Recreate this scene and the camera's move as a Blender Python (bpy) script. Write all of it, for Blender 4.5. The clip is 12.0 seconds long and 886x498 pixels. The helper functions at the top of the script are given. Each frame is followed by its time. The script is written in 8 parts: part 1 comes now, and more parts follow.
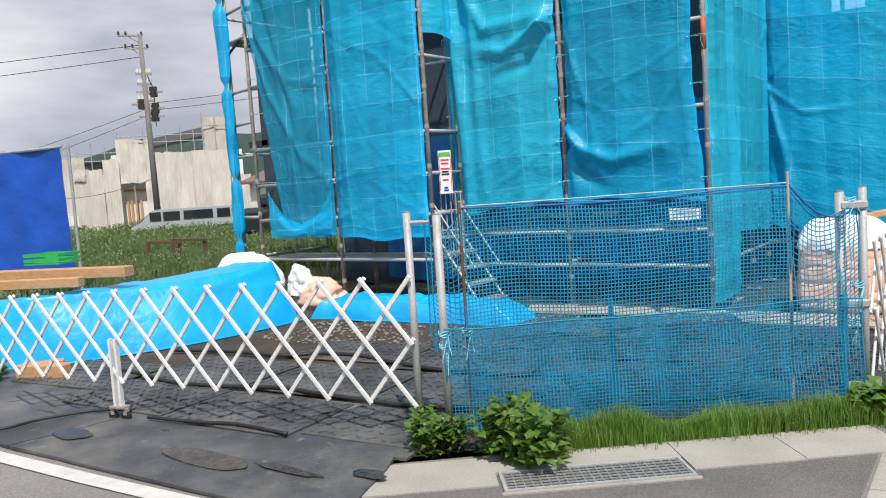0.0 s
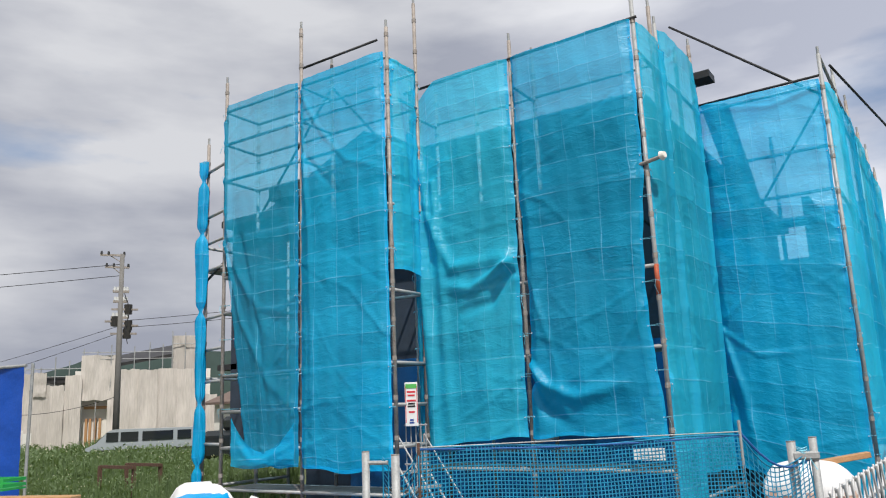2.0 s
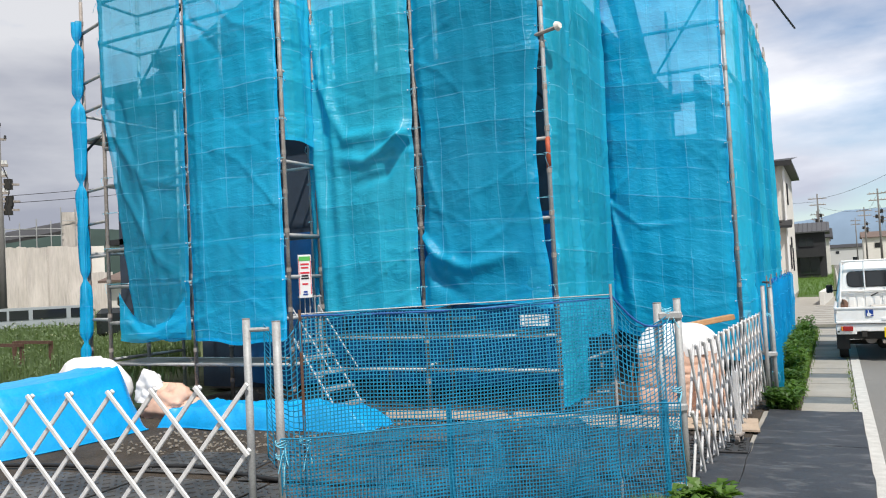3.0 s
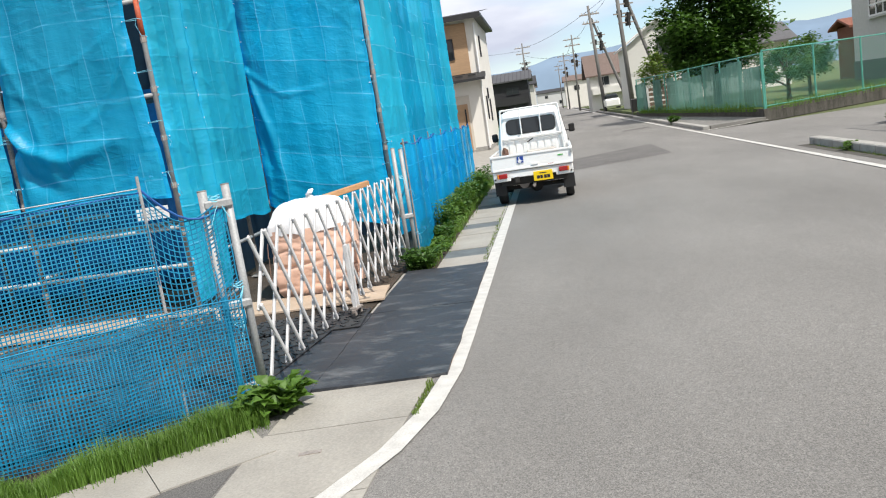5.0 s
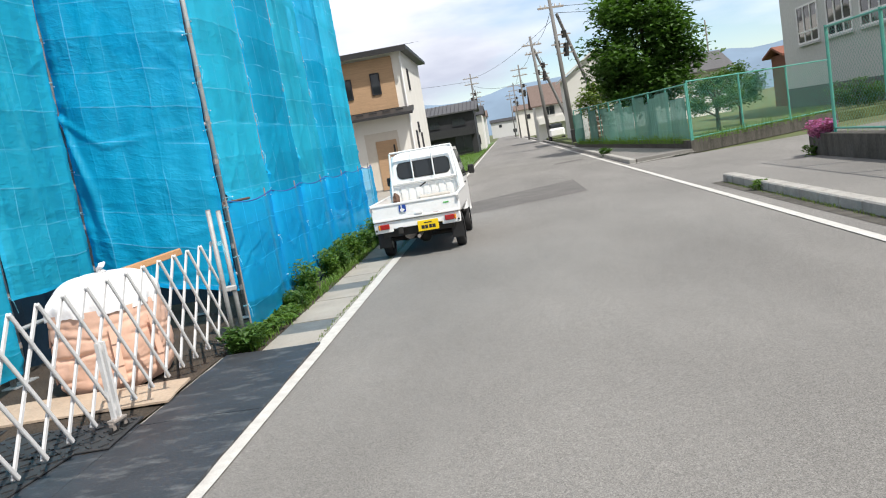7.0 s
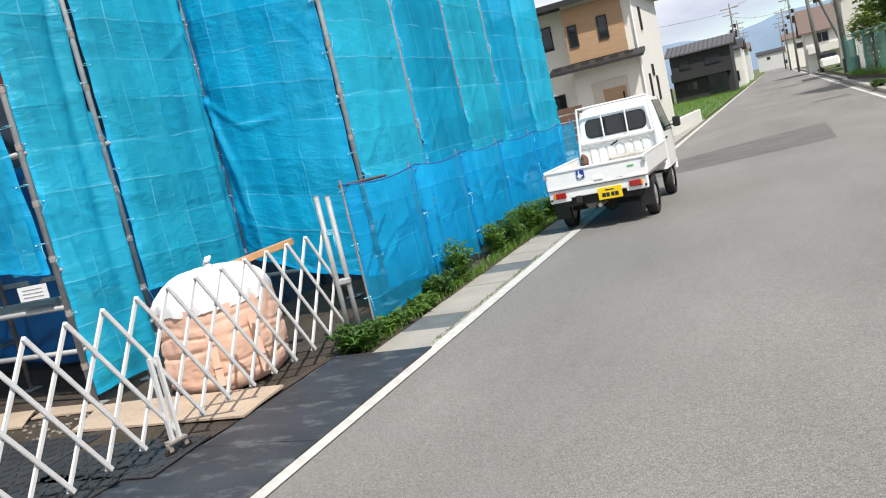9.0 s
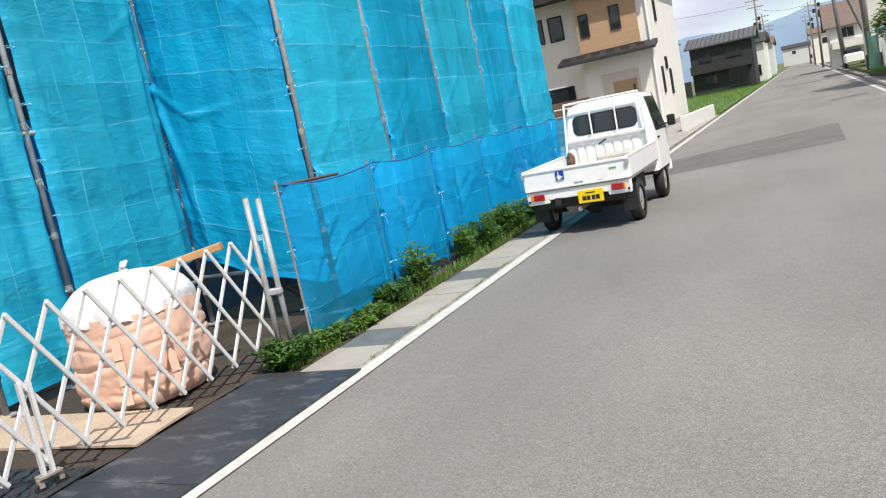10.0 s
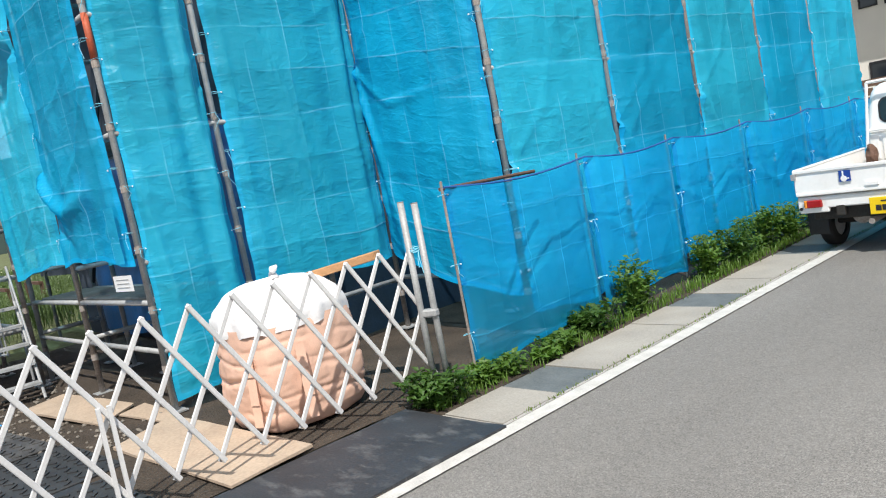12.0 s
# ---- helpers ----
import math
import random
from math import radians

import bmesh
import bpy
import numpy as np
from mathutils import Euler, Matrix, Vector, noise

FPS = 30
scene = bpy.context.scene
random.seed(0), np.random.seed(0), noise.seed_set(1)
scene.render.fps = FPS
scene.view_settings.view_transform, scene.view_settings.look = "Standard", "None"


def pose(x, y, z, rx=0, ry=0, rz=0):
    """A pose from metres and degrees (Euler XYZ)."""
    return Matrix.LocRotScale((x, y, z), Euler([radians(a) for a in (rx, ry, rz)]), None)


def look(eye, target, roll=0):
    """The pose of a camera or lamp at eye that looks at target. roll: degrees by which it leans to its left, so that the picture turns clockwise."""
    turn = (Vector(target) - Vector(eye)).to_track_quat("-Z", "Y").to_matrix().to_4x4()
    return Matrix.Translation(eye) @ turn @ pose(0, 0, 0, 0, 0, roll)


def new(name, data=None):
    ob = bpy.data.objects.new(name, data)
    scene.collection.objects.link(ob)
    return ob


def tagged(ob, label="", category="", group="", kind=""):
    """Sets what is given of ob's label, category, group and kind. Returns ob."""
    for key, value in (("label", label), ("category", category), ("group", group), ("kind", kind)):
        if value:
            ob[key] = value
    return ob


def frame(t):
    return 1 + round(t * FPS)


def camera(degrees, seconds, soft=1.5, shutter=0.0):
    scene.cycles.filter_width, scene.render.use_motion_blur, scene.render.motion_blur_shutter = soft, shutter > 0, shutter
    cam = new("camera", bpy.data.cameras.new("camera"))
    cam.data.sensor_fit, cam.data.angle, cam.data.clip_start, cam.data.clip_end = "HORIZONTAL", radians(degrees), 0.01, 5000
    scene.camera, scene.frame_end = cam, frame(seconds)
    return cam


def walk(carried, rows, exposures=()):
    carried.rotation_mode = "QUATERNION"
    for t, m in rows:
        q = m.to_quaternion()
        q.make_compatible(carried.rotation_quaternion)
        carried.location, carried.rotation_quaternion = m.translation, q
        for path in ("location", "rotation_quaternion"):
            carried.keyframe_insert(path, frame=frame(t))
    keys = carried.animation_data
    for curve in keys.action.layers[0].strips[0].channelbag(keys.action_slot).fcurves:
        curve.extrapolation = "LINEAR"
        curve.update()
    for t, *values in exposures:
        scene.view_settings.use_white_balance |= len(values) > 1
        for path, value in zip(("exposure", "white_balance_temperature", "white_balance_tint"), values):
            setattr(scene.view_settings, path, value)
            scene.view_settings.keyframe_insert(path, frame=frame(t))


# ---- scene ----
cam = camera(59.6, 12.0, soft=1.1)
UNIT = 1.17   # metres to a unit of the plan
PATH = [
    (0, (-0.346, 2.292, 1.471), (-1.523, 3.901, 1.307), -3.8),
    (0.5, (-0.287, 2.207, 1.516), (-1.475, 3.815, 1.553), -3.6),
    (1, (-0.215, 2.206, 1.537), (-1.355, 3.835, 1.752), -3.4),
    (1.5, (-0.191, 2.216, 1.551), (-1.295, 3.853, 1.864), -3.1),
    (2, (-0.206, 2.205, 1.558), (-1.281, 3.842, 1.961), -2.3),
    (2.5, (-0.236, 2.236, 1.527), (-1.267, 3.922, 1.838), -2.3),
    (2.7, (-0.198, 2.261, 1.511), (-1.165, 3.999, 1.726), -2.5),
    (4.3, (0.338, 2.816, 1.477), (-0.316, 4.68, 1.163), -6.5),
    (4.5, (0.446, 2.921, 1.46), (-0.073, 4.821, 1.11), -7.3),
    (5, (0.802, 3.249, 1.466), (0.492, 5.198, 1.141), -8.8),
    (5.5, (1.047, 3.629, 1.46), (0.977, 5.59, 1.076), -7.2),
    (6, (1.335, 3.928, 1.445), (1.303, 5.886, 1.036), -6.9),
    (6.5, (1.61, 4.166, 1.507), (1.489, 6.126, 1.131), -7.5),
    (6.7, (1.706, 4.322, 1.503), (1.563, 6.293, 1.194), -8.4),
    (8.3, (2.36, 5.275, 1.479), (1.731, 7.166, 1.307), -13.1),
    (8.5, (2.442, 5.423, 1.479), (1.74, 7.285, 1.277), -13.3),
    (9, (2.618, 5.861, 1.465), (1.777, 7.656, 1.195), -13.0),
    (9.5, (2.733, 6.223, 1.441), (1.89, 8.012, 1.141), -11.9),
    (10, (2.897, 6.624, 1.442), (2.014, 8.394, 1.149), -11.6),
    (10.5, (2.901, 7.046, 1.429), (1.846, 8.72, 1.136), -12.3),
    (11, (2.926, 7.374, 1.429), (1.681, 8.92, 1.18), -12.4),
    (11.5, (2.999, 7.71, 1.454), (1.536, 9.059, 1.253), -11.8),
    (12, (2.909, 8.022, 1.427), (1.426, 9.348, 1.22), -10.8),
]

EXPOSURES = [(0, 0.66), (1.0, 0.48), (2.0, 0.36), (2.5, 0.42), (4.5, 0.72), (12, 0.74)]
walk(cam, [(t, look(Vector(eye) * UNIT, Vector(target) * UNIT, roll)) for t, eye, target, roll in PATH], exposures=EXPOSURES)

# ---- world, sun ----
SUN_EL, SUN_AZ = radians(56), radians(132)   # azimuth from +y towards +x
sun_dir = Vector((math.sin(SUN_AZ) * math.cos(SUN_EL), math.cos(SUN_AZ) * math.cos(SUN_EL), math.sin(SUN_EL)))
world = bpy.data.worlds.new("world")
scene.world = world
world.use_nodes = True
wt = world.node_tree
wt.nodes.clear()
w_out = wt.nodes.new("ShaderNodeOutputWorld")
w_bg = wt.nodes.new("ShaderNodeBackground")
w_sky = wt.nodes.new("ShaderNodeTexSky")
w_sky.sky_type = 'NISHITA'
w_sky.sun_disc = False
w_sky.sun_elevation, w_sky.sun_rotation = SUN_EL, SUN_AZ
w_sky.air_density, w_sky.dust_density, w_sky.ozone_density = 1.0, 0.3, 3.0
w_co = wt.nodes.new("ShaderNodeTexCoord")
w_map = wt.nodes.new("ShaderNodeMapping")
w_map.inputs["Scale"].default_value = (1.0, 1.0, 3.4)
w_n1 = wt.nodes.new("ShaderNodeTexNoise")
w_n1.inputs["Scale"].default_value, w_n1.inputs["Detail"].default_value, w_n1.inputs["Roughness"].default_value = 1.9, 8.0, 0.52
w_r1 = wt.nodes.new("ShaderNodeValToRGB")
w_r1.color_ramp.elements[0].position, w_r1.color_ramp.elements[1].position = 0.22, 0.38
w_n2 = wt.nodes.new("ShaderNodeTexNoise")
w_n2.inputs["Scale"].default_value, w_n2.inputs["Detail"].default_value = 2.6, 6.0
w_r2 = wt.nodes.new("ShaderNodeValToRGB")
w_r2.color_ramp.elements[0].position, w_r2.color_ramp.elements[0].color = 0.36, (3.3, 3.5, 4.2, 1)
w_r2.color_ramp.elements[1].position, w_r2.color_ramp.elements[1].color = 0.62, (6.4, 6.5, 6.85, 1)
w_mix = wt.nodes.new("ShaderNodeMix")
w_mix.data_type = 'RGBA'
wl = wt.links.new
wl(w_co.outputs["Generated"], w_map.inputs["Vector"])
wl(w_map.outputs[0], w_n1.inputs["Vector"])
wl(w_map.outputs[0], w_n2.inputs["Vector"])
wl(w_n2.outputs["Fac"], w_r2.inputs[0])
w_dir = wt.nodes.new("ShaderNodeVectorMath")
w_dir.operation = 'DOT_PRODUCT'
w_dir.inputs[1].default_value = (0.45, 0.89, 0.0)
w_clear = wt.nodes.new("ShaderNodeMapRange")
w_clear.inputs["From Min"].default_value, w_clear.inputs["From Max"].default_value = 0.72, 1.0
w_clear.inputs["To Min"].default_value, w_clear.inputs["To Max"].default_value = 0.0, 0.32
w_sub = wt.nodes.new("ShaderNodeMath")
w_sub.operation = 'SUBTRACT'
wl(w_co.outputs["Generated"], w_dir.inputs[0])
wl(w_dir.outputs["Value"], w_clear.inputs["Value"])
wl(w_n1.outputs["Fac"], w_sub.inputs[0])
wl(w_clear.outputs[0], w_sub.inputs[1])
wl(w_sub.outputs[0], w_r1.inputs[0])
wl(w_r1.outputs[0], w_mix.inputs[0])
wl(w_sky.outputs[0], w_mix.inputs[6])
w_lit = wt.nodes.new("ShaderNodeMapRange")
w_lit.inputs["From Min"].default_value, w_lit.inputs["From Max"].default_value = 0.4, 1.0
w_lit.inputs["To Min"].default_value, w_lit.inputs["To Max"].default_value = 0.9, 1.45
w_gain = wt.nodes.new("ShaderNodeVectorMath")
w_gain.operation = 'SCALE'
wl(w_r2.outputs[0], w_gain.inputs[0])
wl(w_lit.outputs[0], w_gain.inputs["Scale"])
wl(w_gain.outputs[0], w_mix.inputs[7])
wl(w_dir.outputs["Value"], w_lit.inputs["Value"])
wl(w_mix.outputs[2], w_bg.inputs[0])
w_bg.inputs[1].default_value = 0.092
wl(w_bg.outputs[0], w_out.inputs[0])

sun = new("sun", bpy.data.lights.new("sun", 'SUN'))
sun.data.energy, sun.data.angle, sun.data.color = 3.2, radians(0.6), (1.0, 0.95, 0.87)
sun.matrix_world = look(sun_dir * 60, (0, 0, 0))


# ---- materials ----
def mat(name, colour, rough=0.7, metal=0.0, spread=0.25, scale=6.0, fine=60.0, bump=0.15, bump_scale=None, tint=None,
        obj_random=0.0, streak=(1, 1, 1), spec=0.4, coat=0.0, depth=0.01, broad=1.0):
    """Colour varied by a broad and a fine noise in metres, with fine relief."""
    m = bpy.data.materials.new(name)
    m.use_nodes = True
    nt = m.node_tree
    b = nt.nodes["Principled BSDF"]
    b.inputs["Roughness"].default_value, b.inputs["Metallic"].default_value = rough, metal
    b.inputs["Specular IOR Level"].default_value = spec
    b.inputs["Coat Weight"].default_value = coat
    co = nt.nodes.new("ShaderNodeTexCoord")
    mp = nt.nodes.new("ShaderNodeMapping")
    mp.inputs["Scale"].default_value = streak
    nt.links.new(co.outputs["Object"], mp.inputs[0])
    n1, n2 = nt.nodes.new("ShaderNodeTexNoise"), nt.nodes.new("ShaderNodeTexNoise")
    n1.inputs["Scale"].default_value, n1.inputs["Detail"].default_value = scale, 5.0
    n2.inputs["Scale"].default_value, n2.inputs["Detail"].default_value = fine, 3.0
    nt.links.new(mp.outputs[0], n1.inputs["Vector"])
    nt.links.new(mp.outputs[0], n2.inputs["Vector"])
    add = nt.nodes.new("ShaderNodeMath")
    add.operation = 'ADD'
    bw = nt.nodes.new("ShaderNodeMath")
    bw.operation, bw.inputs[1].default_value, bw.inputs[2].default_value = 'MULTIPLY_ADD', broad, 0.5 - 0.5 * broad
    nt.links.new(n1.outputs["Fac"], bw.inputs[0])
    nt.links.new(bw.outputs[0], add.inputs[0])
    nt.links.new(n2.outputs["Fac"], add.inputs[1])
    last = add.outputs[0]
    if obj_random:
        info = nt.nodes.new("ShaderNodeObjectInfo")
        mul = nt.nodes.new("ShaderNodeMath")
        mul.operation, mul.inputs[1].default_value, mul.inputs[2].default_value = 'MULTIPLY_ADD', obj_random, -obj_random / 2
        nt.links.new(info.outputs["Random"], mul.inputs[0])
        add2 = nt.nodes.new("ShaderNodeMath")
        nt.links.new(last, add2.inputs[0])
        nt.links.new(mul.outputs[0], add2.inputs[1])
        last = add2.outputs[0]
    ramp = nt.nodes.new("ShaderNodeMapRange")
    ramp.inputs["From Min"].default_value, ramp.inputs["From Max"].default_value = 0.65, 1.35
    nt.links.new(last, ramp.inputs["Value"])
    mix = nt.nodes.new("ShaderNodeMix")
    mix.data_type = 'RGBA'
    c = Vector(colour)
    lo = c * (1 - spread)
    hi = Vector(tint) if tint else c * (1 + spread)
    mix.inputs[6].default_value, mix.inputs[7].default_value = (*lo, 1), (*hi, 1)
    nt.links.new(ramp.outputs[0], mix.inputs[0])
    nt.links.new(mix.outputs[2], b.inputs["Base Color"])
    if bump:
        bp = nt.nodes.new("ShaderNodeBump")
        bp.inputs["Strength"].default_value, bp.inputs["Distance"].default_value = bump, depth
        src = n2
        if bump_scale:
            src = nt.nodes.new("ShaderNodeTexNoise")
            src.inputs["Scale"].default_value, src.inputs["Detail"].default_value = bump_scale, 4.0
            nt.links.new(mp.outputs[0], src.inputs["Vector"])
        nt.links.new(src.outputs["Fac"], bp.inputs["Height"])
        nt.links.new(bp.outputs[0], b.inputs["Normal"])
    return m


def sheet_mat(name, colour, clear, glow, grid=0.6, pitch=0.37, relief=1.0):
    """Woven plastic sheet: part clear, part letting light through, part diffuse; fold creases from the packing, with u and v in plan units."""
    m = bpy.data.materials.new(name)
    m.use_nodes = True
    nt = m.node_tree
    nt.nodes.remove(nt.nodes["Principled BSDF"])
    out = nt.nodes["Material Output"]

    def node(kind, **props):
        n = nt.nodes.new("ShaderNode" + kind)
        for k, v in props.items():
            if k == "op":
                n.operation = v
            else:
                n.inputs[k.replace("_", " ")].default_value = v
        return n

    def math_node(op, a, b=None, c=None):
        n = nt.nodes.new("ShaderNodeMath")
        n.operation = op
        for i, v in enumerate((a, b, c)):
            if v is None:
                continue
            if isinstance(v, (int, float)):
                n.inputs[i].default_value = v
            else:
                nt.links.new(v, n.inputs[i])
        return n.outputs[0]

    def noise_of(vec, scale, stretch=(1, 1, 1), turn=0.0, detail=3.0, distortion=0.0):
        mp = node("Mapping", Scale=stretch, Rotation=(0, 0, turn))
        n = node("TexNoise", Scale=scale, Detail=detail, Distortion=distortion)
        nt.links.new(vec, mp.inputs["Vector"])
        nt.links.new(mp.outputs[0], n.inputs["Vector"])
        return n

    uv = nt.nodes.new("ShaderNodeUVMap").outputs[0]
    # slightly wandering coordinates, so that no crease runs dead straight
    wob = noise_of(uv, 1.3, detail=2.0)
    sh = node("VectorMath", op='MULTIPLY')
    sh.inputs[1].default_value = (0.1, 0.1, 0.0)
    nt.links.new(wob.outputs["Color"], sh.inputs[0])
    wuv = node("VectorMath", op='ADD')
    nt.links.new(uv, wuv.inputs[0])
    nt.links.new(sh.outputs[0], wuv.inputs[1])
    sep = nt.nodes.new("ShaderNodeSeparateXYZ")
    nt.links.new(wuv.outputs[0], sep.inputs[0])
    fade = noise_of(uv, 1.7, detail=4.0).outputs["Fac"]
    fade2 = noise_of(uv, 2.4, stretch=(1.0, 0.6, 1), detail=3.0).outputs["Fac"]
    # packing folds: alternate ridge and valley both ways, with a worn pale line on each
    height, lines = None, []
    for k, pt in ((0, pitch), (1, pitch * 0.97)):
        tri = math_node('PINGPONG', sep.outputs[k], pt)
        h = math_node('MULTIPLY', tri, math_node('MULTIPLY', fade if k else fade2, 0.125))
        height = h if height is None else math_node('ADD', height, h)
        near = math_node('PINGPONG', sep.outputs[k], pt / 2)
        ln = node("MapRange", From_Min=0.003, From_Max=0.008, To_Min=1.0, To_Max=0.0)
        nt.links.new(near, ln.inputs["Value"])
        gate = node("MapRange", From_Min=0.4, From_Max=0.62)
        nt.links.new(fade2 if k else fade, gate.inputs["Value"])
        lines.append(math_node('MULTIPLY', ln.outputs[0], gate.outputs[0]))
        # soft rounded lip of the crease
        lip = node("MapRange", From_Min=0.0, From_Max=0.018, To_Min=0.0016, To_Max=0.0)
        nt.links.new(near, lip.inputs["Value"])
        height = math_node('ADD', height, lip.outputs[0])
    line = math_node('MAXIMUM', lines[0], lines[1])
    # sharp short wrinkles, mostly level, some slanting
    for stretch, turn, scale, amp in (((1.0, 4.0, 1), 0.03, 2.2, 0.0026), ((1.0, 3.0, 1), 0.75, 1.3, 0.0036), ((1.0, 3.0, 1), -0.85, 1.2, 0.0036), ((4.0, 1.0, 1), 0.15, 1.2, 0.0046), ((1.0, 1.8, 1), 0.3, 5.5, 0.003), ((1.0, 3.0, 1), -0.1, 11.0, 0.0011)):
        n = noise_of(uv, scale, stretch, turn, 2.0, 0.6).outputs["Fac"]
        ab = math_node('ABSOLUTE', math_node('SUBTRACT', n, 0.5))
        rd = node("MapRange", From_Min=0.0, From_Max=0.09, To_Min=1.0, To_Max=0.0)
        nt.links.new(ab, rd.inputs["Value"])
        height = math_node('MULTIPLY_ADD', math_node('MULTIPLY', rd.outputs[0], fade), amp, height)
    height = math_node('MULTIPLY_ADD', noise_of(uv, 2.4, detail=3.0).outputs["Fac"], 0.026, height)
    height = math_node('MULTIPLY_ADD', noise_of(uv, 26.0, detail=3.0).outputs["Fac"], 0.0014, height)
    bp = node("Bump", Strength=relief, Distance=1.0)
    nt.links.new(height, bp.inputs["Height"])
    # colour: broad fading, dust, one tone a sheet
    mr = node("MapRange", From_Min=0.3, From_Max=0.7, To_Min=0.86, To_Max=1.12)
    nt.links.new(noise_of(uv, 0.9, detail=6.0).outputs["Fac"], mr.inputs["Value"])
    info = nt.nodes.new("ShaderNodeObjectInfo")
    mo = node("MapRange", To_Min=0.82, To_Max=1.12)
    nt.links.new(info.outputs["Random"], mo.inputs["Value"])
    col = node("VectorMath", op='SCALE')
    col.inputs[0].default_value = colour
    nt.links.new(math_node('MULTIPLY', mr.outputs[0], mo.outputs[0]), col.inputs["Scale"])
    gmix = nt.nodes.new("ShaderNodeMix")
    gmix.data_type = 'RGBA'
    gmix.inputs[7].default_value = (*(0.6 * Vector(colour) + Vector((0.2, 0.27, 0.3))), 1)
    nt.links.new(math_node('MULTIPLY', line, grid), gmix.inputs[0])
    nt.links.new(col.outputs[0], gmix.inputs[6])
    d, tl, tr, gl = (nt.nodes.new("ShaderNodeBsdf" + k) for k in ("Diffuse", "Translucent", "Transparent", "Glossy"))
    gl.inputs["Roughness"].default_value = 0.38
    tr.inputs["Color"].default_value = (*(0.35 * Vector(colour) + Vector((0.5, 0.63, 0.68))), 1)
    for k in (d, tl):
        nt.links.new(gmix.outputs[2], k.inputs["Color"])
        nt.links.new(bp.outputs[0], k.inputs["Normal"])
    nt.links.new(bp.outputs[0], gl.inputs["Normal"])
    m1, m2, m3 = (nt.nodes.new("ShaderNodeMixShader") for _ in range(3))
    m1.inputs[0].default_value, m2.inputs[0].default_value = glow, 0.035
    nt.links.new(d.outputs[0], m1.inputs[1])
    nt.links.new(tl.outputs[0], m1.inputs[2])
    nt.links.new(m1.outputs[0], m2.inputs[1])
    nt.links.new(gl.outputs[0], m2.inputs[2])
    nt.links.new(m2.outputs[0], m3.inputs[1])
    nt.links.new(tr.outputs[0], m3.inputs[2])
    nt.links.new(math_node('MULTIPLY_ADD', line, -0.6 * clear, clear), m3.inputs[0])
    nt.links.new(m3.outputs[0], out.inputs["Surface"])
    return m


def leaf_mat(name, colour):
    m = mat(name, colour, rough=0.5, spread=0.45, scale=1.5, fine=25, bump=0.1)
    b = m.node_tree.nodes["Principled BSDF"]
    b.inputs["Subsurface Weight"].default_value = 0.0
    nt = m.node_tree
    tl, mx = nt.nodes.new("ShaderNodeBsdfTranslucent"), nt.nodes.new("ShaderNodeMixShader")
    tl.inputs["Color"].default_value = (colour[0] * 1.6, colour[1] * 1.7, colour[2] * 0.8, 1)
    mx.inputs[0].default_value = 0.3
    out = nt.nodes["Material Output"]
    nt.links.new(b.outputs[0], mx.inputs[1])
    nt.links.new(tl.outputs[0], mx.inputs[2])
    nt.links.new(mx.outputs[0], out.inputs["Surface"])
    return m


def glass_mat(name, colour, rough=0.05):
    m = bpy.data.materials.new(name)
    m.use_nodes = True
    b = m.node_tree.nodes["Principled BSDF"]
    b.inputs["Base Color"].default_value = (*colour, 1)
    b.inputs["Roughness"].default_value, b.inputs["Specular IOR Level"].default_value = rough, 0.7
    return m


ASPHALT = mat("asphalt", (0.176, 0.17, 0.161), 0.9, spread=0.34, scale=0.55, fine=130, bump=0.16, bump_scale=260, depth=0.005, broad=0.75, streak=(1.0, 0.45, 1.0))


def speckle(m, scale, lo, hi):
    """Stone chips of varied grey over the base colour."""
    nt = m.node_tree
    b = nt.nodes["Principled BSDF"]
    co, vo = nt.nodes.new("ShaderNodeTexCoord"), nt.nodes.new("ShaderNodeTexVoronoi")
    vo.inputs["Scale"].default_value = scale
    sep, mr, sc = nt.nodes.new("ShaderNodeSeparateColor"), nt.nodes.new("ShaderNodeMapRange"), nt.nodes.new("ShaderNodeVectorMath")
    mr.inputs["To Min"].default_value, mr.inputs["To Max"].default_value = lo, hi
    sc.operation = 'SCALE'
    src = b.inputs["Base Color"].links[0].from_socket
    nt.links.new(co.outputs["Object"], vo.inputs["Vector"])
    nt.links.new(vo.outputs["Color"], sep.inputs[0])
    nt.links.new(sep.outputs[0], mr.inputs["Value"])
    nt.links.new(src, sc.inputs[0])
    nt.links.new(mr.outputs[0], sc.inputs["Scale"])
    nt.links.new(sc.outputs[0], b.inputs["Base Color"])


speckle(ASPHALT, 180, 0.68, 1.35)
speckle(ASPHALT, 46, 0.94, 1.08)
ASPHALT_OLD = mat("patched_asphalt", (0.118, 0.113, 0.108), 0.9, spread=0.3, scale=1.2, fine=130, bump=0.16, bump_scale=260, depth=0.005)
speckle(ASPHALT_OLD, 190, 0.72, 1.3)
CONCRETE = mat("concrete", (0.31, 0.295, 0.265), 0.9, spread=0.2, scale=2.2, fine=70, bump=0.3, depth=0.004)
KERB = mat("kerb_concrete", (0.34, 0.33, 0.31), 0.9, spread=0.3, scale=3, fine=60, bump=0.3, depth=0.005)
PEBBLE = mat("pebbles", (0.19, 0.17, 0.145), 0.9, spread=0.4, scale=8, fine=60, bump=0.3)
LAWN = mat("lawn", (0.075, 0.11, 0.035), 0.95, spread=0.6, scale=1.3, fine=22, bump=1.0, depth=0.04, tint=(0.16, 0.2, 0.07))
OLD_WALL = mat("weathered_concrete", (0.075, 0.07, 0.062), 0.95, spread=0.6, scale=2.5, fine=30, bump=0.4, streak=(2, 2, 0.5))
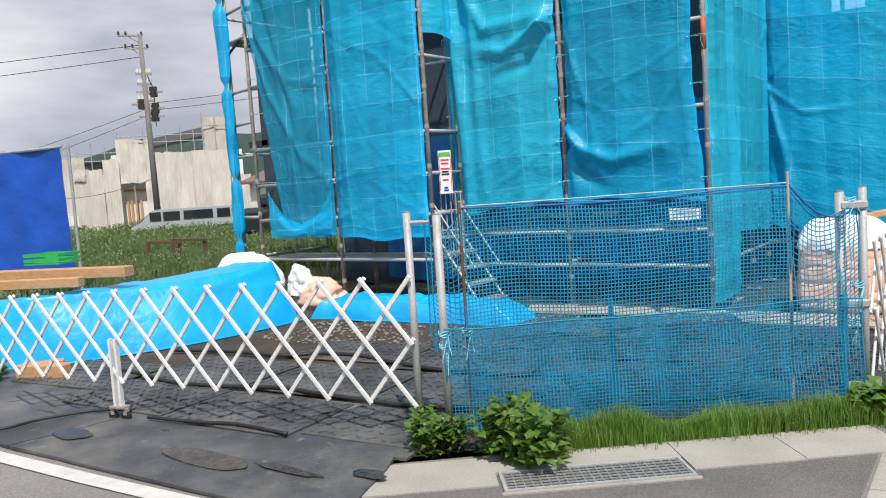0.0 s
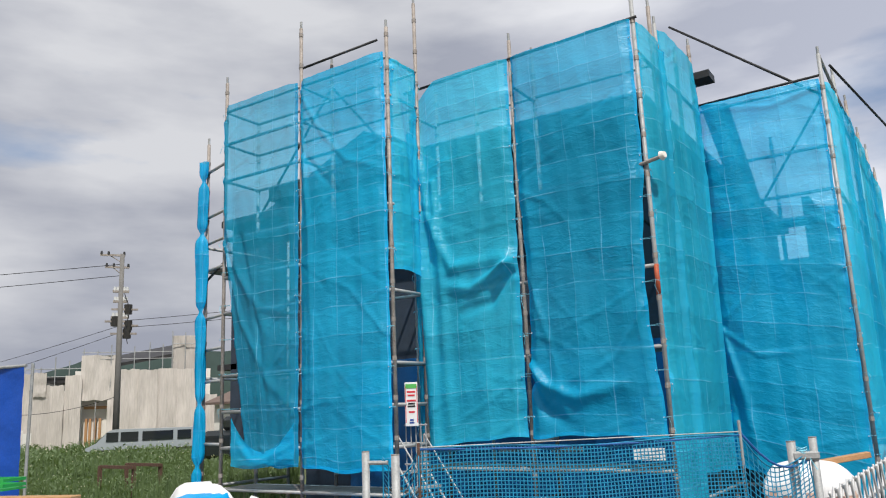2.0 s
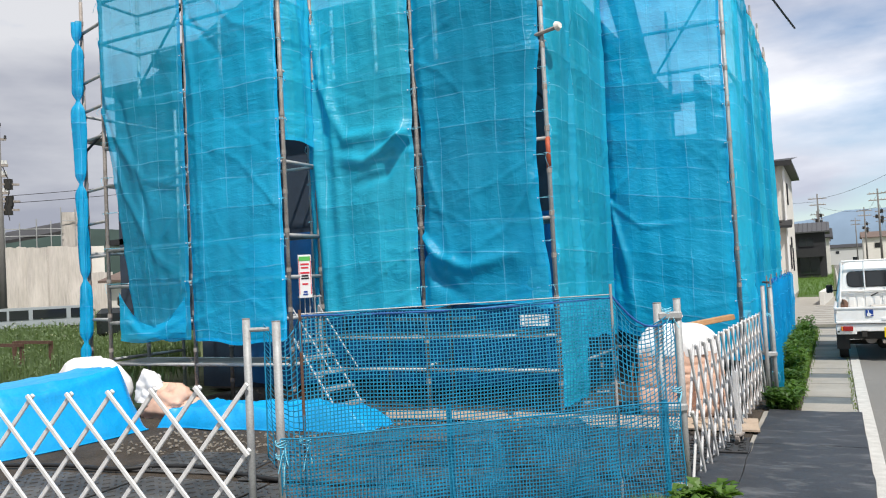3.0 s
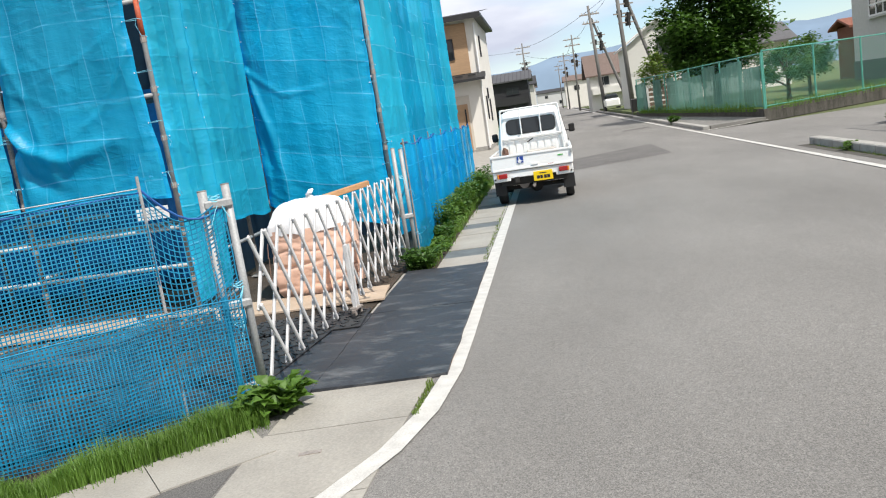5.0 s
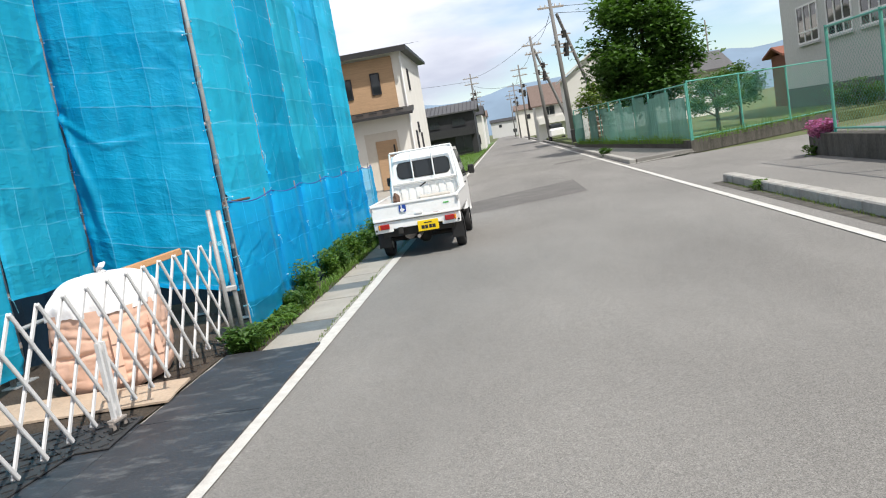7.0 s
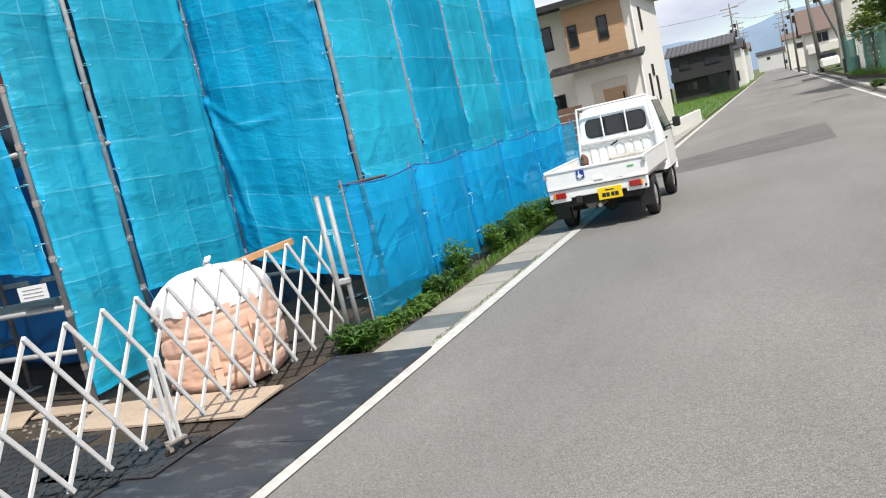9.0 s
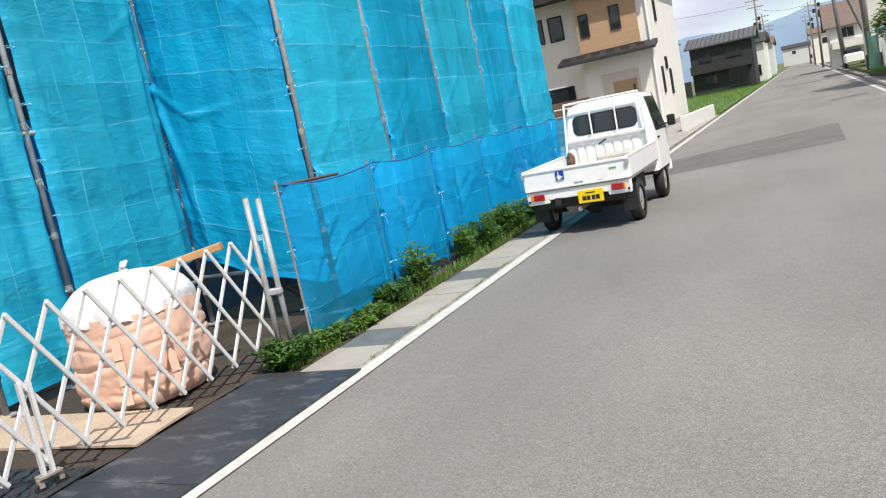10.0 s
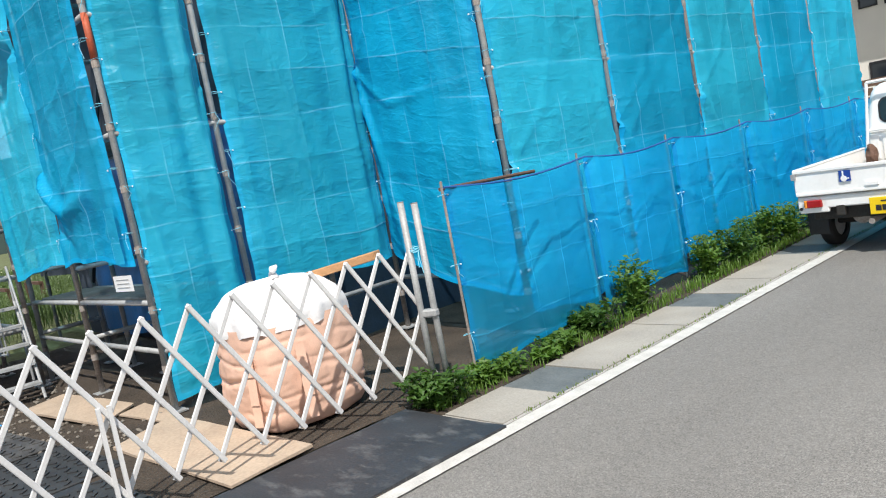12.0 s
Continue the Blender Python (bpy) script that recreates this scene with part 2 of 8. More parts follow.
WHITE_LINE = mat("road_paint", (0.5, 0.49, 0.465), 0.75, spread=0.22, scale=9, fine=90, bump=0.2)
DIRT = mat("bare_soil", (0.058, 0.045, 0.034), 0.95, spread=0.55, scale=2.5, fine=45, bump=0.9, depth=0.03)
FIELD = mat("field_soil", (0.1, 0.12, 0.05), 0.95, spread=0.4, scale=0.4, fine=8, bump=0.6, depth=0.05)
RUBBER = mat("black_rubber", (0.03, 0.034, 0.043), 0.55, spread=0.4, scale=2.2, fine=70, bump=0.3, tint=(0.045, 0.05, 0.06), depth=0.004)


def scuffs(m, colour, scale, lo, hi, stretch=(1, 1, 1), amount=0.8):
    """Dust and scrapes with shapes of their own over the base colour."""
    nt = m.node_tree
    b = nt.nodes["Principled BSDF"]
    co, mp = nt.nodes.new("ShaderNodeTexCoord"), nt.nodes.new("ShaderNodeMapping")
    mp.inputs["Scale"].default_value = stretch
    mp.inputs["Rotation"].default_value = (0, 0, 0.5)
    n = nt.nodes.new("ShaderNodeTexNoise")
    n.inputs["Scale"].default_value, n.inputs["Detail"].default_value, n.inputs["Roughness"].default_value = scale, 9.0, 0.68
    mr, mx = nt.nodes.new("ShaderNodeMapRange"), nt.nodes.new("ShaderNodeMix")
    mr.inputs["From Min"].default_value, mr.inputs["From Max"].default_value, mr.inputs["To Max"].default_value = lo, hi, amount
    mx.data_type = 'RGBA'
    mx.inputs[7].default_value = (*colour, 1)
    src = b.inputs["Base Color"].links[0].from_socket
    nt.links.new(co.outputs["Object"], mp.inputs[0])
    nt.links.new(mp.outputs[0], n.inputs["Vector"])
    nt.links.new(n.outputs["Fac"], mr.inputs["Value"])
    nt.links.new(mr.outputs[0], mx.inputs[0])
    nt.links.new(src, mx.inputs[6])
    nt.links.new(mx.outputs[2], b.inputs["Base Color"])


scuffs(RUBBER, (0.16, 0.165, 0.17), 2.6, 0.52, 0.7, (1.0, 2.2, 1.0), 0.7)
DUSTY_RUBBER = mat("dusty_black_rubber", (0.045, 0.048, 0.056), 0.6, spread=0.4, scale=2.2, fine=70, bump=0.3, tint=(0.07, 0.075, 0.085), depth=0.004)
scuffs(DUSTY_RUBBER, (0.2, 0.185, 0.165), 1.1, 0.44, 0.7, amount=0.7)
scuffs(DUSTY_RUBBER, (0.26, 0.25, 0.24), 6.0, 0.6, 0.75, amount=0.6)
scuffs(RUBBER, (0.2, 0.2, 0.2), 7.0, 0.62, 0.74, (1.0, 3.0, 1.0), 0.5)
scuffs(ASPHALT, (0.24, 0.235, 0.225), 0.35, 0.5, 0.75, (1.6, 0.35, 1.0), 0.45)
WATER = mat("muddy_water", (0.03, 0.032, 0.038), 0.2, spread=0.5, scale=5, fine=20, bump=0, spec=0.12, tint=(0.075, 0.062, 0.05))
PLATE = mat("black_plastic_plate", (0.035, 0.036, 0.04), 0.6, spread=0.4, scale=3, fine=60, bump=0.25, tint=(0.06, 0.06, 0.062), depth=0.005)
CLEAN_PLATE = mat("clean_black_plate", (0.026, 0.028, 0.033), 0.6, spread=0.4, scale=3, fine=60, bump=0.25, tint=(0.045, 0.047, 0.05), depth=0.005)
scuffs(CLEAN_PLATE, (0.1, 0.098, 0.095), 1.7, 0.56, 0.76, amount=0.45)
scuffs(PLATE, (0.17, 0.165, 0.16), 1.3, 0.42, 0.68, amount=0.7)
STEEL = mat("galvanised_steel", (0.36, 0.37, 0.375), 0.6, 0.25, spread=0.25, scale=9, fine=80, bump=0.15, depth=0.002)
DARK_STEEL = mat("worn_scaffold_steel", (0.31, 0.275, 0.25), 0.6, 0.25, spread=0.4, scale=7, fine=60, bump=0.2, depth=0.002)
BOARD = mat("dark_scaffold_board", (0.18, 0.172, 0.16), 0.75, 0.1, spread=0.4, scale=4, fine=40, bump=0.2, depth=0.003)
RUST = mat("rusty_steel", (0.13, 0.075, 0.055), 0.8, 0.2, spread=0.4, scale=20, fine=90, bump=0.3, depth=0.002)
ALU = mat("painted_aluminium", (0.68, 0.68, 0.68), 0.42, 0.15, spread=0.1, scale=8, fine=80, bump=0.08, depth=0.002)
WOOD = mat("timber", (0.45, 0.25, 0.12), 0.7, spread=0.25, scale=4, fine=50, bump=0.2, streak=(1, 8, 8), depth=0.003)
PLYWOOD = mat("plywood", (0.42, 0.33, 0.25), 0.8, spread=0.2, scale=3, fine=40, bump=0.15, depth=0.003)
BLUE_NET = sheet_mat("blue_mesh_sheet", (0.007, 0.575, 0.97), 0.31, 0.26)
BLUE_NET_PALE = sheet_mat("pale_blue_mesh_sheet", (0.03, 0.65, 0.95), 0.32, 0.27)
BLUE_NET_THIN = sheet_mat("thin_blue_mesh_sheet", (0.01, 0.52, 0.84), 0.48, 0.32)
BLUE_NET_DEEP = sheet_mat("fine_blue_net", (0.01, 0.5, 0.88), 0.56, 0.3, grid=0.15)
TARP = mat("blue_tarpaulin", (0.004, 0.34, 0.74), 0.42, spread=0.12, scale=2, fine=40, bump=0.9, bump_scale=4, spec=0.5, depth=0.03)
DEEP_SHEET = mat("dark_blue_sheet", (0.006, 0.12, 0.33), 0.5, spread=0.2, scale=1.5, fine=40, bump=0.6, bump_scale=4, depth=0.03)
SCREEN = mat("royal_blue_screen", (0.006, 0.075, 0.44), 0.55, spread=0.15, scale=1.5, fine=40, bump=0.7, bump_scale=4, depth=0.03)
NETTING = mat("blue_net_cord", (0.008, 0.205, 0.37), 0.6, spread=0.3, scale=9, fine=40, bump=0)
ROPE_BLUE = mat("blue_rope", (0.02, 0.1, 0.32), 0.7, bump=0)
CORD = mat("pale_blue_cord", (0.2, 0.55, 0.7), 0.7, bump=0)
BAG_WHITE = mat("white_woven_plastic", (0.78, 0.78, 0.79), 0.6, spread=0.06, scale=4, fine=80, bump=0.6, bump_scale=9, depth=0.02)
BAG_PINK = mat("peach_woven_plastic", (0.71, 0.46, 0.35), 0.6, spread=0.1, scale=4, fine=120, bump=0.35, bump_scale=7, depth=0.025)
BLACK_STEEL = mat("blackened_steel", (0.03, 0.03, 0.032), 0.6, 0.2, spread=0.4, scale=7, fine=60, bump=0.1, depth=0.002)
BEIGE_NET = mat("beige_sheet", (0.55, 0.51, 0.475), 0.75, spread=0.16, scale=0.8, fine=5, bump=0.9, bump_scale=1.2, depth=0.16, obj_random=0.7, streak=(2.6, 2.6, 0.35))
WHITE_PAINT = mat("white_car_paint", (0.86, 0.86, 0.85), 0.3, spread=0.04, scale=3, fine=30, bump=0, coat=0.5)
BED = mat("worn_white_bed", (0.45, 0.42, 0.38), 0.5, spread=0.2, scale=6, fine=50, bump=0.1)
BLACK_PLASTIC = mat("black_plastic", (0.018, 0.018, 0.019), 0.55, spread=0.3, bump=0.1)
TYRE = mat("tyre_rubber", (0.025, 0.025, 0.026), 0.8, spread=0.3, bump=0.2)
UNDER = mat("dark_underbody", (0.03, 0.028, 0.026), 0.8, spread=0.4, bump=0.2)
RED_LENS = mat("red_lens", (0.33, 0.015, 0.015), 0.2, spread=0.1, bump=0, coat=0.5)
AMBER_LENS = mat("amber_lens", (0.7, 0.25, 0.03), 0.2, spread=0.1, bump=0, coat=0.5)
YELLOW = mat("yellow_plate", (0.85, 0.58, 0.01), 0.45, spread=0.05, bump=0)
SIGN_BLUE = mat("sign_blue", (0.015, 0.06, 0.3), 0.4, spread=0.05, bump=0)
INK = mat("dark_print", (0.02, 0.02, 0.025), 0.6, spread=0.1, bump=0)
WHITE_PRINT = mat("white_print", (0.8, 0.8, 0.8), 0.5, spread=0.03, bump=0)
RED_PRINT = mat("red_print", (0.62, 0.03, 0.05), 0.5, spread=0.05, bump=0)
GREEN_PRINT = mat("green_print", (0.1, 0.45, 0.1), 0.5, spread=0.05, bump=0)
GLASS = glass_mat("dark_glass", (0.02, 0.025, 0.028))
CREAM = mat("cream_render", (0.75, 0.725, 0.68), 0.9, spread=0.05, scale=1.2, fine=60, bump=0.2, depth=0.003)
WHITE_WALL = mat("white_render", (0.66, 0.65, 0.62), 0.9, spread=0.06, scale=1.2, fine=60, bump=0.2, depth=0.003)
TAN_SIDING = mat("tan_wood_siding", (0.42, 0.275, 0.165), 0.75, spread=0.2, scale=3, fine=20, bump=0.1, streak=(0.4, 0.4, 9))
BROWN_SLATS = mat("brown_slats", (0.13, 0.08, 0.055), 0.7, spread=0.25, bump=0.1)
DARK_ROOF = mat("dark_roof", (0.03, 0.03, 0.032), 0.55, spread=0.3, scale=5, fine=30, bump=0.2)
BROWN_ROOF = mat("brown_roof", (0.15, 0.11, 0.095), 0.75, spread=0.25, scale=5, fine=30, bump=0.2)
DARK_WALL = mat("charcoal_siding", (0.028, 0.029, 0.032), 0.7, spread=0.2, bump=0.1)
GREY_WALL = mat("grey_render", (0.56, 0.57, 0.57), 0.85, spread=0.1, bump=0.1)
SHEATHING = mat("wall_sheathing", (0.035, 0.05, 0.075), 0.8, spread=0.2, bump=0.1)
GREEN_FENCE = mat("green_fence_paint", (0.09, 0.32, 0.26), 0.5, spread=0.2, bump=0.05)
GREEN_NET = sheet_mat("faded_green_sheet", (0.16, 0.34, 0.29), 0.25, 0.4, grid=0.0)
POLE_CONCRETE = mat("pole_concrete", (0.17, 0.165, 0.16), 0.85, spread=0.2, scale=2, fine=40, bump=0.1)
WIRE = mat("wire", (0.03, 0.03, 0.032), 0.6, bump=0)
HILL = mat("far_hill", (0.03, 0.05, 0.045), 1.0, spread=0.3, scale=0.012, fine=0.06, bump=0)
FAR_HILL = mat("hazy_mountain", (0.17, 0.24, 0.33), 1.0, spread=0.12, scale=0.003, fine=0.02, bump=0)
LEAF = leaf_mat("leaf", (0.085, 0.165, 0.028))
LEAF_DARK = leaf_mat("dark_leaf", (0.055, 0.12, 0.023))
LEAF_PALE = leaf_mat("pale_leaf", (0.14, 0.2, 0.05))
GRASS = leaf_mat("grass", (0.115, 0.21, 0.035))
PETAL = leaf_mat("pink_petal", (0.34, 0.1, 0.28))
WEED = leaf_mat("weed_leaf", (0.125, 0.18, 0.085))
FLOWER = leaf_mat("white_flower", (0.6, 0.6, 0.5))
BARK = mat("bark", (0.1, 0.075, 0.055), 0.9, spread=0.4, scale=8, fine=40, bump=0.7, depth=0.02)
GRATE = mat("steel_grating", (0.3, 0.31, 0.32), 0.55, 0.3, spread=0.3, bump=0.1)
PIT_SHADE = mat("pit_shade", (0.012, 0.012, 0.012), 0.95, bump=0)
GREEN_CRATE = mat("green_plastic", (0.03, 0.36, 0.08), 0.5, spread=0.1, bump=0)
VAN = mat("pale_blue_paint", (0.34, 0.38, 0.41), 0.3, spread=0.05, bump=0, coat=0.4)


# ---- mesh helpers ----
class Geo:
    """Collects vertices and faces of one mesh."""

    k = UNIT   # metres to a unit of the plan

    def __init__(self):
        self.v, self.f, self.uv = [], [], None

    def add(self, vs, fs):
        o = len(self.v)
        self.v += [tuple(v) for v in vs]
        self.f += [tuple(i + o for i in f) for f in fs]
        return self

    def box(self, c, s, rz=0.0, bevel=0.0, m=None):
        x, y, z = s[0] / 2, s[1] / 2, s[2] / 2
        if bevel:
            b = min(bevel, x * 0.9, y * 0.9, z * 0.9)
            vs, idx = [], {}
            for sx in (-1, 1):
                for sy in (-1, 1):
                    for sz in (-1, 1):
                        for k, p in enumerate(((sx * x, sy * (y - b), sz * (z - b)), (sx * (x - b), sy * y, sz * (z - b)), (sx * (x - b), sy * (y - b), sz * z))):
                            idx[sx, sy, sz, k] = len(vs)
                            vs.append(p)
            fs = []
            I = lambda a, b_, c_, k: idx[a, b_, c_, k]
            for s1 in (-1, 1):
                fs.append([I(s1, -1, -1, 0), I(s1, 1, -1, 0), I(s1, 1, 1, 0), I(s1, -1, 1, 0)][::s1])
                fs.append([I(-1, s1, -1, 1), I(1, s1, -1, 1), I(1, s1, 1, 1), I(-1, s1, 1, 1)][::-s1])
                fs.append([I(-1, -1, s1, 2), I(1, -1, s1, 2), I(1, 1, s1, 2), I(-1, 1, s1, 2)][::s1])
                for s2 in (-1, 1):
                    fs.append([I(s1, s2, -1, 0), I(s1, s2, 1, 0), I(s1, s2, 1, 1), I(s1, s2, -1, 1)])
                    fs.append([I(s1, -1, s2, 0), I(s1, 1, s2, 0), I(s1, 1, s2, 2), I(s1, -1, s2, 2)])
                    fs.append([I(-1, s1, s2, 1), I(1, s1, s2, 1), I(1, s1, s2, 2), I(-1, s1, s2, 2)])
                    for s3 in (-1, 1):
                        fs.append([I(s1, s2, s3, 0), I(s1, s2, s3, 1), I(s1, s2, s3, 2)])
        else:
            vs = [(sx * x, sy * y, sz * z) for sx in (-1, 1) for sy in (-1, 1) for sz in (-1, 1)]
            fs = [(0, 1, 3, 2), (4, 6, 7, 5), (0, 4, 5, 1), (2, 3, 7, 6), (0, 2, 6, 4), (1, 5, 7, 3)]
        t = m if m is not None else pose(*c, 0, 0, rz)
        return self.add([t @ Vector(v) for v in vs], fs)

    def tube(self, p, q, r, n=8, r2=None, caps=True):
        p, q = Vector(p), Vector(q)
        d = (q - p).normalized()
        a = d.orthogonal().normalized()
        b = d.cross(a)
        r2 = r if r2 is None else r2
        vs = []
        for i in range(n):
            u = 2 * math.pi * i / n
            w = a * math.cos(u) + b * math.sin(u)
            vs += [p + w * r, q + w * r2]
        fs = [(2 * i, 2 * ((i + 1) % n), 2 * ((i + 1) % n) + 1, 2 * i + 1) for i in range(n)]
        if caps:
            fs += [tuple(2 * i for i in range(n))[::-1], tuple(2 * i + 1 for i in range(n))]
        return self.add(vs, fs)

    def path(self, pts, r, n=6):
        pts = [Vector(p) for p in pts]
        rings, vs = [], []
        for i, p in enumerate(pts):
            d = (pts[min(i + 1, len(pts) - 1)] - pts[max(i - 1, 0)]).normalized()
            a = d.cross(Vector((0.13, 0.31, 0.94))).normalized()
            b = d.cross(a)
            rr = r[i] if isinstance(r, (list, tuple)) else r
            for k in range(n):
                u = 2 * math.pi * k / n
                vs.append(p + (a * math.cos(u) + b * math.sin(u)) * rr)
        fs = [(i * n + k, i * n + (k + 1) % n, (i + 1) * n + (k + 1) % n, (i + 1) * n + k) for i in range(len(pts) - 1) for k in range(n)]
        fs += [tuple(range(n))[::-1], tuple(range((len(pts) - 1) * n, len(pts) * n))]
        return self.add(vs, fs)

    def poly(self, pts):
        return self.add(pts, [tuple(range(len(pts)))])

    def prism(self, pts, z0, z1):
        n = len(pts)
        vs = [(x, y, z0) for x, y in pts] + [(x, y, z1) for x, y in pts]
        return self.add(vs, [tuple(range(n))[::-1], tuple(range(n, 2 * n))] + [(i, (i + 1) % n, n + (i + 1) % n, n + i) for i in range(n)])

    def extrude(self, outline, a, b, m=None):
        """An outline in (y, z), from x = a to x = b."""
        n = len(outline)
        vs = [Vector((a, y, z)) for y, z in outline] + [Vector((b, y, z)) for y, z in outline]
        if m is not None:
            vs = [m @ v for v in vs]
        return self.add(vs, [tuple(range(n))[::-1], tuple(range(n, 2 * n))] + [(i, (i + 1) % n, n + (i + 1) % n, n + i) for i in range(n)])

    def grid(self, nu, nv, fn):
        vs = [fn(i / nu, j / nv) for j in range(nv + 1) for i in range(nu + 1)]
        w = nu + 1
        return self.add(vs, [(j * w + i, j * w + i + 1, (j + 1) * w + i + 1, (j + 1) * w + i) for j in range(nv) for i in range(nu)])

    def ball(self, c, r, n=8, m=6, wob=0.0, sq=1.0):
        c = Vector(c)
        rr = r if isinstance(r, (tuple, list)) else (r, r, r)
        vs = []
        for j in range(m + 1):
            t = math.pi * j / m
            for i in range(n):
                u = 2 * math.pi * i / n
                k = 1 + wob * noise.noise(Vector((math.cos(u) * 2, math.sin(u) * 2, t * 2)) + c * 3)
                vs.append(c + Vector((rr[0] * math.sin(t) * math.cos(u), rr[1] * math.sin(t) * math.sin(u), rr[2] * math.cos(t))) * k)
        return self.add(vs, [(j * n + i, (j + 1) * n + i, (j + 1) * n + (i + 1) % n, j * n + (i + 1) % n) for j in range(m) for i in range(n)])

    def mesh(self, name, material, smooth=False):
        me = bpy.data.meshes.new(name)
        me.from_pydata([(x * Geo.k, y * Geo.k, z * Geo.k) for x, y, z in self.v], [], self.f)
        if self.uv is not None:
            layer = me.uv_layers.new(name="UVMap")
            loops = np.zeros(len(me.loops), dtype=np.int32)
            me.loops.foreach_get("vertex_index", loops)
            layer.data.foreach_set("uv", np.array(self.uv, dtype=np.float32)[loops].ravel())
        me.materials.append(material)
        if smooth:
            me.polygons.foreach_set("use_smooth", [True] * len(me.polygons))
        me.update()
        return me


def part(name, geo, material, parent, label="", smooth=False, fix=False):
    """One mesh object under a thing or under a part."""
    ob = new(name, geo if isinstance(geo, bpy.types.Mesh) else geo.mesh(name, material, smooth))
    if fix:
        bm = bmesh.new()
        bm.from_mesh(ob.data)
        bmesh.ops.recalc_face_normals(bm, faces=bm.faces)
        bm.to_mesh(ob.data)
        bm.free()
    ob.parent = parent
    if label:
        ob["label"] = label
    return ob


def thing(name, label, category, at=(0, 0, 0), rz=0.0, group="", kind=""):
    ob = new(name)
    ob.matrix_world = pose(at[0] * UNIT, at[1] * UNIT, at[2] * UNIT, 0, 0, rz)
    ob.empty_display_size = 0.1
    return tagged(ob, label, category, group, kind)


def solid(name, geo, material, label, category, group="", kind="", smooth=False, fix=False):
    """A thing or a piece of the setting that is one mesh."""
    return tagged(part(name, geo, material, None, "", smooth, fix), label, category, group, kind)


def nz(x, y, z=0.0, s=1.0):
    return noise.noise(Vector((x * s, y * s, z * s)))


# ---- ground, streets ----
g = Geo()
R = 1600
g.grid(24, 24, lambda u, v: ((u - 0.5) * 2 * R, (v - 0.5) * 2 * R, -0.07))
solid("ground", g, FIELD, "flat ground of soil and low grass reaching the horizon", "ground", kind="structure")

g = Geo()
g.poly([(-0.06, -40, 0), (5.32, -40, 0), (5.32, 260, 0), (-0.06, 260, 0)])
g.poly([(-90, -6, 0), (-0.06, -6, 0), (-0.06, 5.0, 0), (-2.55, 5.0, 0), (-90, 4.6, 0)])
g.poly([(-0.06, 5.0, 0), (-0.06, 7.5, 0), (-0.84, 7.2, 0), (-3.2, 5.2, 0), (-3.2, 5.0, 0), (-2.55, 5.0, 0)])
g.poly([(5.32, 19.2, 0.0), (60, 26.0, 0.0), (60, 33.5, 0.0), (5.32, 26.9, 0.0)])
g.poly([(5.3, 17.6, -0.004), (7.6, 18.4, -0.004), (7.6, 20.6, -0.004), (5.3, 19.6, -0.004)])
solid("road", g, ASPHALT, "grey worn asphalt street with a side street joining", "road", kind="structure")
for label, pts in (("darker mended asphalt patch in the road", [(0.15, 19.6), (3.39, 21.02), (3.41, 24.84), (0.15, 22.1)]),
                   ("small dark mended patch by the far kerb", [(3.5, 33.5), (4.6, 33.9), (4.6, 34.9), (3.5, 34.3)]),
                   ("older dark asphalt wedge at the street corner", [(-3.0, 4.98), (-3.0, 4.6), (-2.4, 4.75), (-1.6, 5.02), (-1.03, 5.39), (-0.86, 5.53), (-0.86, 6.74)])):
    solid("road_patch", Geo().poly([(x, y_, 0.004) for x, y_ in pts]), ASPHALT_OLD, label, "road", kind="structure")


def ribbon(pts, width, z):
    g = Geo()
    P = [Vector((x, y, z)) for x, y in pts]
    vs = []
    for i, p in enumerate(P):
        d = (P[min(i + 1, len(P) - 1)] - P[max(i - 1, 0)]).normalized()
        n = Vector((-d.y, d.x, 0))
        j = 0.006 * nz(p.x * 5, p.y * 5)
        vs += [p + n * (width / 2 + j), p - n * (width / 2 - j)]
    g.add(vs, [(2 * i, 2 * i + 1, 2 * i + 3, 2 * i + 2) for i in range(len(P) - 1)])
    return g


curve = [(0.07, 160)] + [(0.07, y) for y in (60, 30, 20, 15, 12, 10, 9, 8.2)] + [(0.06, 7.6), (0.0, 7.0), (-0.11, 6.55), (-0.3, 6.12), (-0.58, 5.72), (-1.0, 5.32), (-1.6, 4.95), (-2.4, 4.68), (-3.4, 4.5), (-4.4, 4.42), (-5.4, 4.36), (-12, 4.1), (-60, 2.6)]
solid("edge_line", ribbon(curve, 0.115, 0.009), WHITE_LINE, "white painted edge line curving round the corner", "road marking", kind="structure")
solid("edge_line", ribbon([(5.02, y) for y in (-30, -10, 0, 5, 10, 15, 18, 22, 27, 35, 50, 80, 160)], 0.11, 0.009), WHITE_LINE, "white painted edge line along the far kerb", "road marking", kind="structure")
solid("edge_line", ribbon([(5.3, 27.0), (7.3, 28.0)], 0.1, 0.009), WHITE_LINE, "short white painted line across the side street's mouth", "road marking", kind="structure")

solid("dirt_edge", ribbon([(0.012, 7.6), (0.012, 8.4), (0.012, 9.2), (0.012, 10.0), (0.01, 10.8)], 0.045, 0.014), mat("brown_dust", (0.24, 0.17, 0.12), 0.95, spread=0.35, bump=0.4), "brown dirt washed along the mat edge", "dirt", kind="structure")

# building lot, a little uneven
g = Geo()


def soil_height(x, y):
    return 0.012 + 0.02 * nz(x, y, 0, 1.3) + 0.012 * nz(x, y, 3, 5)




def lot_grid(x0, x1, y0, y1, nx, ny):
    g.grid(nx, ny, lambda u, v: (x0 + u * (x1 - x0), y0 + v * (y1 - y0), soil_height(x0 + u * (x1 - x0), y0 + v * (y1 - y0))))


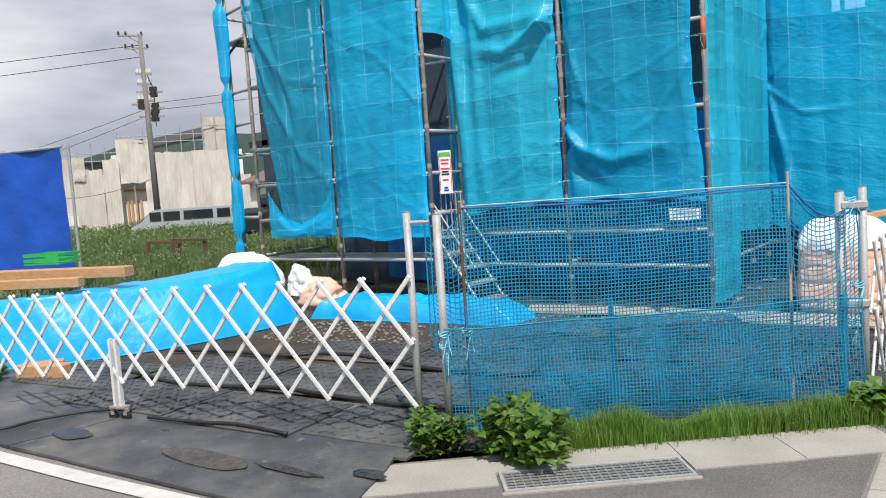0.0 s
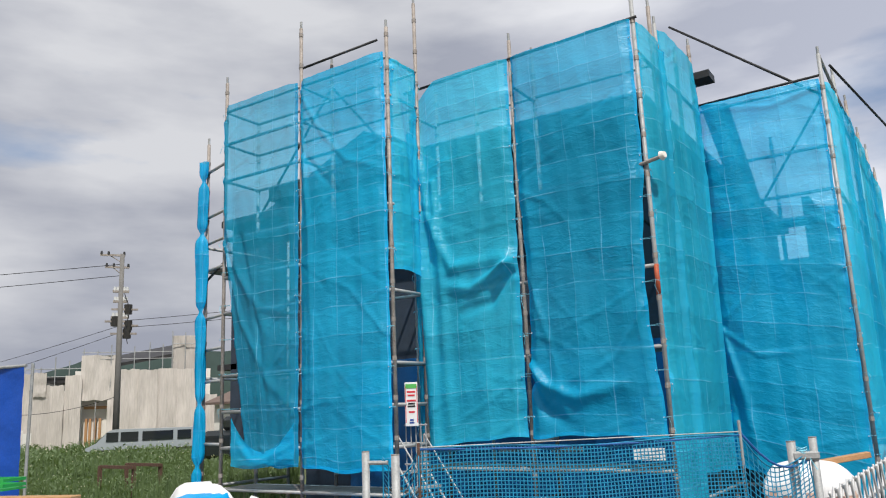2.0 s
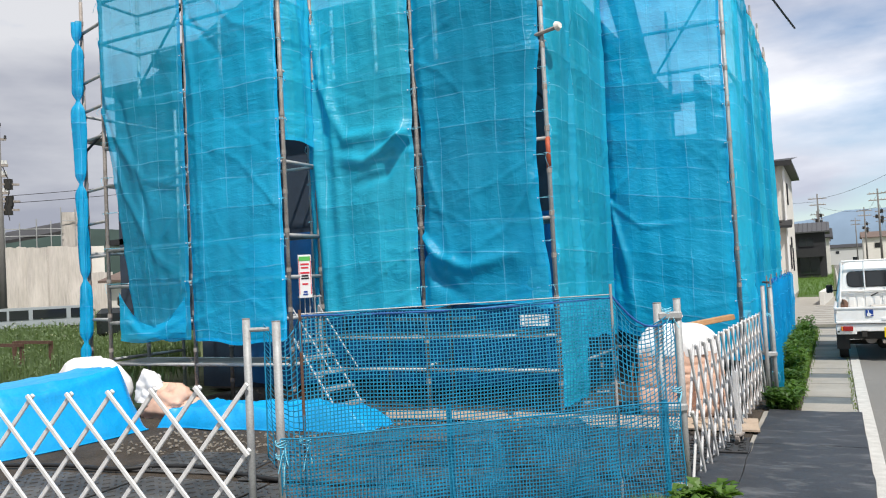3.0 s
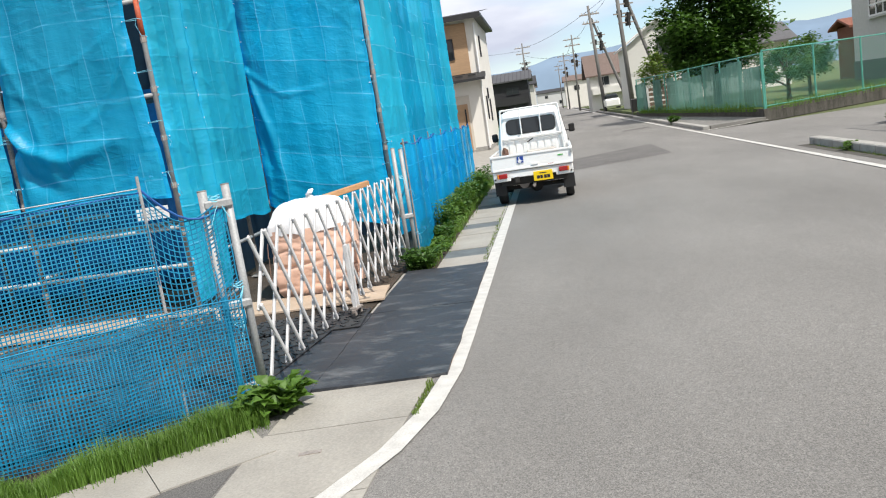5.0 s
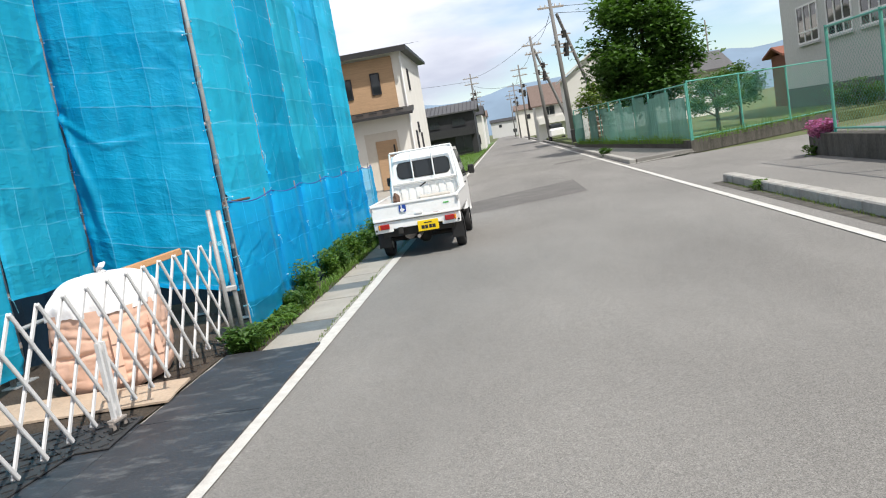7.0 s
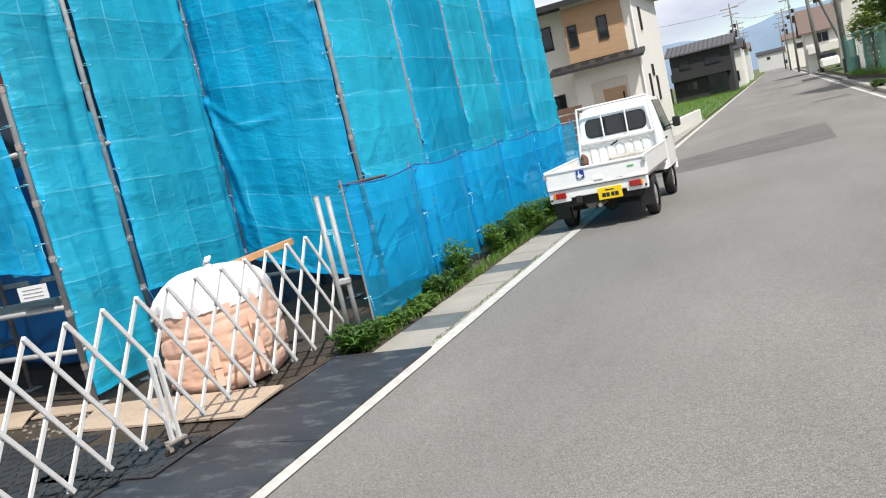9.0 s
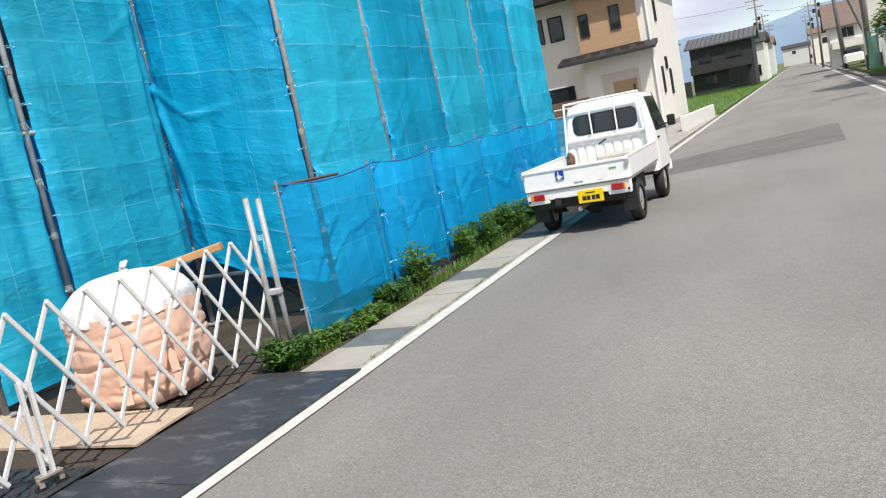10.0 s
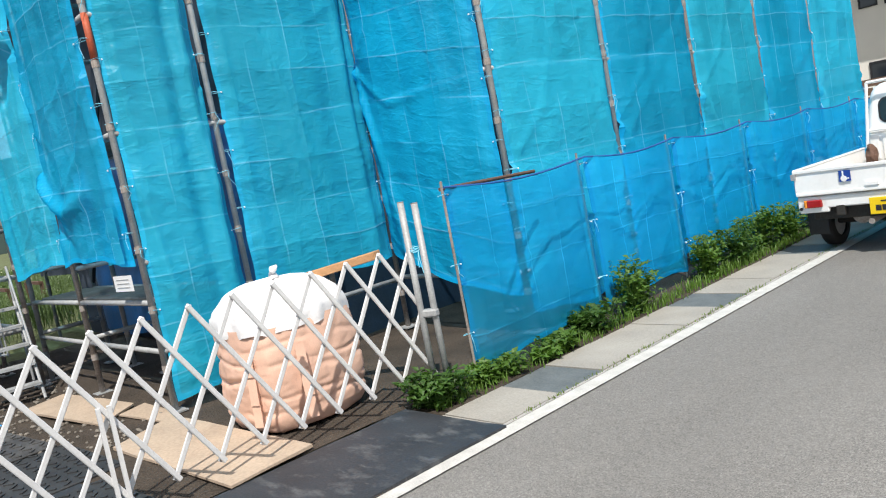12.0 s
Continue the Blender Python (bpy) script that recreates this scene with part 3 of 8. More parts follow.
lot_grid(-8.2, -0.84, 7.5, 11.5, 60, 34)
g.add([(-3.05, 5.4, 0.005), (-0.84, 7.5, 0.005), (-3.05, 7.5, 0.005)], [(0, 1, 2)])
lot_grid(-8.2, -3.05, 5.0, 7.5, 40, 20)
g.poly([(-0.5, 10.8, 0.008), (-0.84, 10.8, 0.008), (-0.84, 11.5, 0.008), (-0.84, 21, 0.008), (-0.5, 21, 0.008)])
g.poly([(-0.84, 11.5, 0.0), (-9, 11.5, 0.0), (-9, 21, 0.0), (-0.84, 21, 0.0)])
solid("bare_soil", g, DIRT, "bare brown soil of the building lot with small stones", "ground", kind="structure", smooth=True)

# gutter slabs along the street
gutter = tagged(new("gutter"), "concrete gutter of slabs and steel gratings beside the street", "gutter", kind="structure")
corner_slabs = [
    [(-0.85, 6.86), (-0.84, 6.05), (-0.14, 6.2), (-0.1, 6.95)],
    [(-0.84, 6.87), (-0.1, 6.96), (-0.06, 7.52), (-0.84, 7.52)],
    [(-0.84, 7.53), (-0.06, 7.53), (-0.06, 10.83), (-0.84, 10.83)],
    [(-0.84, 6.04), (-0.82, 5.1), (-0.17, 5.2), (-0.14, 6.19)],
]
for pts in corner_slabs:
    part("concrete_slab", Geo().prism(pts, -0.05, 0.006), CONCRETE, gutter)
# strip along the cut corner
a, b = Vector((-3.05, 5.0)), Vector((-0.84, 6.8))
d = (b - a).normalized()
n = Vector((-d.y, d.x))
for t0, t1, w0, w1 in ((0.0, 0.77, -0.19, 0.2), (0.77, 1.73, -0.03, 0.2), (0.77, 1.73, -0.31, -0.285), (1.735, 2.3, -0.2, 0.2), (2.305, 2.86, -0.19, 0.2)):
    q = [a + d * t0 + n * w0, a + d * t1 + n * w0, a + d * t1 + n * w1, a + d * t0 + n * w1]
    part("concrete_slab", Geo().prism([(p.x, p.y) for p in q], -0.05, 0.012), CONCRETE, gutter)


def grating(parent, c, ux, length, width, z, bars=22, cross=7):
    """A steel grating: bearing bars across, rods along, in a frame over a black slab that stands in for the pit's
    shade.
    """
    ux = Vector((ux[0], ux[1], 0)).normalized()
    uy = Vector((-ux.y, ux.x, 0))
    ang = math.degrees(math.atan2(ux.y, ux.x))
    c = Vector(c)
    # no real hollow: a near-black slab carries the shade below the bars
    gr = part("grating", Geo().box((c.x, c.y, z - 0.03), (length, width, 0.01), ang), PIT_SHADE, parent, "thin black slab giving the pit's shade under a steel grating")
    for k in range(bars):
        p = c + ux * (length * ((k + 0.5) / bars - 0.5))
        part("bar", Geo().box((p.x, p.y, z - 0.008), (0.0045, width - 0.02, 0.007), ang), GRATE, gr)
    for k in range(cross):
        p = c + uy * (width * ((k + 0.5) / cross - 0.5))
        part("bar", Geo().box((p.x, p.y, z - 0.006), (length - 0.02, 0.005, 0.006), ang), GRATE, gr)
    for s in (-1, 1):
        p = c + uy * (s * (width / 2 - 0.008))
        part("frame", Geo().box((p.x, p.y, z - 0.01), (length, 0.016, 0.022), ang), STEEL, gr)
        p = c + ux * (s * (length / 2 - 0.008))
        part("frame", Geo().box((p.x, p.y, z - 0.01), (0.016, width - 0.032, 0.022), ang), STEEL, gr)


gc = a + d * 1.25 - n * 0.157
grating(gutter, (gc.x, gc.y, 0), (d.x, d.y), 0.93, 0.25, 0.018)

# straight gutter past the mats: slabs with a grating at every other step
y = 10.84
k = 0
while y < 21.5:
    part("concrete_slab", Geo().prism([(-0.5, y), (-0.03, y), (-0.03, y + 0.5), (-0.5, y + 0.5)], -0.05, 0.008 + 0.003 * (k % 2)), CONCRETE, gutter)
    y += 0.508
    k += 1
    if k % 3 == 1:
        part("concrete_slab", Geo().prism([(-0.5, y), (-0.03, y), (-0.03, y + 0.42), (-0.5, y + 0.42)], -0.05, 0.005), mat("grey_cover", (0.12, 0.135, 0.14), 0.7, spread=0.25, bump=0.2) if k == 1 else bpy.data.materials["grey_cover"], gutter, "dark grey steel gutter cover")
        y += 0.428
solid("gutter_lip", Geo().box((-0.015, 15.5, -0.01), (0.026, 9.4, 0.03)), KERB, "thin mortar joint between gutter and street", "gutter", kind="structure")
part("cover_plate", Geo().box((-0.52, 6.6, 0.004), (0.11, 0.035, 0.012), 10), DARK_STEEL, gutter, "small rusty lifting hole cover")

# opposite pavement, kerb and side street mouth
solid("side_gutter", Geo().poly([(5.3, -40, 0.003), (5.54, -40, 0.003), (5.54, 18.6, 0.003), (5.3, 18.6, 0.003)]), OLD_WALL, "dirty gutter strip along the opposite kerb", "gutter", kind="structure")
pave = solid("pavement", Geo().prism([(5.75, -40), (9.0, -40), (8.6, 18.6), (7.9, 20.2), (6.0, 19.3), (5.75, 18.7)], -0.05, 0.118), ASPHALT, "grey asphalt pavement across the street", "pavement", kind="structure")
solid("pavement", Geo().prism([(5.5, 27.4), (7.2, 27.9), (6.2, 46), (5.7, 160), (5.35, 160), (5.35, 29)], -0.05, 0.1), ASPHALT, "grey asphalt pavement beyond the side street", "pavement", kind="structure")
kerb = tagged(new("kerb"), "weathered concrete kerb stones beside the street", "kerb", kind="structure")
yy = -6.0
while yy < 18.2:
    part("kerb_stone", Geo().box((5.62, yy + 0.3, 0.05), (0.2, 0.592, 0.17 + 0.006 * nz(yy, 2)), 0, 0.018), KERB, kerb)
    yy += 0.6
part("kerb_stone", Geo().box((5.7, 18.55, 0.035), (0.2, 0.58, 0.13), -25, 0.018), KERB, kerb)
kerb2 = tagged(new("kerb"), "low concrete kerb beyond the side street", "kerb", kind="structure")
yy = 27.3
while yy < 46:
    part("kerb_stone", Geo().box((5.35, yy + 0.3, 0.03), (0.2, 0.592, 0.17), 0, 0.018), KERB, kerb2)
    yy += 0.6


# ---- rubber mats and ground plates ----
def mat_sheet(name, pts, z, material, label, category="rubber mat", thick=0.014, group=""):
    """A four-cornered mat with slightly wavy surface and edges."""
    P = [Vector((x, y, 0)) for x, y in pts]
    g = Geo()

    def top(u, v):
        p = P[0].lerp(P[1], u).lerp(P[3].lerp(P[2], u), v)
        e = 0.012 * nz(p.x, p.y, 0, 3)
        return (p.x + e, p.y + 0.8 * e, z + thick + 0.009 * nz(p.x, p.y, 1, 2.5))
    g.grid(16, 16, top)
    o = len(g.v)
    ring = [i for i in range(17)] + [17 * j + 16 for j in range(1, 17)] + [17 * 16 + i for i in range(15, -1, -1)] + [17 * j for j in range(15, 0, -1)]
    g.v += [(g.v[i][0], g.v[i][1], z - 0.004) for i in ring]
    nr = len(ring)
    g.f += [(ring[k], o + k, o + (k + 1) % nr, ring[(k + 1) % nr]) for k in range(nr)]
    return solid(name, g, material, label, category, group, smooth=False)


MAT_LABEL = "worn black rubber mat laid over the gutter slabs"
mat_sheet("rubber_mat", [(-0.78, 7.46), (0.035, 7.53), (0.035, 9.2), (-0.8, 9.2)], 0.01, RUBBER, MAT_LABEL, group="mats by the street")
mat_sheet("rubber_mat", [(-0.8, 9.2), (0.035, 9.2), (0.035, 10.8), (-0.78, 10.78)], 0.012, RUBBER, MAT_LABEL, group="mats by the street")
mat_sheet("rubber_mat", [(-1.9, 7.2), (-0.785, 7.44), (-0.81, 9.25), (-1.9, 9.2)], 0.009, RUBBER, "worn black rubber mat inside the folding gate", thick=0.012, group="mats by the street")
for pts in ([(-8.2, 5.05), (-5.2, 5.15), (-5.1, 5.95), (-8.2, 5.8)], [(-5.3, 5.1), (-2.95, 5.4), (-3.05, 6.2), (-5.2, 5.95)]):
    mat_sheet("rubber_mat", pts, 0.014, DUSTY_RUBBER, "dusty black rubber mat under the folding gate", group="mats at the gate", thick=0.01)
for pts in ([(-5.4, 4.47), (-2.72, 4.63), (-3.05, 5.45), (-5.25, 5.2)], [(-8.2, 4.4), (-5.42, 4.47), (-5.27, 5.2), (-8.0, 5.1)]):
    mat_sheet("rubber_mat", pts, 0.012, DUSTY_RUBBER, "dusty black rubber mat between the white line and the gate", group="mats at the gate")


def tread_plate(name, c, size, rz, label, group, material):
    """A black ground plate with rows of raised tread bars."""
    t = thing(name, label, "ground plate", (c[0], c[1], 0.028), rz, group)
    part("plate", Geo().box((0, 0, 0.0), (size[0], size[1], 0.014), 0, 0.004), material, t)
    g = Geo()
    nx, ny = int(size[0] / 0.09), int(size[1] / 0.09)
    for i in range(nx):
        for j in range(ny):
            g.box(((i + 0.5) * size[0] / nx - size[0] / 2, (j + 0.5) * size[1] / ny - size[1] / 2, 0.010), (0.06, 0.018, 0.01), 45 if (i + j) % 2 else -45)
    tread = part("tread", g, material, t)
    tread["kind"] = "stuff"
    return t


PL = "black plastic ground plate with a raised tread pattern"
for c, size, rz in (((-5.63, 5.58), (1.13, 0.66), 5), ((-4.46, 5.66), (1.13, 0.7), 5), ((-3.4, 5.8), (0.9, 0.62), 5), ((-5.72, 6.38), (1.13, 0.8), 5), ((-4.55, 6.5), (1.13, 0.8), 5), ((-3.4, 6.62), (1.1, 0.8), 6), ((-5.05, 7.38), (1.15, 0.7), 8),
                    ((-3.85, 7.45), (1.15, 0.75), 10), ((-6.85, 5.85), (1.1, 0.8), 8), ((-2.3, 7.3), (1.1, 0.85), 40), ((-2.75, 8.3), (1.15, 0.8), 12), ((-4.2, 8.25), (1.15, 0.7), 12), ((-2.4, 9.08), (1.0, 0.75), 3), ((-3.5, 8.98), (1.1, 0.7), 6), ((-1.3, 9.05), (0.95, 0.55), 4), ((-1.5, 8.3), (1.1, 0.85), 84)):
    tread_plate("ground_plate", c, size, rz, PL, "ground plates in the lot", PLATE if c[0] < -3.0 else CLEAN_PLATE)


# ---- scaffolding ----
COLLAR = Geo().tube((0, 0, -0.026), (0, 0, 0.026), 0.0295, 8).mesh("collar", DARK_STEEL)


def scaffold(name, label, columns, ledgers, braces=(), boards=(), base=True):
    t = thing(name, label, "scaffold", (columns[0][0], columns[0][1], 0), group="scaffolds round the house")
    o = Vector((columns[0][0], columns[0][1], 0))
    for x, y, top in columns:
        part("pole", Geo().tube(Vector((x, y, 0.03)) - o, Vector((x, y, top)) - o, 0.0243, 10), DARK_STEEL if (x * 7 + y * 3) % 2 < 1.2 else STEEL, t, smooth=True)
        if base:
            part("base_plate", Geo().box((x - o.x, y - o.y, 0.022), (0.14, 0.14, 0.012)), STEEL, t)
        z = 0.35
        while z < top - 0.05:
            c = part("collar", COLLAR, DARK_STEEL, t)
            c.location = ((x - o.x) * UNIT, (y - o.y) * UNIT, z * UNIT)
            z += 0.45
        part("spigot", Geo().tube(Vector((x, y, top)) - o, Vector((x, y, top + 0.1)) - o, 0.017, 8), STEEL, t)
    for p, q in ledgers:
        part("ledger", Geo().tube(Vector(p) - o, Vector(q) - o, 0.0214, 8), STEEL, t, smooth=True)
    for p, q in braces:
        part("brace", Geo().tube(Vector(p) - o, Vector(q) - o, 0.0175, 8), BLACK_STEEL, t, smooth=True)
    for (x0, y0), (x1, y1), w, z in boards:
        p, q = Vector((x0, y0, z)) - o, Vector((x1, y1, z)) - o
        c, dd = (p + q) / 2, q - p
        part("board", Geo().box(c, (dd.length, w, 0.045), math.degrees(math.atan2(dd.y, dd.x)), 0.008), BOARD, t, "dark grey steel scaffold board")
    return t


def run(pts, zs):
    return [((*p, z), (*q, z)) for p, q in zip(pts, pts[1:]) for z in zs]


YA, YB, YC = 9.4, 10.16, 12.47
SX = -1.17
A_cols = [(-8.6, YA, 6.35), (-7.12, YA, 6.75), (-5.66, YA, 6.3)]
A_in = [(-8.6, YA + 0.62, 6.2), (-7.12, YA + 0.62, 6.45), (-5.66, YA + 0.62, 6.9)]
levels = (0.62, 1.15, 1.62, 2.1, 2.95, 3.45, 4.0, 4.85, 5.4, 5.9)
scaffold("scaffold", "galvanised steel tube scaffold with boards, hung with blue sheets", A_cols + A_in,
         run([(x, y) for x, y, _ in A_cols], levels) + run([(x, y) for x, y, _ in A_in], levels) +
         [((x, YA, z), (x, YA + 0.62, z)) for x in (-8.6, -7.12, -5.66) for z in levels],
         [((-8.6, YA + 0.62, 4.4), (-7.12, YA + 0.62, 6.1)), ((-7.12, YA + 0.62, 6.1), (-5.66, YA + 0.62, 4.4)), ((-7.45, YA + 0.3, 6.35), (-6.5, YA + 0.9, 6.75))],
         [((-8.6, YA + 0.31), (-7.12, YA + 0.31), 0.45, z) for z in (0.62, 2.1, 4.0)] + [((-7.12, YA + 0.31), (-5.66, YA + 0.31), 0.45, z) for z in (0.62, 2.1, 4.0)])
# open end bay with bare rungs
scaffold("scaffold", "bare end of a steel tube scaffold with open rungs", [(-9.22, YA + 0.2, 5.6), (-9.15, 11.2, 5.0)],
         [((-9.22, YA + 0.2, z), (-8.62, YA + 0.02, z)) for z in (1.2, 2.05, 2.5, 2.95, 3.65, 4.05, 4.45, 5.15)] + [((-9.22, YA + 0.2, z), (-9.15, 11.2, z)) for z in (0.62, 2.1, 4.0)],
         [((-9.22, YA + 0.2, 3.5), (-8.65, YA + 0.05, 3.7))], [((-9.1, YA + 0.35), (-8.65, YA + 0.3), 0.4, 3.62)])

B_x = (-5.86, -4.33, -2.75)
B_cols = [(x, YB, top) for x, top in zip(B_x, (5.8, 6.0, 6.2))]
B_in = [(x, YB + 0.62, top) for x, top in zip(B_x, (5.9, 6.05, 6.2))]
blev = (0.52, 1.15, 2.1, 2.95, 3.45, 4.0, 4.9, 5.4)
scaffold("scaffold", "worn steel tube scaffold before the house front", B_cols + B_in + [(-5.2, YB + 0.62, 5.55)],
         run([(x, YB) for x in B_x], (0.48, 0.85, 2.1, 2.95, 4.0, 4.9)) + run([(x, YB + 0.62) for x in B_x], (0.85, 2.1, 4.0, 5.45)) + [((x, YB, z), (x, YB + 0.62, z)) for x in B_x for z in blev] ,
         [((-5.95, YB - 0.02, 5.72), (-2.7, YB - 0.02, 5.78)), ((-5.86, YB + 0.62, 0.9), (-4.33, YB + 0.62, 2.9)), ((-4.33, YB + 0.62, 4.9), (-2.75, YB + 0.62, 3.3))],
         [((-5.86, YB + 0.31), (-4.33, YB + 0.31), 0.45, z) for z in (0.85, 2.1, 4.0)] + [((-4.33, YB + 0.31), (-2.75, YB + 0.31), 0.45, z) for z in (0.85, 2.1, 4.0)])
C_cols = [(-2.75, 10.97, 6.05), (-2.75, YC, 6.35), (SX, YC, 5.75), (-1.95, YC + 0.62, 4.9), (-2.75, 11.75, 5.95)]
scaffold("scaffold", "worn steel tube scaffold round the set-back corner of the house", C_cols,
         [((-2.75, YB, z), (-2.75, YC, z)) for z in (0.48, 2.1, 4.0, 5.4)] + [((-2.75, YC, z), (SX, YC, z)) for z in (0.5, 2.1, 3.7, 4.0, 4.55, 5.35)],
         [((-2.6, YC + 0.5, 3.4), (SX - 0.05, YC + 0.1, 5.2)), ((-3.3, YC + 1.19, 7.3), (SX, YC + 0.05, 5.2)), ((-2.75, YC, 5.45), (SX, YC, 5.47))], [((-2.75, YC + 0.31), (SX - 0.14, YC + 0.31), 0.45, 3.72)])
S_y = (YC + 1.52, YC + 3.04, YC + 4.56, YC + 6.08, YC + 7.6)
scaffold("scaffold", "worn steel tube scaffold along the street side of the house", [(SX, y, 6.0 + 0.1 * (i % 2)) for i, y in enumerate(S_y)],
         run([(SX, YC)] + [(SX, y) for y in S_y], (0.5, 2.1, 4.0, 5.4, 5.75)),
         [((SX + 0.05, 13.2, 5.85), (SX + 0.7, 17.2, 5.6))])
ORANGE = mat("orange_paint", (0.42, 0.09, 0.04), 0.6, spread=0.3, bump=0.1)
paint = thing("paint_band", "worn orange paint band round a scaffold pole", "paint band", (-2.75, YB, 2.62))
part("band", Geo().tube((0, 0, 0), (0, 0, 0.34), 0.0252, 10), ORANGE, paint, smooth=True)
pipe = thing("bracket_pipe", "short steel bracket with a pale round plug", "pipe", (-2.72, YB - 0.03, 4.08))
part("arm", Geo().tube((-0.1, 0, -0.02), (0.17, -0.02, 0.02), 0.022), DARK_STEEL, pipe)
part("plug", Geo().tube((0.16, -0.03, 0.02), (0.2, -0.045, 0.025), 0.055, 14, 0.035), CREAM, pipe)


# ---- hanging sheets ----
GROMMET = Geo().tube((0, 0, -0.004), (0, 0, 0.004), 0.007, 8, 0.005).mesh("grommet", WHITE_PRINT)


def sheet(label, p0, p1, z0, z1, material, bulge=0.04, seed=0.0, tie=0.46, bottom=0.03, skew=(0.0, 0.0, 0.0, 0.0), top_sag=0.03, creases=(), pulls=(), density=34, loose=14, name="mesh_sheet",
          slant=0.0, cut=0.0, edges=(0.0, 0.0), group="blue sheets on the scaffold"):
    """A hung sheet from pole p0 to pole p1, drawn to the poles at its eyelets and scalloped between them.
    skew: z of the four corners (bl, br, tl, tr). creases: (polyline in u and v, height, width). edges: how far the left and right edges hang away from the poles."""
    rng = random.Random(int(seed * 100) + 7)
    a, b = Vector((*p0, 0)), Vector((*p1, 0))
    L, H = (b - a).length, z1 - z0
    d = (b - a).normalized()
    nrm = Vector((d.y, -d.x, 0))
    nu, nv = max(8, int(L * density)), max(8, int(H * density))
    lines = list(creases)
    for k in range(loose):
        # tension creases that start at an eyelet and run out into the sheet
        left = rng.random() < 0.5
        zt = (rng.randrange(max(1, int(H / tie))) + 0.5) * tie / H
        reach = rng.uniform(0.25, 0.75)
        u0, u1 = (0.01, reach) if left else (0.99, 1 - reach)
        v1 = zt + rng.choice((-1, -1, 1)) * rng.uniform(0.02, 0.9) * reach * L / H
        lines.append((((u0, zt), ((u0 + u1) / 2, (zt + v1) / 2 + rng.uniform(-0.012, 0.012)), (u1, v1)), rng.choice((-1, 1, 1)) * rng.uniform(0.006, 0.016), rng.uniform(0.014, 0.035)))

    def off_of(U, V):
        S, Z = U * L, z0 + V * H
        edge = np.sin(np.pi * np.clip(U, 0, 1))
        off = 0.002 + 0.05 * np.clip(np.minimum(U, 1 - U) * L / 0.12, 0, 1) + bulge * edge * (0.75 + 0.25 * np.sin(1.7 * Z + seed * 2.1 + 2.0 * U))
        side = np.minimum(U, 1 - U) * L
        at_tie = np.exp(-((np.mod(Z, tie) - tie / 2) / 0.045) ** 2)
        off = off + 0.011 * at_tie * np.exp(-side / 0.16) * (side > 0.01)
        off = off + 0.006 * edge * np.sin(9.0 * S + 3.0 * np.sin(0.9 * Z + seed)) + 0.004 * np.sin(23.0 * S + 2.3 * Z + seed + 2 * np.sin(1.3 * Z))
        for pts, amp, wide in lines:
            best = np.full(np.shape(U), 9.0)
            along = np.zeros(np.shape(U))
            n = len(pts) - 1
            for i in range(n):
                (ua, va), (ub, vb) = pts[i], pts[i + 1]
                ax, ay, bx, by = ua * L, va * H, ub * L, vb * H
                ex, ey = bx - ax, by - ay
                t = np.clip(((S - ax) * ex + (V * H - ay) * ey) / (ex * ex + ey * ey + 1e-9), 0, 1)
                q = np.hypot(S - ax - t * ex, V * H - ay - t * ey)
                along = np.where(q < best, (i + t) / n, along)
                best = np.minimum(best, q)
            w = wide * (0.6 + 0.8 * along)
            off = off + amp * np.exp(-(best / w) ** 2) * (1 - 0.65 * along)
        for pu, pv, amp, wide in pulls:
            off = off + amp * np.exp(-((U - pu) ** 2 * L * L + ((V - pv) * H) ** 2) / (wide * wide))
        return off

    def spots(U, V, lift=0.0):
        """World points for arrays of u and v."""
        U, V = np.asarray(U, dtype=float), np.asarray(V, dtype=float)
        S = U * L
        zb = z0 + skew[0] * (1 - U) + skew[1] * U
        zt = z1 + skew[2] * (1 - U) + skew[3] * U
        Z = zb + (zt - zb) * V
        off = off_of(U, V) + lift
        near = np.clip(1 - np.minimum(U, 1 - U) * L / 0.2, 0, 1)
        scal = 0.5 + 0.5 * np.cos(2 * np.pi * (z0 + V * H) / tie)
        sgn = np.where(U < 0.5, 1.0, -1.0)
        ds = (0.025 * near + 0.01 * near * scal) * sgn
        hang = np.sin(np.pi * np.clip((V - 0.06) / 0.55, 0, 1))
        ds = ds + hang * (edges[0] * np.clip(1 - U * 2.2, 0, 1) - edges[1] * np.clip(1 - (1 - U) * 2.2, 0, 1))
        ds = ds + slant * np.clip(0.62 - V, 0, 1) / 0.62 * (1 - U)
        low = np.clip(1 - V / 0.1, 0, 1)
        Z = Z + bottom * low * (np.sin(S * 3.1 + seed) + 0.4 * np.sin(S * 9 + 2 * seed))
        Z = Z - top_sag * np.sin(np.pi * U) * np.clip((V - 0.93) / 0.07, 0, 1)
        if cut:
            Z = Z - cut * np.clip(1 - S / 0.45, 0, 1) * np.clip(V - 0.7, 0, 1) / 0.3
        X = a.x + d.x * (S + ds) + nrm.x * off
        Y = a.y + d.y * (S + ds) + nrm.y * off
        return np.stack([X, Y, Z], axis=-1), np.stack([S + seed * 0.37, z0 + V * H], axis=-1)

    def cloth(us, vs, lift=0.0):
        U, V = np.meshgrid(us, vs)
        P, Q = spots(U.ravel(), V.ravel(), lift)
        g = Geo()
        w = len(us)
        g.add(P.tolist(), [(j * w + i, j * w + i + 1, (j + 1) * w + i + 1, (j + 1) * w + i) for j in range(len(vs) - 1) for i in range(w - 1)])
        g.uv = Q.tolist()
        return g
    ob = solid(name, cloth(np.linspace(0, 1, nu + 1), np.linspace(0, 1, nv + 1)), material, label, "mesh sheet", group, smooth=True)
    hem = 0.035 / L
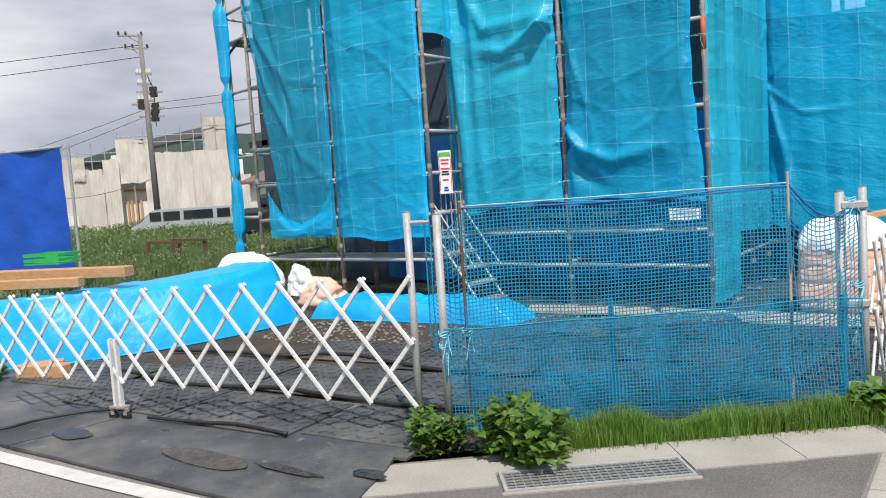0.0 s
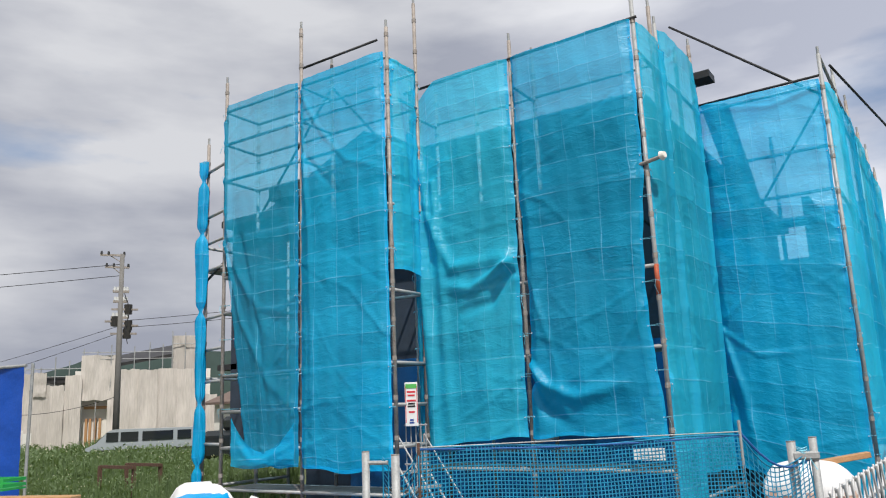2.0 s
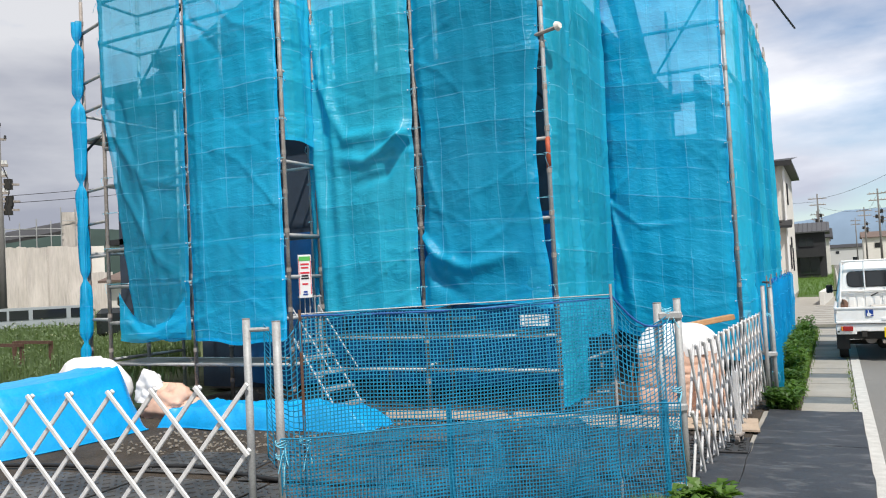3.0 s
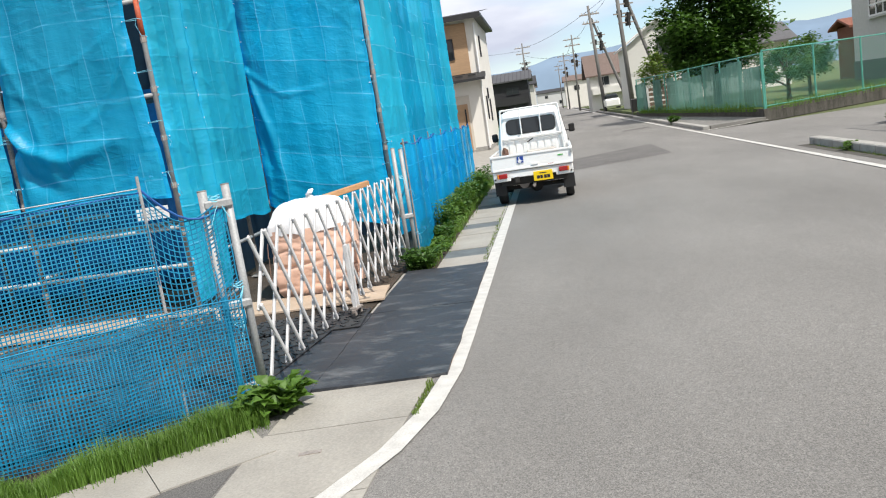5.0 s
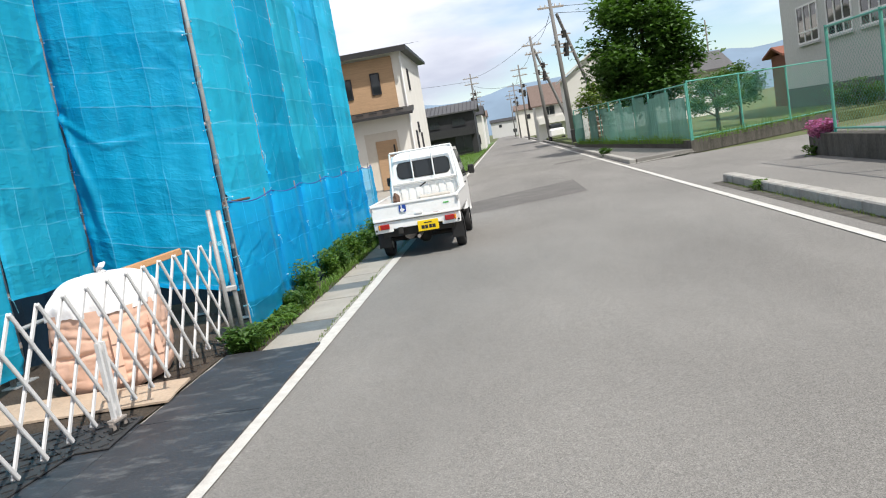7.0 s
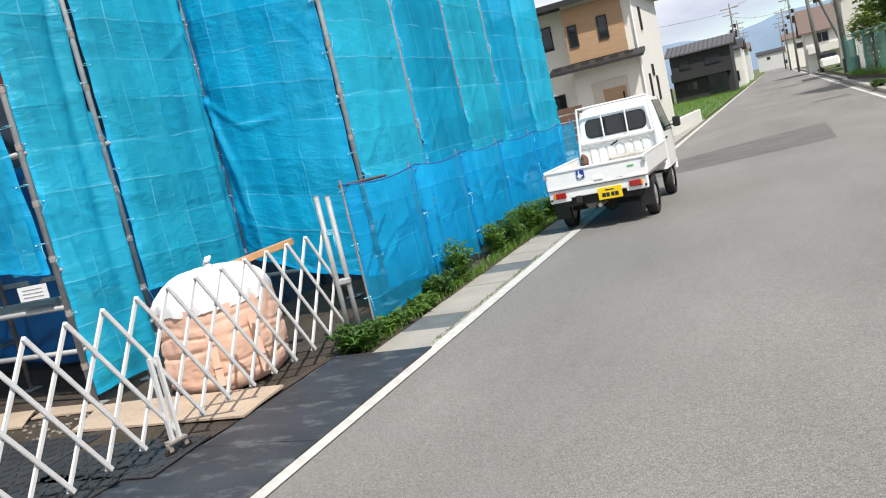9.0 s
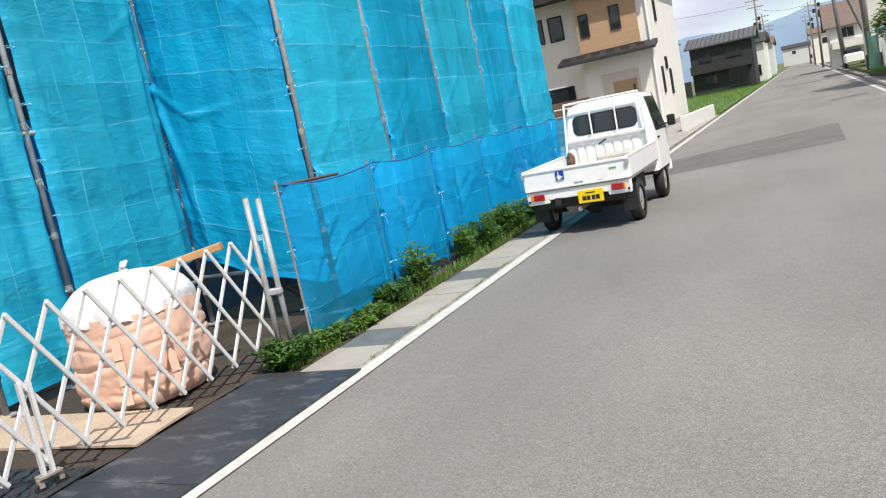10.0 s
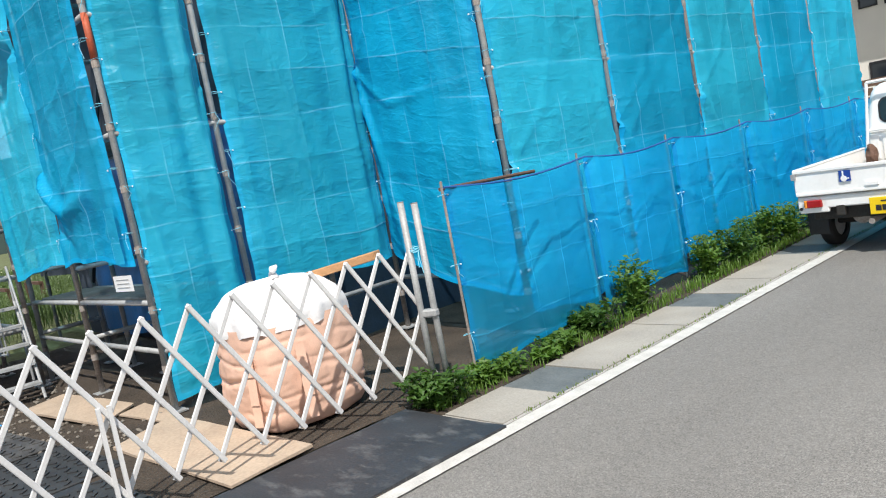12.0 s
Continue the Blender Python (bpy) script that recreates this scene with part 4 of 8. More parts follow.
    tall = np.linspace(0, 1, nv + 1)
    for u0, u1 in ((0.0, hem), (1 - hem, 1.0)):
        part("hem", cloth(np.array([u0, u1]), tall, 0.004), material, ob, smooth=True)
    part("hem", cloth(np.linspace(0.001, 0.999, nu + 1), np.array([0.0, 0.04 / H]), 0.004), material, ob, smooth=True)
    for u, pole in ((0.6 * hem, a), (1 - 0.6 * hem, b)):
        zs = [k for k in np.arange(tie / 2, H, tie) if 0.05 < k / H < 0.98]
        P, _ = spots([u] * len(zs), [k / H for k in zs], 0.008)
        cords = Geo()
        for x, y_, z in P.tolist():
            e = part("grommet", GROMMET, WHITE_PRINT, ob)
            e.matrix_local = pose(x * UNIT, y_ * UNIT, z * UNIT) @ nrm.to_track_quat('Z', 'Y').to_matrix().to_4x4()
            c = Vector((pole.x, pole.y, z))
            out_, side = nrm * 0.034, d * 0.034
            p = Vector((x, y_, z))
            cords.path([p, c + out_ + Vector((0, 0, 0.008)), c + side * (1 if pole is b else -1), c - out_ * 0.6, p - nrm * 0.012], 0.0024, 4)
            if rng.random() < 0.4:
                q = c + out_
                cords.path([q, q + d * rng.uniform(-0.03, 0.03) + nrm * 0.02 - Vector((0, 0, 0.05)), q + d * rng.uniform(-0.05, 0.05) + nrm * 0.012 - Vector((0, 0, rng.uniform(0.08, 0.16)))], 0.0024, 4)
        part("tie_cord", cords, CORD, ob, "pale blue cord knotted to the pole")["kind"] = "stuff"
    return ob


SL = "translucent blue mesh sheet tied to scaffold poles, creased"
SLK = "translucent blue mesh sheet hanging slack with deep folds"
# block A
a1 = sheet(SLK, (-8.6, YA - 0.03), (-7.12, YA - 0.03), 1.0, 5.95, BLUE_NET_THIN, 0.06, 1.0, skew=(-0.04, -0.06, 0.0, 0), slant=0.5, creases=(
    (((0.02, 0.95), (0.12, 0.68), (0.28, 0.48), (0.6, 0.33)), 0.05, 0.06), (((0.02, 0.78), (0.2, 0.52), (0.5, 0.4), (0.97, 0.37)), 0.035, 0.05),
    (((0.02, 0.6), (0.25, 0.36), (0.6, 0.2), (0.97, 0.14)), 0.04, 0.06), (((0.97, 0.9), (0.6, 0.76), (0.2, 0.72)), 0.02, 0.03), (((0.3, 0.6), (0.5, 0.3), (0.55, 0.1)), -0.03, 0.05)))
# its lower end is turned up into a slack pouch
g = Geo().grid(40, 16, lambda u, v: (-8.28 + 1.13 * u, YA - 0.115 - 0.05 * math.sin(math.pi * u) * math.sin(math.pi * min(1.0, v + 0.15)) - 0.015 * nz(u * 5, v * 4, 2), 0.93 - 0.03 * math.sin(5 * u) + (0.62 - 0.36 * math.sin(math.pi * u) ** 0.8 - 0.12 * u) * v))
g.uv = [(x, z) for x, y_, z in g.v]
part("turned_up_end", g, BLUE_NET, a1, "lower end of the sheet turned up into a pouch", smooth=True)
sheet(SL, (-7.12, YA - 0.03), (-5.66, YA - 0.03), 0.9, 5.95, BLUE_NET, 0.05, 2.0, skew=(0, 0, 0, 0.02), creases=(
    (((0.02, 0.97), (0.3, 0.84), (0.6, 0.74), (0.97, 0.7)), 0.03, 0.03), (((0.02, 0.93), (0.14, 0.6), (0.18, 0.3), (0.2, 0.05)), 0.035, 0.05),
    (((0.06, 0.8), (0.3, 0.72), (0.5, 0.66)), -0.025, 0.03), (((0.97, 0.3), (0.6, 0.42), (0.3, 0.46)), 0.02, 0.03), (((0.03, 0.45), (0.5, 0.22), (0.97, 0.08)), 0.012, 0.016)))
sheet(SL, (-5.66, YA), (-5.66, YA + 0.62), 3.2, 5.9, BLUE_NET_PALE, 0.03, 3.0, creases=((((0.05, 0.95), (0.4, 0.5), (0.5, 0.05)), 0.04, 0.05), (((0.9, 0.9), (0.7, 0.5), (0.7, 0.05)), -0.04, 0.05)))
# block B
sheet(SLK, (-5.86, YB - 0.03), (-4.33, YB - 0.03), 1.18, 5.75, BLUE_NET_PALE, 0.07, 4.0, skew=(-0.05, 0.0, 0.0, 0.0), cut=0.4, creases=(
    (((0.03, 0.9), (0.1, 0.62), (0.17, 0.3), (0.2, 0.0)), 0.17, 0.07), (((0.07, 0.92), (0.2, 0.6), (0.42, 0.45), (0.93, 0.46)), 0.09, 0.06), (((0.01, 0.82), (0.045, 0.4), (0.06, 0.0)), 0.07, 0.04),
    (((0.93, 0.44), (0.6, 0.385), (0.4, 0.4)), 0.1, 0.06), (((0.95, 0.42), (0.75, 0.345), (0.5, 0.33)), -0.07, 0.05), (((0.25, 0.7), (0.32, 0.4), (0.34, 0.05)), 0.05, 0.06), (((0.97, 0.4), (0.93, 0.2), (0.9, 0.0)), 0.04, 0.05)),
    pulls=((0.9, 0.44, 0.06, 0.12),))
b2 = sheet(SL, (-4.33, YB - 0.03), (-2.75, YB - 0.03), 1.16, 5.75, BLUE_NET, 0.05, 5.0, skew=(0.06, 0.0, 0.0, 0.02), edges=(0.05, 0.09), creases=(
    (((0.02, 0.4), (0.2, 0.22), (0.32, 0.04)), 0.03, 0.04), (((0.01, 0.17), (0.16, 0.12), (0.4, 0.09), (0.72, 0.12)), 0.1, 0.06), (((0.01, 0.13), (0.12, 0.07), (0.3, 0.03)), -0.09, 0.06),
    (((0.2, 0.36), (0.75, 0.13)), 0.012, 0.012), (((0.98, 0.3), (0.7, 0.18), (0.45, 0.14)), 0.025, 0.03), (((0.02, 0.62), (0.25, 0.58), (0.45, 0.5)), 0.02, 0.025)))
g = Geo().grid(12, 12, lambda u, v: (-3.12 + 0.33 * u, YB - 0.105 - 0.01 * nz(u * 4, v * 4), 1.17 + 0.42 * v))
g.uv = [(x + 3.3, z + 2.2) for x, y_, z in g.v]
part("patch", g, BLUE_NET_PALE, b2, "paler square patch sewn on the sheet", smooth=True)
# return and set-back front
sheet(SL, (-2.75, YB), (-2.75, 10.97), 0.1, 5.75, BLUE_NET_PALE, 0.04, 6.0, edges=(0.0, 0.03), creases=(
    (((0.95, 0.98), (0.84, 0.7), (0.8, 0.45), (0.86, 0.02)), 0.08, 0.05), (((0.9, 0.75), (0.68, 0.5), (0.62, 0.1)), -0.05, 0.05), (((0.97, 0.4), (0.8, 0.22), (0.75, 0.0)), 0.06, 0.05), (((0.05, 0.3), (0.2, 0.15), (0.3, 0.0)), 0.03, 0.04)))
sheet(SL, (-2.75, 11.0), (-2.75, YC), 0.72, 6.0, BLUE_NET_PALE, 0.05, 7.0, edges=(0.01, 0.0), creases=(
    (((0.99, 0.95), (0.9, 0.6), (0.84, 0.3), (0.86, 0.02)), 0.05, 0.05), (((0.3, 0.4), (0.6, 0.12), (0.75, 0.04)), 0.015, 0.02), (((0.97, 0.5), (0.9, 0.25), (0.92, 0.02)), -0.05, 0.05)))
sheet(SLK, (-2.75, YC - 0.02), (SX, YC - 0.02), 0.62, 5.42, BLUE_NET, 0.07, 8.0, skew=(0.1, -0.3, 0.0, 0.0), creases=(
    (((0.01, 0.36), (0.15, 0.2), (0.2, 0.02)), 0.07, 0.05), (((0.01, 0.34), (0.08, 0.15), (0.08, 0.0)), -0.05, 0.04), (((0.01, 0.36), (0.3, 0.3), (0.6, 0.32)), 0.03, 0.03), (((0.01, 0.37), (0.25, 0.45), (0.5, 0.62)), 0.02, 0.025), (((0.99, 0.98), (0.6, 0.95), (0.3, 0.97)), 0.03, 0.03)))
# street side
ys = (YC,) + S_y
for i, (y0, y1) in enumerate(zip(ys, ys[1:])):
    knot = 0.2 + 0.03 * (i % 3)
    sheet(SL, (SX, y0), (SX, y1), 0.16, 5.55 if i else 5.4, BLUE_NET if i % 2 else BLUE_NET_PALE, 0.05, 9.0 + i, density=26 if i < 3 else 18, creases=(
        (((0.99, knot), (0.85, knot + 0.08), (0.7, knot + 0.22)), 0.035, 0.03), (((0.99, knot), (0.88, knot - 0.06), (0.85, 0.02)), 0.05, 0.04), (((0.01, knot + 0.02), (0.15, knot - 0.05), (0.2, 0.02)), 0.05, 0.04), (((0.01, knot + 0.03), (0.3, knot + 0.1), (0.55, knot + 0.26)), 0.02, 0.02)))
sheet(SL, (SX, S_y[-1]), (-2.4, S_y[-1] + 0.1), 0.5, 5.5, BLUE_NET, 0.05, 17.0, density=10)
# lower skirt of overlapping sheets on thin poles
LOW = [(-0.76, 11.37), (-0.86, 13.0), (-0.9, 14.4), (-0.92, 15.9), (-0.94, 17.5), (-0.96, 19.1), (-1.0, 20.4)]
for i, (p, q) in enumerate(zip(LOW, LOW[1:])):
    sheet("blue net skirt hung along a rope over green weeds", p, q, 0.1, 1.3, BLUE_NET_DEEP, 0.04, 30.0 + i, density=24, top_sag=0.06, loose=6, group="blue skirt along the street",
          creases=((((0.0, 0.6), (0.3, 0.42), (0.6, 0.62), (1.0, 0.5)), 0.03, 0.03),))
skirt = thing("skirt_fence", "thin steel poles and rope carrying the low blue skirt", "fence", (-0.8, 11.37, 0))
for i, (x, y) in enumerate(LOW):
    part("post", Geo().tube((x + 0.8 - (0.035 if i else -0.02), y - 11.37, 0.0), (x + 0.8 - (0.035 if i else -0.02), y - 11.37, 1.34), 0.009), DARK_STEEL, skirt)
for p, q in zip(LOW, LOW[1:]):
    pts = [Vector((p[0] + (q[0] - p[0]) * k / 8 + 0.84, p[1] + (q[1] - p[1]) * k / 8 - 11.37, 1.3 - 0.05 * math.sin(math.pi * k / 8))) for k in range(9)]
    part("rope", Geo().path(pts, 0.008), ROPE_BLUE, skirt)
part("rail", Geo().tube((0.04, 0, 1.29), (-0.1, 1.1, 1.27), 0.013), RUST, skirt)

# rolled-up sheet hanging on the end pole
def gathered(u, v):
    z = 0.65 + 4.65 * v
    a = 2 * math.pi * u
    tied = max(math.exp(-((z - zt) / 0.07) ** 2) for zt in (0.9, 1.75, 3.05, 4.2, 5.0))
    r = (0.078 + 0.03 * nz(0, z * 1.1, 6)) * (1 - 0.68 * tied)
    fold = 1 + 0.75 * nz(math.cos(a) * 1.8, math.sin(a) * 1.8, z * 0.7) + 0.3 * nz(math.cos(a) * 4, math.sin(a) * 4, z * 2.4)
    return (-9.22 + r * fold * math.cos(a) + 0.025 * nz(0, z, 2), YA + 0.12 + 0.6 * r * fold * math.sin(a), z)


g = Geo().grid(28, 120, gathered)
g.uv = [(x + y, z) for x, y, z in g.v]
solid("rolled_sheet", g, BLUE_NET, "blue mesh sheet gathered and tied round a pole", "mesh sheet", smooth=True)
# loose sheet and roof edge seen behind the set-back front
g = Geo()
g.grid(20, 8, lambda u, v: (-2.9 + 1.28 * u - 0.25 * v * u, 13.3 + 0.1 * v, 4.02 - 1.14 * u - (0.36 + 0.05 * u) * v + 0.03 * nz(u * 5, v * 4)))
g.uv = [(x, z) for x, y, z in g.v]
solid("loose_sheet", g, BLUE_NET, "loose blue sheet slung slantwise behind the scaffold", "mesh sheet", smooth=True)

# ---- house under the sheets ----
house = thing("house", "two-storey house under renovation with dark tiled eaves", "house", (-5.6, 15.5, 0))
H = Vector((-5.6, 15.5, 0))
part("wall", Geo().box((-0.55, 0.1, 2.5), (6.1, 7.9, 5.0)), SHEATHING, house)
part("wing_wall", Geo().box((-4.5, -1.1, 2.9), (1.7, 5.6, 4.0)), SHEATHING, house)
part("gable_wall", Geo().add([(-4.9, -3.95, 4.9), (0.3, -3.95, 4.9), (-2.2, -3.95, 6.05), (-4.9, 2.0, 4.9), (0.3, 2.0, 4.9), (-2.2, 2.0, 6.05)], [(0, 1, 2), (5, 4, 3), (0, 2, 5, 3), (2, 1, 4, 5), (1, 0, 3, 4)]), SHEATHING, house)
part("wing_roof", Geo().box((-4.75, -1.1, 4.97), (1.35, 6.0, 0.12)), DARK_ROOF, house)
part("low_eave", Geo().box((-5.45, -3.3, 2.42), (0.5, 1.2, 0.1)), DARK_ROOF, house)
part("wall", Geo().box((3.05, -0.6, 1.7), (1.1, 1.4, 3.4)), SHEATHING, house)
part("wall", Geo().box((3.05, 2.3, 1.85), (1.1, 4.4, 3.7)), SHEATHING, house)
part("upper_wall", Geo().box((3.53, 2.75, 4.3), (0.12, 3.5, 1.2)), SHEATHING, house)
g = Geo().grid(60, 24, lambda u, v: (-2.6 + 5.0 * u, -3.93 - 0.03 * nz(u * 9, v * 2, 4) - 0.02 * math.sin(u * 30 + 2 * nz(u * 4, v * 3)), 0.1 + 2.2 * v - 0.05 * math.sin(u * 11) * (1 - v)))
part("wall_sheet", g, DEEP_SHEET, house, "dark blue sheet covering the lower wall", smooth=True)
roof = part("roof", Geo().prism([(-3.75, -4.55), (2.62, -4.55), (2.62, 4.8), (-3.75, 4.8)], 5.02, 5.22), DARK_ROOF, house, "dark tiled roof with rounded eave tiles")
g = Geo()
g.add([(-3.7, -4.5, 5.22), (2.62, -4.5, 5.22), (2.62, 4.8, 5.22), (-3.7, 4.8, 5.22), (-1.0, 0, 5.6), (1.0, 0, 5.6)], [(0, 1, 5, 4), (1, 2, 5), (2, 3, 4, 5), (3, 0, 4)])
part("tiles", g, DARK_ROOF, roof)
for k in range(19):
    part("eave_tile", Geo().tube((-3.2 + k * 0.32, -4.56, 5.19), (-3.2 + k * 0.32, -4.2, 5.22), 0.075, 8), DARK_ROOF, roof)
part("verge", Geo().add([(2.7, -2.1, 5.8), (3.08, -2.1, 5.74), (3.36, -2.1, 4.24), (3.07, -2.1, 4.18), (2.7, -1.98, 5.8), (3.08, -1.98, 5.74), (3.36, -1.98, 4.24), (3.07, -1.98, 4.18)],
                        [(0, 3, 2, 1), (4, 5, 6, 7), (0, 1, 5, 4), (1, 2, 6, 5), (2, 3, 7, 6), (3, 0, 4, 7)]), DARK_ROOF, house, "steep dark verge of the roof")
part("eave_end", Geo().box((2.95, -2.85, 5.9), (0.26, 0.3, 0.1)), DARK_ROOF, house, "dark end of the upper eave")
for x, z in ((0.6, 1.5),):
    w = part("window", Geo().box((x, -3.87, z), (1.2, 0.06, 1.0)), GLASS, house)
    part("frame", Geo().box((x, -3.9, z + 0.52), (1.3, 0.08, 0.05)), STEEL, w)
    part("frame", Geo().box((x, -3.9, z - 0.52), (1.3, 0.08, 0.05)), STEEL, w)


# ---- expanding gates ----
RIVET = Geo().ball((0, 0, 0), 0.017, 6, 4).mesh("rivet", STEEL)


def expanding_gate(label, knots, z_of, group):
    """Crossing flat bars on a line of knots: each bar runs over two steps from bottom to top, or top to bottom."""
    t = thing("folding_gate", label, "gate", (knots[0][0], knots[0][1], 0), group=group)
    o = Vector((knots[0][0], knots[0][1], 0))
    n = len(knots)

    def P(i, f, side):
        x, y = knots[i]
        z0, z1 = z_of(i)
        dn = Vector(knots[min(i + 1, n - 1)]) - Vector(knots[max(i - 1, 0)])
        dn = Vector((-dn.y, dn.x)).normalized() * 0.011 * side
        return Vector((x + dn.x, y + dn.y, z0 + (z1 - z0) * f)) - o

    def bar(p, q):
        d = q - p
        L = d.length
        ex = d / L
        m = Matrix.Translation((p + q) / 2) @ d.to_track_quat('X', 'Z').to_matrix().to_4x4()
        part("bar", Geo().box((0, 0, 0), (L + 0.045, 0.015, 0.027), 0, 0.004, m), ALU, t)
    for i in range(n):
        if i + 2 < n:
            bar(P(i, 0, 1), P(i + 2, 1, 1))
            bar(P(i, 1, -1), P(i + 2, 0, -1))
    # half bars close the two ends
    bar(P(0, 0.5, 1), P(1, 1, 1)); bar(P(0, 0.5, -1), P(1, 0, -1))
    bar(P(n - 2, 0, 1), P(n - 1, 0.5, 1)); bar(P(n - 2, 1, -1), P(n - 1, 0.5, -1))
    for i in range(n):
        for f in (0, 0.5, 1):
            if 0 < i < n - 1 or f == 0.5:
                c = P(i, f, 0)
                part("rivet", RIVET, STEEL, t).location = c * UNIT
    return t, o


def caster_leg(t, o, x, y, rz, top):
    q = Vector((x, y, 0)) - o
    m = Matrix.Translation(q) @ Matrix.Rotation(radians(rz), 4, 'Z')
    g = Geo()
    for s in (-0.025, 0.025):
        g.box((0, 0, 0), (0.02, 0.03, top - 0.1), m=m @ pose(s, 0, (top + 0.1) / 2))
    part("leg", g, ALU, t)
    part("foot", Geo().box((0, 0, 0), (0.13, 0.06, 0.02), 0, 0.004, m @ pose(0, 0, 0.105)), DARK_STEEL, t)
    for px, py in ((-0.055, 0.0), (0.055, 0.0)):
        c = m @ Vector((px, py, 0.042))
        e = m.to_3x3() @ Vector((0, 0.012, 0))
        part("caster", Geo().tube(c - e, c + e, 0.036, 14), BLACK_PLASTIC, t)
        part("fork", Geo().box((0, 0, 0), (0.03, 0.036, 0.05), 0, 0.004, m @ pose(px, py, 0.075)), DARK_STEEL, t)


knots = [(-0.985 + 0.0095 * k, 7.45 + 0.2435 * k) for k in range(16)]
gt, go = expanding_gate("white-painted aluminium folding gate, half stretched, beside the street", knots, lambda i: (0.16, 0.965), "folding gates")
caster_leg(gt, go, -0.9, 9.13, 80, 0.62)
xs = [-3.1 - 0.285 * k + 0.0024 * k * k for k in range(14)]
lknots = [(x, 5.69 + (x + 3.1) * 0.245) for x in xs]
gt2, go2 = expanding_gate("white-painted aluminium folding gate stretched across the lot entrance", lknots, lambda i: (0.23 + 0.007 * i, 0.955 - 0.0075 * i), "folding gates")
caster_leg(gt2, go2, -5.27, 5.15, 15, 0.58)


# ---- posts, corner net ----
def post(x, y, top, r, lean=(0, 0), label="galvanised steel pipe post driven into the ground", cap=True):
    t = thing("post", label, "post", (x, y, 0), group="pipe posts")
    part("pipe", Geo().tube((0, 0, -0.05), (lean[0], lean[1], top), r, 12), STEEL, t, smooth=True)
    part("cap", Geo().tube((lean[0], lean[1], top), (lean[0], lean[1], top + 0.006), r * 1.02, 12), DARK_STEEL, t)
    return t


gp = post(-3.115, 5.745, 1.33, 0.022)
part("rail", Geo().tube((0.0, 0.0, 1.27), (0.12, 0.05, 1.27), 0.012), STEEL, gp)
part("rail", Geo().tube((0.0, 0.0, 0.12), (0.14, 0.06, 0.12), 0.012), STEEL, gp)
post(-2.93, 5.78, 1.31, 0.024)
mp = post(-1.02, 7.37, 1.3, 0.023)
post(-1.13, 7.3, 1.28, 0.026)
for z in (0.12, 0.62, 1.2):
    part("clamp", Geo().box((-0.05, -0.03, z), (0.16, 0.07, 0.05), 30, 0.01), STEEL, mp)
fp = post(-0.73, 11.11, 1.24, 0.021)
part("clamp", Geo().box((-0.03, -0.02, 0.55), (0.12, 0.06, 0.05), 20, 0.01), STEEL, fp)
post(-0.80, 11.06, 1.26, 0.021)


def net_panel(label, a, b, z_of, cell=0.021, seed=0, r=0.0011, off=lambda u, v: 0.0):
    """A knotted net between two plan points: crossing cords as thin strips."""
    a, b = Vector((*a, 0)), Vector((*b, 0))
    d = (b - a).normalized()
    nrm = Vector((d.y, -d.x, 0))
    L = (b - a).length
    g = Geo()

    def at(u, v):
        z0, z1 = z_of(u)
        p = a + d * (L * u) + nrm * off(u, v)
        return Vector((p.x, p.y, z0 + (z1 - z0) * v))
    nu = int(L / cell)
    nv = int((z_of(0.5)[1] - z_of(0.5)[0]) / cell)
    for i in range(nu + 1):
        u = i / nu
        col = [at(u, j / 26) for j in range(27)]
        o = len(g.v)
        for p in col:
            g.v += [tuple(p - d * r * 1.6), tuple(p + d * r * 1.6)]
        g.f += [(o + 2 * j, o + 2 * j + 1, o + 2 * j + 3, o + 2 * j + 2) for j in range(26)]
    for j in range(nv + 1):
        v = j / nv
        row = [at(i / 48, v) for i in range(49)]
        o = len(g.v)
        for p in row:
            g.v += [tuple(p - Vector((0, 0, r * 1.6))), tuple(p + Vector((0, 0, r * 1.6)))]
        g.f += [(o + 2 * i, o + 2 * i + 1, o + 2 * i + 3, o + 2 * i + 2) for i in range(48)]
    net = solid("net", g, NETTING, label, "net", "nets at the corner")
    part("border_rope", Geo().path([at(k / 24, 1.0) for k in range(25)], 0.0045, 5), NETTING, net, "doubled blue edge cord", smooth=True)
    for u in (0.0, 1.0):
        part("border_rope", Geo().path([at(u, k / 14) for k in range(15)], 0.0045, 5), NETTING, net, "doubled blue edge cord", smooth=True)
    return net


NA, NB = (-2.84, 5.88), (-1.36, 7.07)
wob = lambda s: (lambda u, v: 0.035 * nz(u * 3, v * 2, s) + 0.02 * nz(u * 9, v * 5, s))
net_panel("coarse blue safety net hung between posts at the corner", NA, NB, lambda u: (0.08 + 0.03 * nz(u * 4, 1), 1.33 + 0.012 * math.sin(u * 9)), 0.021, 1, 0.0019, wob(1))
net_panel("second layer of blue net folded over the lower half", (-2.95, 5.8), (-1.05, 7.32), lambda u: (0.06 + 0.05 * nz(u * 4, 2), 0.66 + 0.05 * nz(u * 3, 8)), 0.02, 2, 0.0014, lambda u, v: 0.05 + 0.04 * nz(u * 4, v * 2, 2))
net_panel("loose end of blue net sagging towards the post", NB, (-1.04, 7.34), lambda u: (0.2 + 0.3 * u, 1.33 - 0.35 * math.sin(math.pi * u * 0.6) * (1 - u) - 0.1 * u), 0.027, 3, 0.002, wob(3))
net_panel("loose end of blue net drawn to the gate post", (-3.02, 5.78), NA, lambda u: (0.55 - 0.3 * u, 1.3 - 0.12 * math.sin(math.pi * u) + 0.03 * u), 0.027, 4, 0.002, wob(4))
